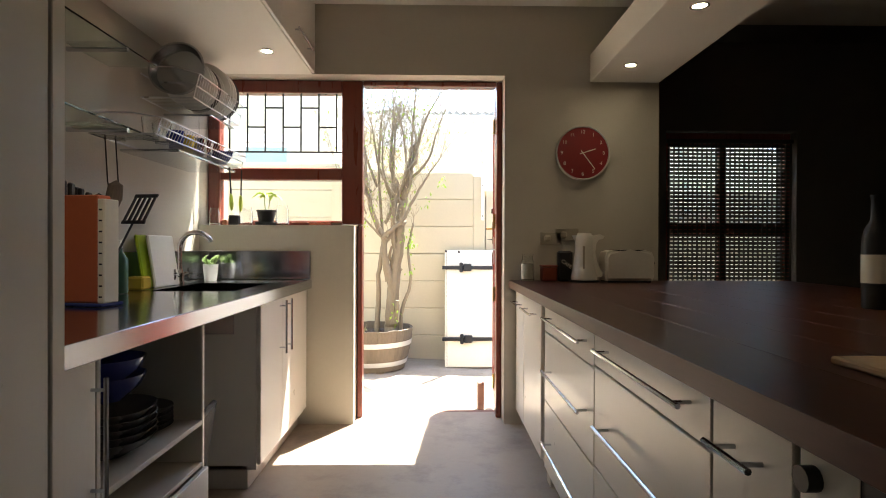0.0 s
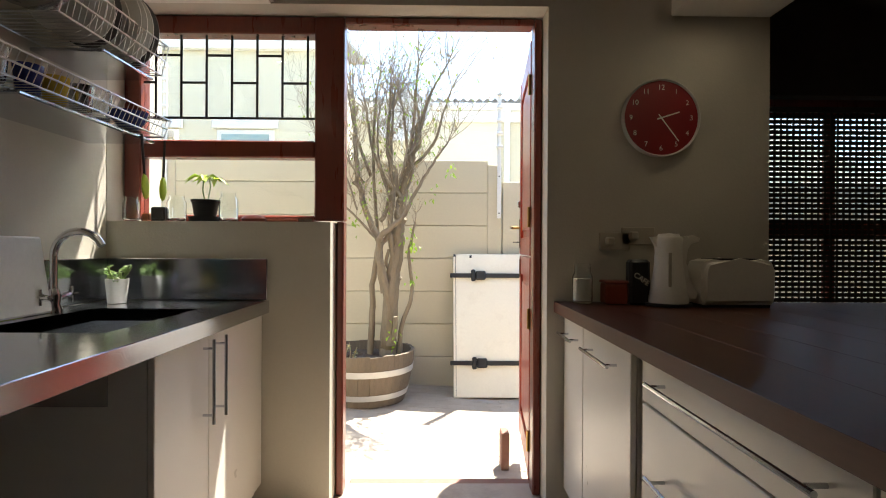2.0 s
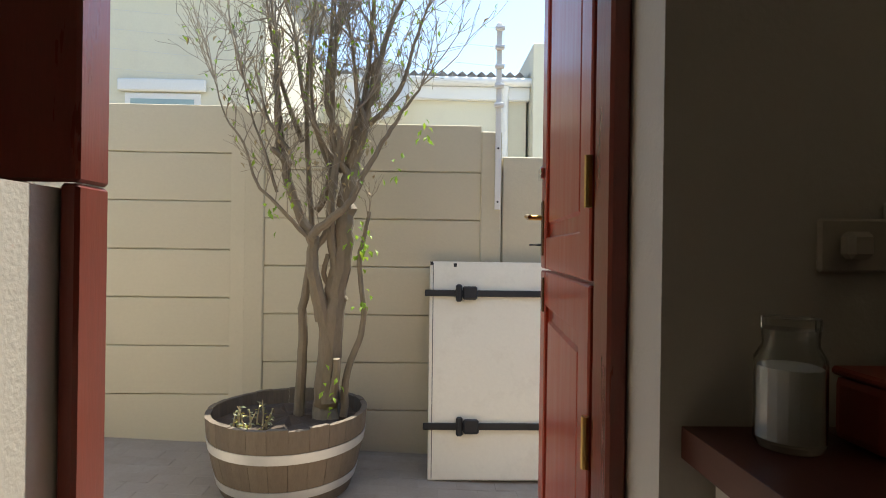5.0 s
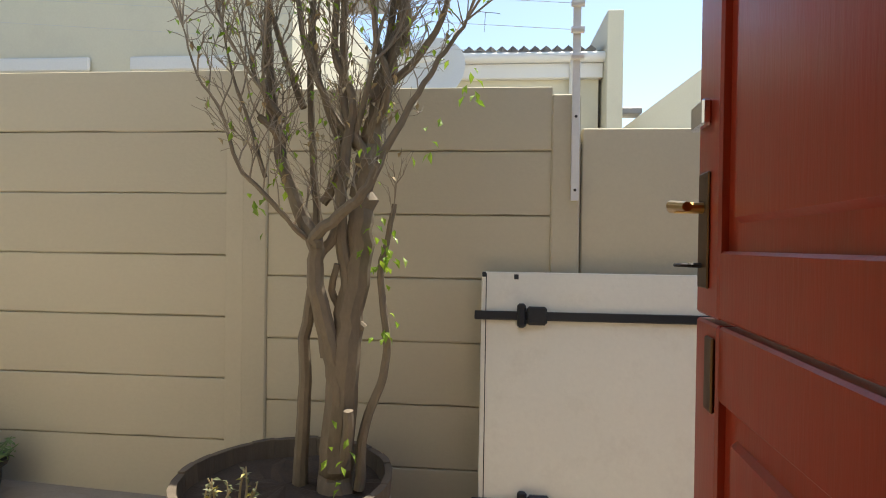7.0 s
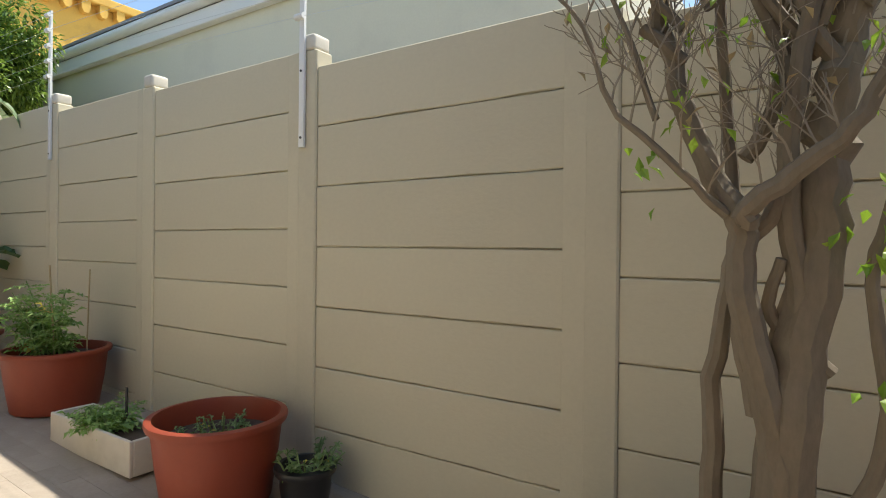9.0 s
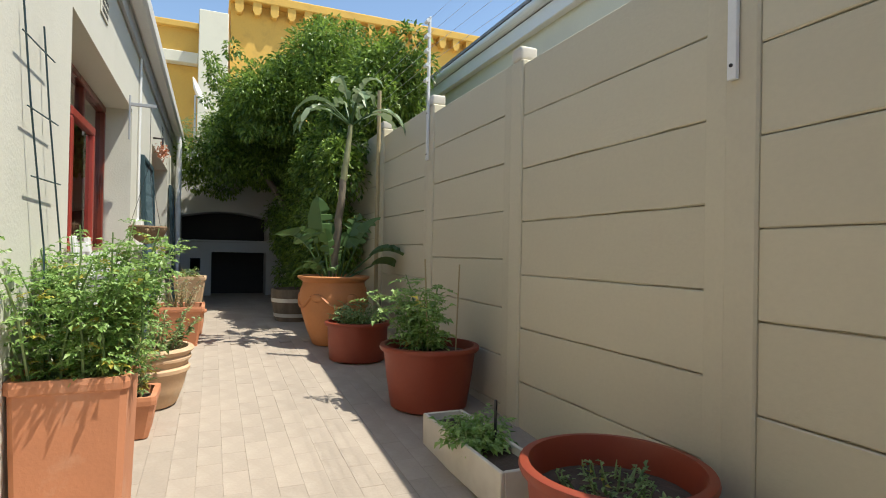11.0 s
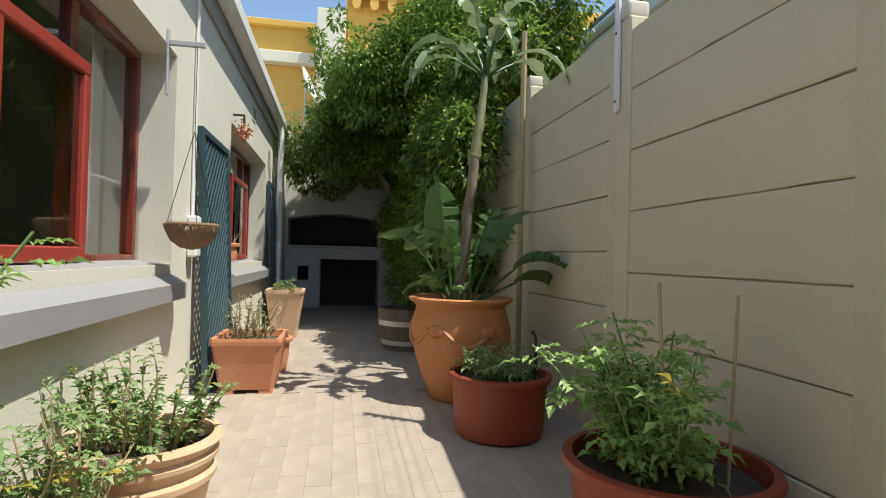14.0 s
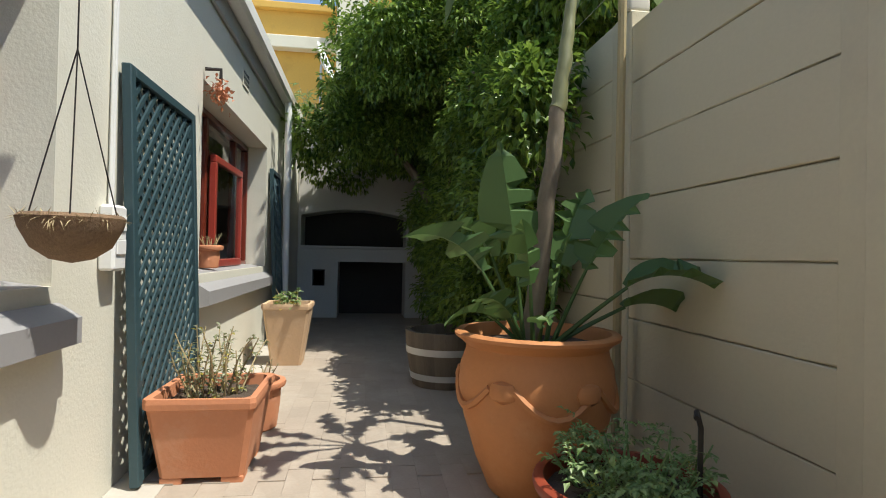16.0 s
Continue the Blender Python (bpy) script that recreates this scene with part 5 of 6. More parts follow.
# ---------------------------------------------------------------- half barrel with the pruned tree
def half_barrel(x, y, z, r, h, label, staves=26):
    t = thing("half_barrel", x, y, z, label, "barrel planter", group="half barrels")
    rb = r * 0.80
    stave = None
    for k in range(staves):
        if stave is None:
            bm = B()
            w = math.pi / staves * 0.985
            rows = []
            for j in range(6):
                q = j / 5
                rr = rb + (r - rb) * (1 - (1 - q) ** 1.6)
                rows.append([bm.verts.new((rad * math.cos(a), rad * math.sin(a), q * h)) for rad, a in ((rr, -w), (rr + 0.002, 0), (rr, w), (rr - 0.028, w), (rr - 0.028, -w))])
            for p, q in zip(rows, rows[1:]):
                for m in range(5):
                    bm.faces.new((p[m], p[(m + 1) % 5], q[(m + 1) % 5], q[m]))
            bm.faces.new(rows[0][::-1])
            bm.faces.new(rows[-1])
            stave = as_mesh("stave", bm, M_OAK)
        o = new("stave", stave)
        o.parent = t
        o.matrix_basis = pose(0, 0, RN.uniform(-0.004, 0.006), 0, 0, 360 * k / staves)
    for q0, q1 in ((0.14, 0.25), (0.60, 0.72)):
        bm = B()
        f = lambda q: rb + (r - rb) * (1 - (1 - q) ** 1.6)
        lathe(bm, [(f(q0) + 0.001, q0 * h), (f(q0) + 0.006, q0 * h), (f(q1) + 0.006, q1 * h), (f(q1) + 0.001, q1 * h)], 52)
        part("hoop", bm, M_HOOP, t, "pale galvanised hoop", smooth=True)
    bm = B()
    lathe(bm, [(r - 0.03, h - 0.075), (r * 0.6, h - 0.06), (r * 0.3, h - 0.055), (0, h - 0.05)], 26)
    for v in bm.verts:
        v.co.z += RN.uniform(-0.015, 0.015)
    part("soil", bm, M_SOIL, t)
    part("base", lathe(B(), [(0, 0.01), (rb - 0.03, 0.01), (rb - 0.03, 0.03), (0, 0.03)], 26), M_OAK, t)
    return t


BX, BY = -0.61, 5.72
half_barrel(BX, BY, ground_z(BX), 0.43, 0.42, "weathered oak half barrel planter with galvanised hoops")


def tree_curve(bm, pts, r0, r1, seg=9):
    """A limb through the points, smoothed and slightly knobbly."""
    P = [Vector(p) for p in pts]
    out = []
    n = len(P)
    for i in range(n - 1):
        a, b, c, d = P[max(i - 1, 0)], P[i], P[i + 1], P[min(i + 2, n - 1)]
        for k in range(4):
            t = k / 4
            q = 0.5 * ((2 * b) + (c - a) * t + (2 * a - 5 * b + 4 * c - d) * t * t + (3 * b - a - 3 * c + d) * t ** 3)
            out.append(q + rvec(r0 * 0.10))
    out.append(P[-1])
    tube(bm, out, r0, seg, r1)
    return out


tr = thing("pruned_tree", -0.44, 5.72, ground_z(BX) + 0.37, "pruned multi-stemmed tree with bare twigs and few leaves", "tree")
limbs = []
bm = B()
yb = 5.72
spec_ = [
    ([(-0.41, 0.02, 0.20), (-0.404, 0.02, 0.31), (-0.39, 0.02, 0.63), (-0.374, 0.02, 0.86), (-0.343, 0.02, 1.10), (-0.317, 0.02, 1.29), (-0.304, 0.02, 1.45), (-0.278, 0.02, 1.64), (-0.245, 0.03, 1.80), (-0.177, 0.03, 2.01), (-0.14, 0.05, 2.22)], 0.076, 0.028),
    ([(-0.39, 0.0, 0.55), (-0.41, -0.01, 0.72), (-0.448, -0.03, 0.88), (-0.477, -0.05, 1.055), (-0.486, -0.05, 1.21), (-0.561, -0.05, 1.35), (-0.616, -0.05, 1.515), (-0.658, -0.04, 1.70), (-0.684, -0.04, 1.90), (-0.695, -0.03, 2.07), (-0.71, 0.0, 2.35)], 0.042, 0.014),
    ([(-0.562, 0.03, 0.20), (-0.558, 0.03, 0.283), (-0.547, 0.03, 0.57), (-0.545, 0.03, 0.81), (-0.514, 0.03, 1.054), (-0.498, 0.04, 1.2), (-0.52, 0.05, 1.45), (-0.549, 0.06, 2.0), (-0.525, 0.08, 2.45)], 0.033, 0.010),
    ([(-0.31, 0.0, 0.22), (-0.286, 0.0, 0.48), (-0.227, 0.0, 0.64), (-0.201, 0.0, 0.80), (-0.235, 0.0, 1.064), (-0.209, 0.0, 1.198), (-0.18, 0.0, 1.36)], 0.022, 0.010),
    ([(-0.47, -0.09, 1.20), (-0.455, -0.10, 1.244), (-0.347, -0.11, 1.332), (-0.279, -0.12, 1.39), (-0.206, -0.12, 1.541), (-0.142, -0.12, 1.652), (-0.053, -0.12, 1.796), (0.025, -0.12, 1.919), (0.10, -0.12, 2.03)], 0.027, 0.006),
    ([(-0.51, -0.08, 1.22), (-0.548, -0.10, 1.26), (-0.668, -0.12, 1.395), (-0.768, -0.12, 1.499), (-0.839, -0.12, 1.709), (-0.933, -0.12, 1.84), (-0.995, -0.12, 2.035)], 0.013, 0.003),
    ([(-0.44, 0.0, 0.75), (-0.48, 0.0, 0.93), (-0.484, -0.02, 1.134), (-0.424, -0.03, 1.215), (-0.387, -0.03, 1.352), (-0.39, -0.02, 1.548), (-0.422, 0.0, 1.647), (-0.497, 0.0, 1.849), (-0.551, 0.0, 1.993), (-0.60, 0.02, 2.3)], 0.026, 0.010),
    ([(-0.376, 0.01, 0.8), (-0.362, 0.0, 1.0), (-0.385, -0.02, 1.215), (-0.387, -0.03, 1.372), (-0.367, -0.04, 1.586), (-0.335, -0.04, 1.74), (-0.376, -0.04, 1.84), (-0.418, -0.04, 1.96), (-0.40, -0.04, 2.3)], 0.030, 0.012),
    ([(-0.26, 0.0, 1.70), (-0.15, -0.02, 2.1), (-0.047, -0.02, 2.458), (0.10, -0.02, 2.72)], 0.02, 0.007),
    ([(-0.56, 0.02, 1.75), (-0.66, 0.03, 2.0), (-0.72, 0.03, 2.21), (-0.783, 0.03, 2.6)], 0.016, 0.006),
    ([(-0.25, 0.03, 1.82), (-0.20, 0.05, 2.18), (-0.18, 0.06, 2.5), (-0.16, 0.06, 2.75)], 0.018, 0.007),
    ([(-0.66, -0.12, 1.45), (-0.725, -0.12, 1.66), (-0.80, -0.11, 1.85), (-0.85, -0.1, 2.06)], 0.009, 0.003),
    ([(-0.482, 0.03, 1.36), (-0.43, 0.04, 1.45), (-0.40, 0.05, 1.62), (-0.405, 0.06, 1.9), (-0.42, 0.08, 2.25)], 0.021, 0.012),
    ([(-0.33, 0.0, 1.58), (-0.43, -0.02, 1.72), (-0.49, -0.04, 1.90), (-0.50, -0.05, 2.2)], 0.017, 0.007),
    ([(-0.29, 0.0, 1.55), (-0.37, -0.03, 1.70), (-0.385, -0.04, 1.95), (-0.37, -0.04, 2.3)], 0.022, 0.010),
    ([(-0.25, 0.0, 1.68), (-0.20, -0.04, 1.82), (-0.25, -0.05, 2.0), (-0.28, -0.05, 2.3)], 0.020, 0.008),
    ([(-0.20, 0.02, 1.85), (-0.10, 0.0, 1.93), (0.0, -0.02, 2.08), (0.06, -0.02, 2.3), (0.13, -0.02, 2.5)], 0.018, 0.006),
    ([(-0.42, 0.0, 0.2), (-0.345, -0.05, 0.42), (-0.34, -0.06, 0.55)], 0.026, 0.02),
    ([(-0.605, -0.05, 1.60), (-0.67, -0.07, 1.66), (-0.70, -0.08, 1.69)], 0.017, 0.015),
    ([(-0.612, -0.05, 1.68), (-0.66, -0.07, 1.74), (-0.68, -0.08, 1.775)], 0.014, 0.011),
    ([(-0.33, -0.03, 1.64), (-0.28, -0.06, 1.80), (-0.26, -0.07, 1.90)], 0.012, 0.011),
    ([(-0.30, 0.02, 0.86), (-0.42, 0.0, 0.98), (-0.40, -0.03, 1.12)], 0.02, 0.012),
]
for pts, r0, r1 in spec_:
    limbs.append((tree_curve(bm, [(x, yb + dy, z) for x, dy, z in pts], r0, r1), r0, r1))
part("trunk", bm, M_BARK, tr, world=True, smooth=True)
tw = B()
tips = []


def twig(p, d, L, r, depth):
    pts = [p.copy()]
    n = 4
    for _ in range(n):
        d = (d + rvec(0.16) + Vector((0, 0, 0.07))).normalized()
        p = p + d * L / n
        pts.append(p.copy())
    tube(tw, pts, r, 4 if r < 0.004 else 5, max(r * 0.45, 0.0012))
    if depth == 0 or r < 0.0018:
        tips.extend((q.copy(), d.copy()) for q in pts[2:])
        return
    for k in range(RN.choice((2, 3, 3))):
        i = RN.randrange(1, n + 1)
        s = (d + rvec(0.45)).normalized()
        twig(pts[i], s, L * RN.uniform(0.5, 0.8), r * 0.58, depth - 1)


for pts, r0, r1 in limbs:
    up = [p for p in pts if p.z > 1.25]
    for p in up[::2] + [q for q in up if q.z > 2.0]:
        d = Vector((RN.gauss(0, 0.30), RN.gauss(0, 0.30), RN.uniform(0.6, 1.1)))
        twig(p, d.normalized(), RN.uniform(0.10, 0.26), 0.0038, 2)
    if up and pts[-1].z > 1.7:
        e = (pts[-1] - pts[-4]).normalized()
        for _ in range(2 if e.z < 0.75 else 5):
            twig(pts[-1], (e + rvec(0.22)).normalized(), RN.uniform(0.18, 0.3) if e.z < 0.75 else RN.uniform(0.3, 0.5), min(max(r1 * 0.7, 0.0035), 0.006), 2)
tagged(part("twig_growth", tw, M_TWIG, tr, world=True), kind="stuff")
lv, ly = Leaves(), Leaves()
inv = chain(tr).inverted()
for p, d in tips:
    if RN.random() < 0.12:
        (lv if RN.random() < 0.6 else ly).add(inv @ p, Vector((RN.gauss(0, 1), RN.gauss(0, 1), -0.8)), RN.uniform(0.03, 0.05), 0.018)
for c, n in (((-0.215, yb - 0.02, 1.17), 34), ((-0.20, yb - 0.02, 0.85), 9), ((0.12, yb - 0.12, 1.80), 9), ((-0.66, yb - 0.12, 1.36), 12), ((-0.60, yb - 0.1, 1.50), 9), ((0.0, yb - 0.12, 1.62), 6), ((-0.35, yb - 0.15, 0.4), 10)):
    for _ in range(n):
        p = Vector(c) + Vector((RN.gauss(0, 0.035), RN.gauss(0, 0.035), RN.gauss(0, 0.06)))
        lv.add(inv @ p, Vector((RN.gauss(0, 0.8), RN.gauss(0, 0.8), -0.9)), RN.uniform(0.032, 0.052), 0.022)
lv.make("leaves", M_LEAF_LIME, tr, "fresh bright green leaves")
ly.make("withered_leaves", M_DRYSTALK, tr, "withered brown leaves")
wd = thing("weeds", BX - 0.14, BY - 0.2, ground_z(BX) + 0.36, "small dry weeds in the barrel soil", "weeds")
bushy(wd, 0.14, 0.15, 0.0, 12, 10, 0.03, M_LEAF_GREY, M_DRYSTALK, 0.5, 0.2, feather=False)

# ---------------------------------------------------------------- white board with two black locking straps
bd = thing("white_board", 0.60, 6.0, ground_z(0.2) + 0.0, "tall worn white board leaning on the wall", "board")
gb = ground_z(0.2) + 0.0
tilt = math.degrees(math.atan2(6.19 - 5.85, 1.26))
bdm = pose(0.165, 5.83, gb + 0.004, -tilt, 0, 0)
bm = box(B(), 0, 1.27, 0.0, 0.04, 0, 1.31, 0.006)
bm.transform(bdm)
part("panel", bm, M_BOARD, bd, world=True)
for z, cut in ((1.10, 0), (0.30, 0)):
    s = B()
    box(s, -0.03, 1.40, -0.022, -0.004, z - 0.02, z + 0.02, 0.004)
    s.transform(bdm)
    st = part("locking_bar", s, M_BLACK, bd, "black locking bar", world=True)
    for x0, x1, hh, nm in ((0.165, 0.205, 0.055, "buckle"), (0.208, 0.30, 0.042, "clasp"), (1.04, 1.135, 0.042, "clasp"), (1.138, 1.185, 0.055, "buckle")):
        k = B()
        box(k, x0, x1, -0.04, -0.003, z - hh, z + hh, 0.010)
        k.transform(bdm)
        part(nm, k, M_BLACK, st, world=True)
for x0, x1, z in ((0.0, 0.022, 1.295), (1.245, 1.27, 1.295), (0.15, 0.175, 1.285)):
    k = box(B(), x0 + 0.002, x1 - 0.002, -0.003, 0.0, z - 0.012, z + 0.012, 0.001)
    k.transform(bdm)
    part("corner_clip", k, M_IRON, bd, "small rusted clip", world=True)
k = box(B(), 0.020, 0.024, -0.0015, 0.0, 0.01, 1.30)
k.transform(bdm)
part("edge_seam", k, M_IRON, bd, world=True)
solid("brick", box(B(), 0.40, 0.45, 4.29, 4.395, ground_z(0.4), ground_z(0.4) + 0.225, 0.006), M_TERRADARK, "red brick stood on end as a door stop", "brick")

# ---------------------------------------------------------------- pots along the precast wall
p = round_pot("plant_pot", -2.64, 5.80, ground_z(-2.64), 0.30, 0.40, M_PLASPOT, "large red-brown plastic pot with low herbs", soil=0.11, group="plastic pots")
bushy(p, 0.25, 0.10, 0.29, 34, 9, 0.028, M_LEAF_HERB, M_LEAF_HERB, 0.9, 0.05, feather=False)
p = round_pot("plant_pot", -2.27, 6.0, ground_z(-2.27), 0.13, 0.2, M_BLACK, "small black plastic pot with a creeping herb", soil=0.03)
bushy(p, 0.17, 0.16, 0.17, 26, 9, 0.04, M_LEAF_HERB, M_LEAF_HERB, 1.2, 0.03, feather=False)
t = thing("planter_trough", -3.52, 5.74, ground_z(-3.5), "whitewashed rectangular trough with leafy herbs", "planter")
bm = B()
L, W, H, th = 0.43, 0.115, 0.18, 0.02
box(bm, -L, L, -W, -W + th, 0, H, 0.004)
box(bm, -L, L, W - th, W, 0, H, 0.004)
box(bm, -L, -L + th, -W + th, W - th, 0, H, 0.004)
box(bm, L - th, L, -W + th, W - th, 0, H, 0.004)
box(bm, -L + th, L - th, -W + th, W - th, 0, 0.02)
part("trough", bm, M_TROUGH, t)
part("soil", box(B(), -L + th, L - th, -W + th, W - th, 0.02, H - 0.04), M_SOIL, t)
bushy(t, 0.14, 0.16, 0.14, 20, 10, 0.042, M_LEAF_TOM, M_LEAF_HERB, 0.7)
part("marker", box(B(), 0.06, 0.075, 0.05, 0.06, 0.12, 0.36, 0.002), M_BLACK, t, "black plant marker")
p = round_pot("plant_pot", -4.53, 5.885, ground_z(-4.53), 0.31, 0.40, M_PLASPOT, "large red-brown plastic pot with a tomato plant", soil=0.06, group="plastic pots")
bushy(p, 0.19, 0.56, 0.34, 15, 24, 0.050, M_LEAF_TOM, M_LEAF_HERB, 0.36, 0.06, lean=Vector((-0.06, -0.26, 0)))
part("cane", tube(B(), [(0.05, -0.03, 0.3), (0.02, -0.05, 0.95)], 0.006, 6), M_DRYSTALK, p, "dry bamboo cane")
part("cane", tube(B(), [(0.10, 0.14, 0.3), (0.12, 0.15, 0.92)], 0.005, 6), M_DRYSTALK, p, "dry bamboo cane")
p = round_pot("plant_pot", -5.86, 5.74, ground_z(-5.86), 0.27, 0.33, M_PLASPOT, "red-brown plastic pot with parsley and flowers", soil=0.04, group="plastic pots", taper=0.88)
bushy(p, 0.26, 0.22, 0.29, 30, 12, 0.03, M_LEAF_HERB, M_LEAF_HERB, 0.9, 0.02)
part("hook", tube(B(), [(0.12, 0.16, 0.25), (0.12, 0.16, 0.52), (0.13, 0.14, 0.57), (0.16, 0.12, 0.56)], 0.008, 6), M_IRON, p)

# urn with strelitzia
UX, UY = -6.52, 5.66
uh = 0.66
p = round_pot("urn", UX, UY, ground_z(UX), 0.33, uh, M_URN, "big round terracotta urn with a strelitzia", soil=0.06, thick=0.03,
              belly=[(0, 0), (0.185, 0), (0.195, 0.012), (0.25, 0.14), (0.30, 0.30), (0.325, 0.43), (0.318, 0.52), (0.298, 0.575), (0.295, 0.60), (0.318, 0.622), (0.342, 0.638), (0.346, 0.652), (0.335, uh)], cat="urn")
for a in (20, 95, 170, 245, 320):
    bm = B()
    q = radians(a)
    lathe(bm, [(0, -0.055), (0.05, -0.03), (0.06, 0.0), (0.045, 0.035), (0, 0.05)], 10)
    bm.transform(Matrix.Translation((0.315 * math.cos(q), 0.315 * math.sin(q), 0.46)) @ pose(0, 0, 0, 0, 0, a) @ Matrix.Diagonal((0.55, 1.0, 0.9, 1)))
    part("relief", bm, M_URN, p, smooth=True)
    pts = [(0.322 * math.cos(q + s), 0.322 * math.sin(q + s), 0.47 - 0.10 * math.sin(math.pi * (k / 8))) for k, s in ((k, 0.14 + 1.0 * k / 8) for k in range(9))]
    part("swag", tube(B(), pts, 0.016, 6), M_URN, p, smooth=True)


def paddle(parent, base, d, stalk, length, width, mat, droop=0.5, tears=4, roll=0.0):
    """One big leaf: a stalk, and a blade split between its ribs."""
    d = Vector(d).normalized()
    p = Vector(base)
    pts = [p.copy()]
    for k in range(5):
        d = (d + Vector((0, 0, -0.03))).normalized()
        p = p + d * stalk / 5
        pts.append(p.copy())
    tube_bm = tube(B(), pts, 0.012, 6, 0.007)
    lf = part("leaf", tube_bm, M_LEAF_BIG, parent)
    side = d.cross(Vector((0, 0, 1)))
    side = side.normalized() if side.length > 0.05 else Vector((1, 0, 0))
    side = Matrix.Rotation(roll, 4, d) @ side
    bm = B()
    n = 16
    prev = None
    for sg in (-1, 1):
        dd, q = d.copy(), p.copy()
        rowm, rowe = [], []
        for k in range(n + 1):
            t = k / n
            w = width * 0.5 * (math.sin(math.pi * min(1, t * 0.93 + 0.06)) ** 0.65) * (1 - 0.35 * t)
            nrm = side.cross(dd)
            torn = 0.35 if RN.random() < tears / n else 1.0
            rowm.append(bm.verts.new(q))
            e = q + side * sg * w * torn + nrm * w * 0.35 - dd * w * 0.15 + dd * w * 0.5 * (RN.random() - 0.3) * 0.4
            rowe.append(bm.verts.new(e))
            dd = (dd + Vector((0, 0, -droop / n * 1.6))).normalized()
            q = q + dd * length / n
        for k in range(n):
            bm.faces.new((rowm[k], rowm[k + 1], rowe[k + 1], rowe[k]))
    part("blade", bm, mat, lf, smooth=False)


b0 = (0, 0, uh - 0.07)
for a, el, stk, ln, wd_, dr, rl in ((268, 54, 0.36, 0.40, 0.27, 1.0, 0.9), (285, 78, 0.40, 0.46, 0.30, 0.3, 1.2), (70, 60, 0.36, 0.40, 0.24, 0.5, 1.0),
                                    (62, 36, 0.40, 0.55, 0.34, 1.3, 0.2), (84, 24, 0.36, 0.55, 0.36, 1.4, -0.2), (330, 66, 0.28, 0.30, 0.20, 0.7, 0.9), (265, 38, 0.16, 0.24, 0.18, 1.1, 0.5),
                                    (120, 68, 0.36, 0.40, 0.24, 0.7, 0.9), (20, 70, 0.22, 0.28, 0.18, 0.6, 1.0), (240, 62, 0.40, 0.30, 0.24, 1.2, 0.7), (300, 50, 0.16, 0.24, 0.17, 0.9, 0.9),
                                    (350, 45, 0.12, 0.22, 0.15, 0.9, 0.4), (180, 66, 0.36, 0.36, 0.24, 0.8, 0.8)):
    q, e = radians(a), radians(el)
    e = min(e + 0.16, 1.45)
    paddle(p, (0.06 * math.cos(q), 0.06 * math.sin(q), uh - 0.07), (math.cos(q) * math.cos(e), math.sin(q) * math.cos(e), math.sin(e)), stk, ln, wd_, M_LEAF_BIG, dr, 5, rl)
bm = B()
tree_curve(bm, [(-0.05, -0.02, uh - 0.08), (-0.02, 0.02, uh + 0.35), (0.02, 0.05, uh + 0.72), (0.02, 0.07, uh + 0.95)], 0.042, 0.032, 12)
part("trunk", bm, M_BARK, p, smooth=True)
bm = B()
tree_curve(bm, [(0.02, 0.07, uh + 0.93), (0.02, 0.09, uh + 1.1), (0.0, 0.12, uh + 1.3), (-0.02, 0.14, uh + 1.5)], 0.036, 0.022, 12)
part("leaf_sheath", bm, M_SHEATH, p, "smooth green-brown leaf sheath", smooth=True)
for k in range(11):
    a = 2.4 * k
    el = radians(50 + 20 * math.sin(k * 1.7))
    paddle(p, (-0.02, 0.14, uh + 1.48), (math.cos(a) * math.cos(el), math.sin(a) * math.cos(el), math.sin(el)), 0.26, 0.50, 0.17, M_LEAF_PALE, 1.5, 7, RN.uniform(-0.6, 0.6))
half_barrel(-8.35, 5.55, ground_z(-8), 0.30, 0.40, "old half barrel planter standing in the shade", 22)
bm = B()
tube(bm, [(-6.83, 6.17, ground_z(-6.8)), (-6.83, 6.17, 2.75)], 0.022, 8)
solid("pole", bm, M_DRYSTALK, "thin brown wooden pole beside the wall", "pole", smooth=True)

# ---------------------------------------------------------------- pots along the house
p = square_pot("planter", -3.52, 4.13, ground_z(-3.45), 0.36, 0.36, 0.60, M_TERRA, "big square terracotta planter full of tomato plants", feet=False, taper=0.86)
bushy(p, 0.28, 0.62, 0.54, 46, 46, 0.029, M_LEAF_TOM, M_LEAF_HERB, 0.34, 0.08, lean=Vector((-0.06, -0.02, 0)))
t = thing("wire_trellis", -3.72, 3.98, ground_z(-3.7), "thin dark wire climbing trellis against the house wall", "trellis")
for x in (-3.86, -3.62):
    part("upright", tube(B(), [(x + 0.04, 4.03, ground_z(x)), (x, 3.99, 1.03), (x + 0.14, 3.975, 1.53), (x + 0.20, 3.965, 1.85)], 0.0035, 5), M_TEAL, t, world=True)
for x, z in ((-3.85, 1.28), (-3.79, 1.51), (-3.72, 1.74)):
    part("crossbar", tube(B(), [(x - 0.01, 3.985, z), (x + 0.36, 3.98, z - 0.01)], 0.003, 5), M_TEAL, t, world=True)
p = square_pot("planter", -4.54, 4.14, ground_z(-4.54), 0.34, 0.34, 0.22, M_TERRA, "low square terracotta planter with thin stalks", feet=False)
bushy(p, 0.15, 0.50, 0.17, 14, 18, 0.036, M_LEAF_HERB, M_DRYSTALK, 0.3, 0.12)
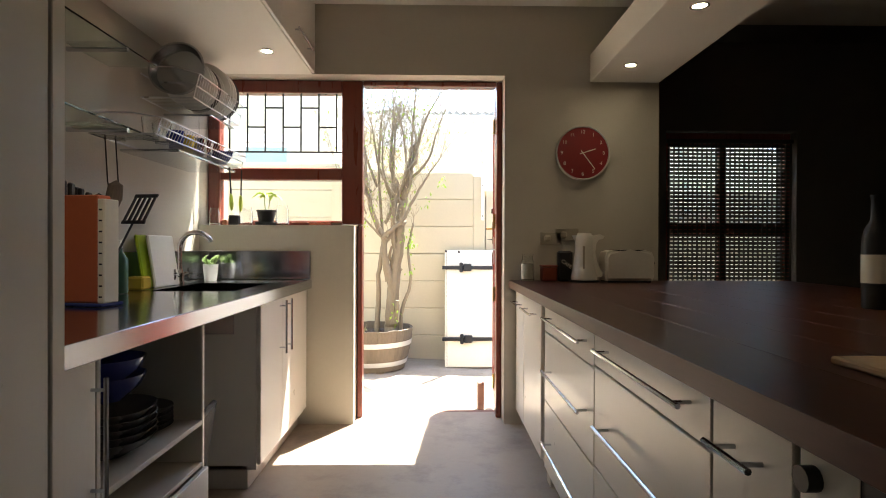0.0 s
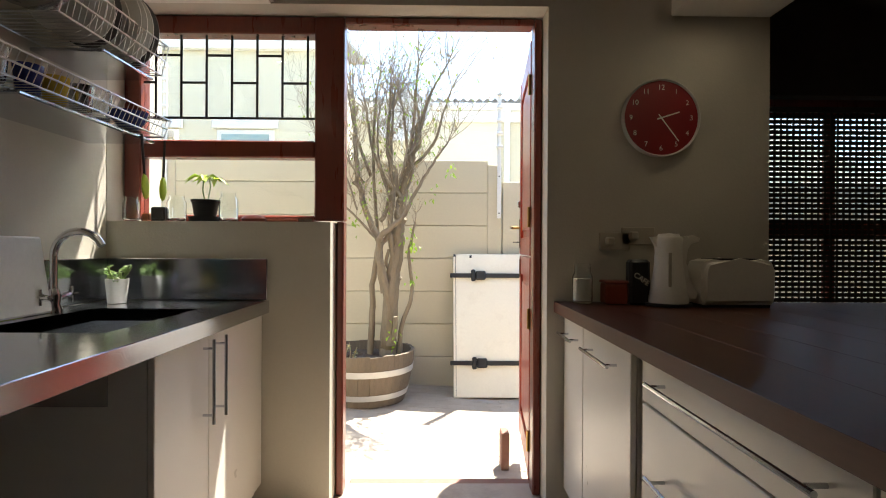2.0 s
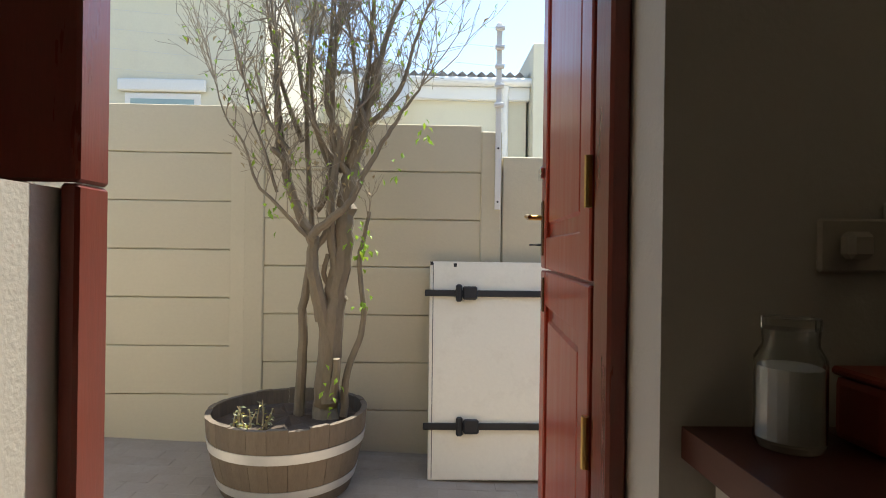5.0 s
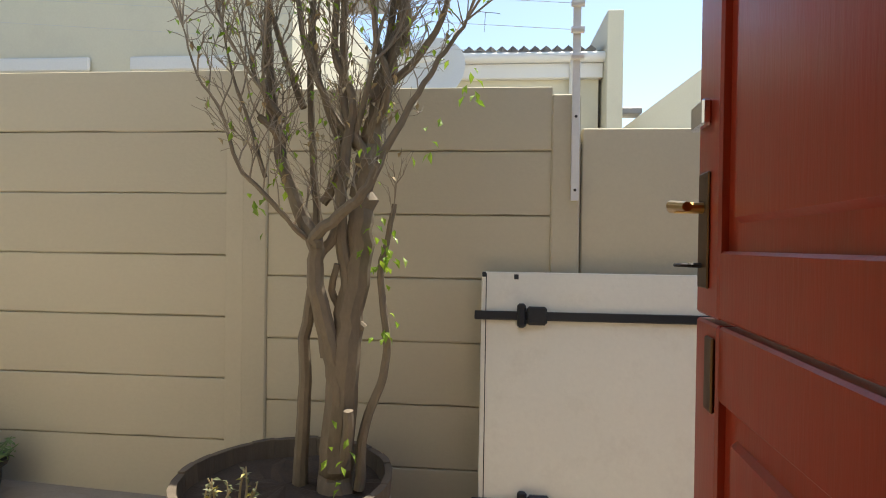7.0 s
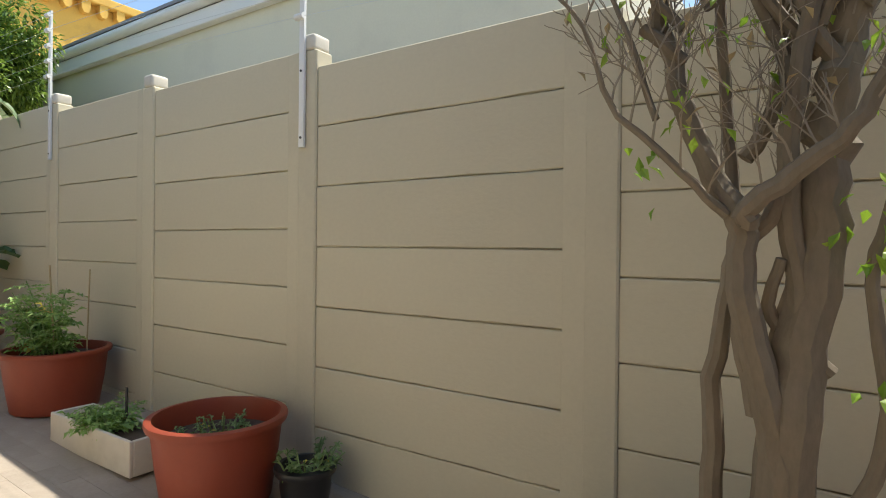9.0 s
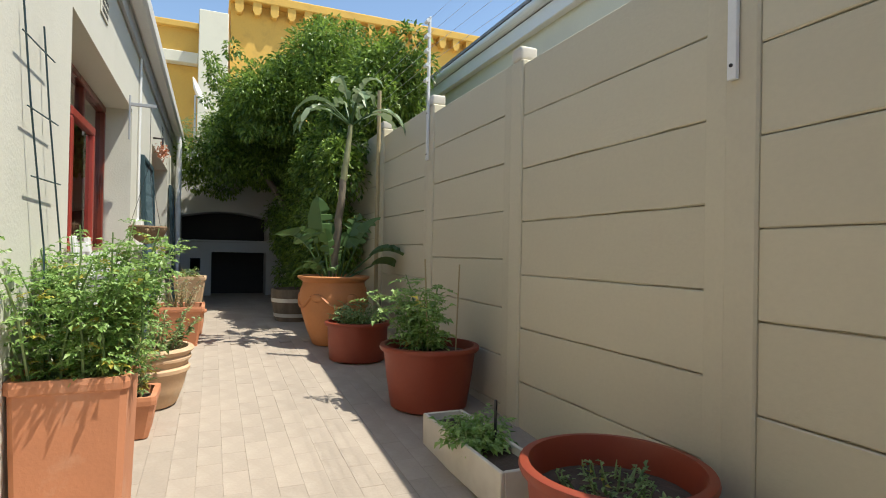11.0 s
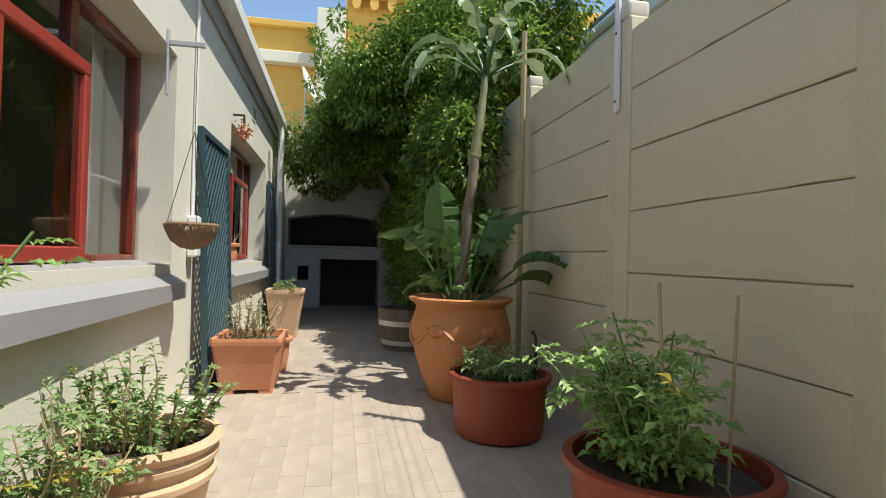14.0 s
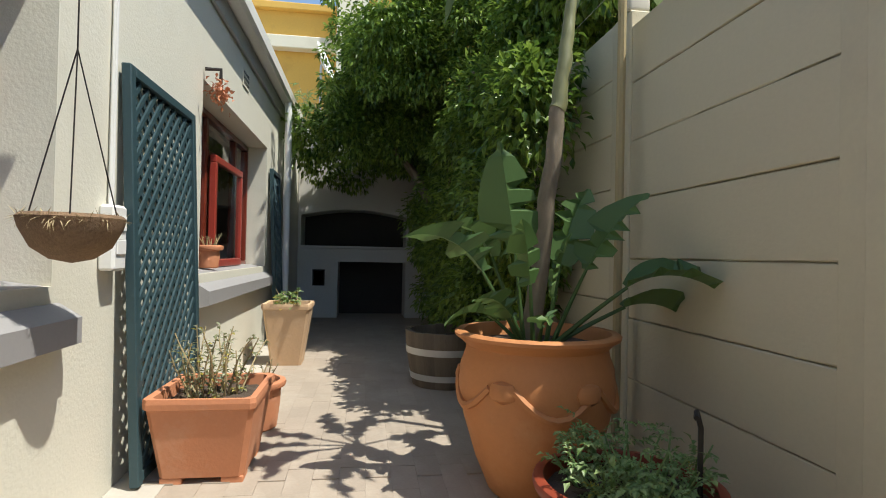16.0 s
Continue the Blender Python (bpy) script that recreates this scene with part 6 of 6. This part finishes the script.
p = round_pot("plant_pot", -5.0, 4.21, ground_z(-5.0), 0.245, 0.36, M_TERRAPALE, "pale ringed terracotta pot with a low shrub", soil=0.04, thick=0.025,
              belly=[(0, 0), (0.15, 0), (0.17, 0.02), (0.205, 0.12), (0.222, 0.20), (0.238, 0.215), (0.24, 0.235), (0.224, 0.25), (0.228, 0.27), (0.244, 0.285), (0.246, 0.30), (0.236, 0.315), (0.25, 0.33), (0.262, 0.345), (0.252, 0.36)])
bushy(p, 0.26, 0.34, 0.32, 36, 30, 0.042, M_LEAF_HERB, M_DRYSTALK, 0.7, 0.04, feather=False)
p = square_pot("planter", -6.85, 4.29, ground_z(-6.6), 0.50, 0.44, 0.365, M_TERRA, "square tapered terracotta planter with dry stalks", taper=0.76)
bushy(p, 0.2, 0.36, 0.31, 20, 26, 0.032, M_LEAF_GREY, M_DRYSTALK, 0.3, 0.15, feather=False)
p = round_pot("plant_pot", -7.38, 4.36, ground_z(-7.4), 0.15, 0.26, M_TERRA, "small round terracotta pot with dry weeds", soil=0.03)
bushy(p, 0.1, 0.18, 0.22, 8, 6, 0.025, M_LEAF_GREY, M_DRYSTALK, 0.4, feather=False)
p = square_pot("planter", -9.15, 4.30, ground_z(-9), 0.40, 0.40, 0.52, M_TERRAPALE, "tall pale terracotta planter with a succulent", taper=0.62, feet=False)
bushy(p, 0.2, 0.22, 0.46, 10, 12, 0.07, M_LEAF_HERB, M_DRYSTALK, 1.0, 0.05, feather=False)

# ---------------------------------------------------------------- windows of the house
def casement(n, win, sash_x0, sash_x1, label):
    x0, x1, z0, z1 = win
    t = thing("window_%d" % n, (x0 + x1) / 2, 3.75, z0, label, "window", kind="structure")
    ya, yb_ = 3.70, 3.77

    def b(nm, a, c, d, e, mat=M_MERANTI, y0=ya, y1=yb_, par=t, bev=0.006):
        return part(nm, box(B(), a, c, y0, y1, d, e, bev), mat, par, world=True)
    f = 0.05
    b("window_frame", x0 + 0.003, x1 - 0.003, z1 - f, z1 - 0.003)
    b("window_frame", x0 + 0.003, x1 - 0.003, z0 + 0.003, z0 + f)
    b("window_frame", x0 + 0.003, x0 + f, z0 + f + 0.002, z1 - f - 0.002)
    b("window_frame", x1 - f, x1 - 0.003, z0 + f + 0.002, z1 - f - 0.002)
    zt = z0 + (z1 - z0) * 0.72
    b("transom", sash_x0 + 0.03, sash_x1 - 0.03, zt, zt + 0.05, y0=ya + 0.004, y1=yb_ - 0.004)
    for x in (sash_x0, sash_x1):
        b("mullion", x - 0.03, x + 0.03, z0 + f, z1 - f, y0=ya + 0.006, y1=yb_ - 0.006)
    # The sash catches sun through its brighter red colour.
    s = b("sash", sash_x0, sash_x1, zt - 0.045, zt + 0.01, M_SASHLIT, 3.78, 3.83)
    b("sash_rail", sash_x0, sash_x1, z0 + 0.02, z0 + 0.08, M_SASHLIT, 3.78, 3.83, s)
    b("sash_stile", sash_x0, sash_x0 + 0.05, z0 + 0.082, zt - 0.047, M_SASHLIT, 3.78, 3.83, s)
    b("sash_stile", sash_x1 - 0.05, sash_x1, z0 + 0.082, zt - 0.047, M_SASHLIT, 3.78, 3.83, s)
    b("pane", sash_x0 + 0.05, sash_x1 - 0.05, z0 + 0.08, zt - 0.045, M_GLASS, 3.803, 3.808, s, 0)
    for a, c, d, e in ((x0 + f, sash_x0 - 0.03, z0 + f, z1 - f), (sash_x1 + 0.03, x1 - f, z0 + f, z1 - f), (sash_x0 + 0.03, sash_x1 - 0.03, zt + 0.05, z1 - f)):
        o = b("pane", a, c, d, e, M_GLASS, 3.733, 3.738, t, 0)
    for x in (sash_x0 - 0.32, sash_x0 - 0.16):
        b("glazing_bar", x - 0.008, x + 0.008, z0 + f, z1 - f, M_WHITE, 3.69, 3.70)
    b("glazing_bar", x0 + f, sash_x0 - 0.03, z0 + 0.42, z0 + 0.436, M_WHITE, 3.688, 3.698)
    # the sloping sill laps over the wall
    bm = prism(B(), [(HY + 0.003, z0 - 0.055), (HY + 0.075, z0 - 0.10), (HY + 0.075, z0 - 0.185), (HY + 0.003, z0 - 0.205)], "x", x0 - 0.04, x1 + 0.04)
    prism(bm, [(3.775, z0 + 0.001), (3.775, z0 + 0.02), (HY - 0.02, z0 + 0.001)], "x", x0 + 0.004, x1 - 0.004)
    part("window_sill", bm, M_GREY, t, "grey painted sloping sill", world=True)
    return t


casement(2, W1, -5.45, -4.80, "red framed window with an open casement and grey sill")
casement(3, W2, -9.45, -8.55, "small red framed window behind a trellis shutter")


def curtain(x0, x1, z0, z1, y):
    bm = B()
    n = 24
    a = [bm.verts.new((x0 + (x1 - x0) * k / n, y + 0.015 * math.sin(k * 1.9), z0)) for k in range(n + 1)]
    b = [bm.verts.new((x0 + (x1 - x0) * k / n, y + 0.012 * math.sin(k * 1.9 + 0.3), z1)) for k in range(n + 1)]
    for k in range(n):
        bm.faces.new((a[k], a[k + 1], b[k + 1], b[k]))
    bmesh.ops.solidify(bm, geom=list(bm.faces), thickness=0.003)
    return solid("curtain", bm, M_PAPER, "pale hanging curtain behind the window", "curtain")


curtain(-6.12, -5.80, 0.9, 2.12, 3.60)

# trellis shutters
def trellis(x0, x1, z0, z1, label):
    t = thing("trellis", (x0 + x1) / 2, HY + 0.04, z0, label, "trellis", group="trellis shutters")
    y0, y1 = HY + 0.012, HY + 0.05

    def lean(bm):
        """Its foot stands off the wall."""
        for v in bm.verts:
            v.co.y += (z1 - v.co.z) * 0.042
        return bm
    for a, c, d, e in ((x0, x0 + 0.045, z0, z1), (x1 - 0.045, x1, z0, z1), (x0 + 0.047, x1 - 0.047, z1 - 0.045, z1), (x0 + 0.047, x1 - 0.047, z0 + 0.01, z0 + 0.055)):
        part("frame_bar", lean(box(B(), a, c, y0, y1, d, e, 0.004)), M_TEAL, t, world=True)
    n = 0
    w, hgt = x1 - x0 - 0.09, z1 - z0 - 0.10
    for sg in (1, -1):
        k = -hgt
        while k < w:
            # strip from (k, 0) rising at 45 degrees, cut to the frame
            s0, s1 = max(0, -k), min(hgt, w - k)
            if s1 - s0 > 0.03:
                xa, xb = k + s0, k + s1
                if sg < 0:
                    xa, xb = w - xa, w - xb
                bm = B()
                p0, p1 = Vector((x0 + 0.045 + xa, 0, z0 + 0.05 + s0)), Vector((x0 + 0.045 + xb, 0, z0 + 0.05 + s1))
                d = (p1 - p0).normalized()
                nn = Vector((-d.z, 0, d.x)) * 0.011
                ya = y0 + (0.006 if sg > 0 else 0.017)
                prism(bm, [((p0 + nn).x, (p0 + nn).z), ((p1 + nn).x, (p1 + nn).z), ((p1 - nn).x, (p1 - nn).z), ((p0 - nn).x, (p0 - nn).z)], "y", ya, ya + 0.009)
                lean(bm)
                part("lath", bm, M_TEAL, t, world=True)
            k += 0.085
    return t


trellis(-7.45, -6.61, ground_z(-6.8) + 0.005, 1.845, "dark teal wooden trellis shutter against the house wall")
trellis(-10.50, -10.02, ground_z(-9) + 0.005, 1.95, "narrow dark teal trellis shutter against the house wall")

# hanging basket
t = thing("hanging_basket", -6.0, 4.10, 1.06, "coconut fibre hanging basket on thin chains", "hanging basket")
part("bowl", lathe(B(), [(0, 0.0), (0.055, 0.012), (0.10, 0.045), (0.128, 0.10), (0.136, 0.13), (0.125, 0.14), (0.11, 0.12), (0, 0.10)], 30), M_COIR, t, smooth=True)
lv = Leaves()
for k in range(260):
    a = RN.uniform(0, 6.283)
    lv.add(Vector((0.125 * math.cos(a), 0.125 * math.sin(a), 0.125)), Vector((math.cos(a), math.sin(a), 0)) * RN.uniform(-1, 0.8) + rvec(0.5), RN.uniform(0.02, 0.05), 0.003)
lv.make("fibres", M_DRYSTALK, t)
bm = B()
for a in (0.4, 2.5, 4.6):
    tube(bm, [(0.13 * math.cos(a), 0.13 * math.sin(a), 0.13), (0, 0, 0.62)], 0.0022, 4)
tube(bm, [(0, 0, 0.62), (0, 0, 1.06)], 0.0025, 4)
part("chains", bm, M_IRON, t)
bm = box(B(), -6.015, -5.985, HY + 0.001, HY + 0.012, 1.86, 2.2, 0.002)
box(bm, -6.012, -5.988, HY + 0.012, HY + 0.19, 2.12, 2.145, 0.002)
solid("wall_bracket", bm, M_FASCIA, "grey iron bracket holding the hanging basket", "bracket")
bx_ = thing("meter_box", -6.53, HY, 1.02, "white electrical box on the house wall", "electrical box")
part("case", box(B(), -6.59, -6.48, HY + 0.001, HY + 0.06, 1.02, 1.27, 0.01), M_WHITE, bx_, world=True)
for z in (1.08, 1.17):
    part("cover", box(B(), -6.575, -6.495, HY + 0.06, HY + 0.066, z, z + 0.06, 0.004), M_WHITE, bx_, world=True)
solid("conduit", tube(B(), [(-6.55, HY + 0.015, 1.27), (-6.55, HY + 0.015, 2.66)], 0.011, 6), M_WHITE, "thin white conduit on the house wall", "pipe")
# air bricks
for x, z in ((-4.9, 2.36), (-8.89, 2.42)):
    t = thing("air_brick", x, HY, z, "small slotted air brick in the house wall", "vent", group="air bricks")
    part("plate", box(B(), x - 0.11, x + 0.11, HY + 0.001, HY + 0.008, z, z + 0.14, 0.002), M_HOUSE, t, world=True)
    for i in range(4):
        for j in range(3):
            part("slot", box(B(), x - 0.09 + i * 0.048, x - 0.058 + i * 0.048, HY + 0.008, HY + 0.010, z + 0.02 + j * 0.04, z + 0.042 + j * 0.04), M_BLACK, t, world=True)
# ornament by the second window, pot on its sill
t = thing("dried_posy", -7.75, HY + 0.06, 2.0, "hanging bunch of dried red-brown flowers", "dried flowers")
part("holder", tube(B(), [(0, -0.05, 0.2), (0, 0.04, 0.2), (0, 0.04, 0.12)], 0.012, 6), M_IRON, t)
lv = Leaves()
for k in range(160):
    lv.add(Vector((RN.gauss(0, 0.04), 0.04 + RN.gauss(0, 0.03), 0.06 + RN.gauss(0, 0.035))), rvec(), 0.035, 0.02)
lv.make("petals", M_TERRA, t)
p = round_pot("plant_pot", -8.30, 3.86, W2[2] + 0.022, 0.08, 0.16, M_TERRA, "small terracotta pot on the window sill", soil=0.03)
bushy(p, 0.06, 0.16, 0.13, 8, 7, 0.022, M_LEAF_GREY, M_DRYSTALK, 0.4, feather=False)
# small white ladder leaning on the wall among the pots
t = thing("wooden_ladder", -4.18, 4.02, ground_z(-4.2), "small white wooden ladder leaning on the house wall", "ladder")
lm = pose(-4.27, 4.11, ground_z(-4.2), 7.0, 0, 0)
for sx in (-0.15, 0.15):
    bm = box(B(), sx - 0.022, sx + 0.022, -0.012, 0.012, 0, 1.06, 0.004)
    bm.transform(lm)
    part("stile", bm, M_WHITE, t, world=True)
for z in (0.3, 0.6, 0.85, 1.01):
    bm = box(B(), -0.127, 0.127, -0.009, 0.009, z - 0.025, z + 0.025, 0.003)
    bm.transform(lm)
    part("rung", bm, M_WHITE, t, world=True)

# ---------------------------------------------------------------- fence rods with insulators and wires
for x, z in ((0.60, 2.02), (-2.565, 2.255), (-5.53, 2.42)):
    t = thing("fence_rod", x, PY - 0.02, z - 0.6, "white electric fence rod with insulators", "fence rod", group="fence rods")
    part("angle_bar", box(B(), x - 0.018, x + 0.018, PY - 0.022, PY - 0.004, z - 0.60, z + 0.62, 0.002), M_WHITE, t, world=True)
    for k in range(5):
        part("insulator", tube(B(), [(x - 0.03, PY - 0.035, z + 0.08 + k * 0.125), (x + 0.03, PY - 0.035, z + 0.08 + k * 0.125)], 0.017, 8), M_WHITE, t, world=True)
    for dz in (-0.55, -0.2):
        part("screw", tube(B(), [(x, PY - 0.026, z + dz), (x, PY - 0.021, z + dz)], 0.007, 8), M_IRON, t, world=True)
for k in range(5):
    bm = tube(B(), [(0.60, PY - 0.035, 2.10 + k * 0.125), (-2.565, PY - 0.035, 2.335 + k * 0.125), (-5.53, PY - 0.035, 2.50 + k * 0.125), (-12.5, PY - 0.035, 2.6 + k * 0.125)], 0.0012, 4)
    solid("fence_wire", bm, M_HOOP, "thin bare electric fence wire", "wire", group="fence wires")
# satellite dishes
def dish(x, y, z, r, aim, label, foot=None):
    t = thing("satellite_dish", x, y, z - r * 1.2, label, "satellite dish")
    bm = lathe(B(), [(0, -0.10 * r), (r * 0.5, -0.05 * r), (r, 0.10 * r), (r * 1.02, 0.10 * r), (r * 0.5, -0.09 * r), (0, -0.14 * r)], 30)
    bm.transform(look((x, y, z), aim) @ pose(0, 0, 0, 180, 0, 0))
    part("reflector", bm, M_WHITE, t, world=True, smooth=True)
    if foot is None:
        part("arm", tube(B(), [(x, y + 0.29, z - r * 1.2), (x, y + 0.02, z - r * 1.2), (x, y, z)], 0.02, 6), M_HOOP, t, world=True)
    else:
        part("mast", tube(B(), [(x, y - 0.05, foot), (x, y - 0.05, z - 0.05), (x, y, z)], 0.02, 8), M_HOOP, t, world=True)


dish(-0.62, 10.72, 3.45, 0.50, (-3.0, 0.0, 7.0), "grey satellite dish on the neighbour's wall")
dish(-13.1, 4.24, 4.12, 0.32, (-11.2, 13.0, 7.5), "white satellite dish on a mast above the barbecue", 2.9)

# ---------------------------------------------------------------- the big creeper tree over the barbecue
t = thing("creeper_tree", -10.6, 5.95, ground_z(-10), "dense leafy green tree over the barbecue", "tree")
bm = B()
inv = chain(t).inverted()
for pts in ([(-10.6, 5.95, 0.1), (-10.7, 5.9, 1.2), (-10.9, 5.8, 2.2), (-11.2, 5.5, 3.2)], [(-10.5, 6.0, 0.1), (-10.3, 5.9, 1.4), (-10.0, 5.95, 2.6), (-9.8, 6.1, 3.6)],
            [(-10.65, 5.9, 1.4), (-11.2, 5.4, 2.3), (-11.6, 4.9, 2.9)], [(-10.3, 5.9, 1.6), (-9.6, 5.8, 2.3), (-9.2, 5.9, 2.8)]):
    tree_curve(bm, pts, 0.07, 0.03)
part("trunk", bm, M_BARK, t, world=True, smooth=True)
lv = Leaves()
clumps = []
for k in range(190):
    while True:
        c = Vector((RN.uniform(-1, 1), RN.uniform(-1, 1), RN.uniform(-1, 1)))
        if 0.45 < c.length < 1:
            break
    bump_ = 0.28 * math.sin(3.1 * c.y + 0.6) + 0.18 * math.sin(5.3 * c.x + 2.0 * c.y)
    clumps.append((Vector((-11.0 + 1.7 * c.x + 0.6 * c.z, 6.2 + 1.65 * c.y, 3.35 + 1.0 * c.z + bump_ * (c.z > 0))), RN.uniform(0.16, 0.46)))
for k in range(46):
    a = RN.uniform(0, 6.283)
    clumps.append((Vector((-10.9 + 1.8 * math.cos(a), 6.2 + 1.75 * math.sin(a), RN.uniform(2.6, 4.2))), RN.uniform(0.09, 0.2)))
for k in range(120):
    z = RN.uniform(0.45, 3.2)
    clumps.append((Vector((RN.uniform(-11.0, -7.35), RN.uniform(5.78, 6.1) + max(0, z - 2.3) * 0.45, z)), RN.uniform(0.18, 0.34)))
for k in range(46):
    clumps.append((Vector((RN.uniform(-12.2, -9.2), RN.uniform(5.75, 6.12), RN.uniform(0.5, 2.6))), RN.uniform(0.22, 0.4)))
for k in range(22):
    clumps.append((Vector((RN.uniform(-12.4, -10.6), RN.uniform(4.1, 5.6), RN.uniform(2.3, 2.9))), RN.uniform(0.16, 0.35)))
for k in range(46):
    clumps.append((Vector((RN.uniform(-9.9, -7.4), RN.uniform(6.3, 6.95), RN.uniform(2.85, 3.65))), RN.uniform(0.2, 0.36)))
for c, r in clumps:
    for k in range(int(720 * r * r / 0.16) + 25):
        d = rvec().normalized()
        q = c + d * r * RN.uniform(0.55, 1.05)
        if q.y > 6.2 and q.z < 2.5:
            continue
        lv.add(inv @ q, d + Vector((0, 0, -0.5)) + rvec(0.5), RN.uniform(0.055, 0.10), 0.038)
lv.make("crown", M_LEAF_DARK, t, "dense glossy green leaves")
t = thing("fern_shrub", -12.85, 4.2, 2.9, "feathery grey-green shrub growing above the barbecue", "shrub")
bushy(t, 0.4, 0.8, 0.0, 30, 16, 0.05, M_LEAF_HERB, M_DRYSTALK, 0.5)

# leaves of the two small kitchen plants
bushy(SUCC, 0.03, 0.09, 0.09, 8, 9, 0.03, M_LEAF_HERB, M_LEAF_HERB, 0.7, feather=False)
st = tube(B(), [(0.0, 0, 0.08), (-0.012, 0, 0.14), (-0.008, 0, 0.20)], 0.003, 6)
tube(st, [(0.008, 0, 0.08), (0.022, 0, 0.15), (0.02, 0, 0.19)], 0.0025, 6)
part("stem", st, M_LEAF_HERB, SEED)
lv = Leaves()
for bx0, bz in ((-0.008, 0.20), (0.02, 0.19)):
    for k in range(6):
        a = k * 1.047 + bx0 * 30
        lv.add(Vector((bx0, 0, bz)), Vector((math.cos(a), math.sin(a) * 0.7, 0.05)), RN.uniform(0.075, 0.11), 0.034, droop=0.35)
lv.make("leaves", M_LEAF_LIME, SEED)
# ---------------------------------------------------------------- paving, brick by brick
PL, PW = 0.222, 0.111
pv = thing("paving", -3.5, 5.0, -0.05, "sun-bleached clay brick paving of the courtyard", "paving", kind="structure")
bm = B()
box(bm, -PL / 2 + 0.0003, PL / 2 - 0.0003, -PW / 2 + 0.0003, PW / 2 - 0.0003, -0.03, 0.0, 0.0007)
PAVER = as_mesh("paver", bm, M_PAVER)
slope = math.degrees(math.atan(0.0487))
pinv = chain(pv).inverted()
rp = random.Random(3)
rest_v, rest_f = [], []
cube = [(v.co.copy()) for v in PAVER.vertices]
polys = [tuple(p.vertices) for p in PAVER.polygons]
count = 0
rows_n = int((6.235 - 3.96) / PW)
for j in range(rows_n):
    y = 3.96 + PW * (j + 0.5)
    i0 = int((-12.4) / PL)
    for i in range(i0, int(2.4 / PL)):
        x = (i + (0.5 if j % 2 else 0.0)) * PL
        if x > -1.7 and y < 3.98:
            continue
        tilt = slope if -6.75 < x < 0.45 else 0.0
        m = pose(x, y, ground_z(x) + rp.uniform(-0.0006, 0.0006), rp.uniform(-0.06, 0.06), tilt + rp.uniform(-0.06, 0.06), rp.uniform(-0.2, 0.2))
        if -6.9 < x < -3.6 and 4.45 < y < 5.75 and count < 300:
            o = new("paver", PAVER)
            o.parent = pv
            o.matrix_basis = pinv @ m
            count += 1
        else:
            k = len(rest_v)
            mm = pinv @ m
            rest_v += [tuple(mm @ c) for c in cube]
            rest_f += [tuple(q + k for q in p) for p in polys]
me = bpy.data.meshes.new("pavers_rest")
me.from_pydata(rest_v, [], rest_f)
me.materials.append(M_PAVER)
o = new("pavers_rest", me)
o.parent = pv
tagged(o, "clay pavers", kind="stuff")
# pale concrete apron along the house, and paving between the kitchen wall and the first row
solid("apron", prism(B(), [(-13.0, ground_z(-7) + 0.004), (-6.8, ground_z(-6.8) + 0.004), (-2.0, ground_z(-2.0) + 0.004), (-2.0, -0.4), (-13.0, -0.4)], "y", HY + 0.003, HY + 0.20), M_CONC, "pale cement apron along the house wall", "apron", "structure")
solid("apron_door", prism(B(), [(-1.9, ground_z(-1.9)), (0.5, ground_z(0.5)), (2.4, ground_z(0.5)), (2.4, -0.4), (-1.9, -0.4)], "y", WO + 0.11, 3.958), M_CONC, "pale cement strip before the kitchen door", "apron", "structure")
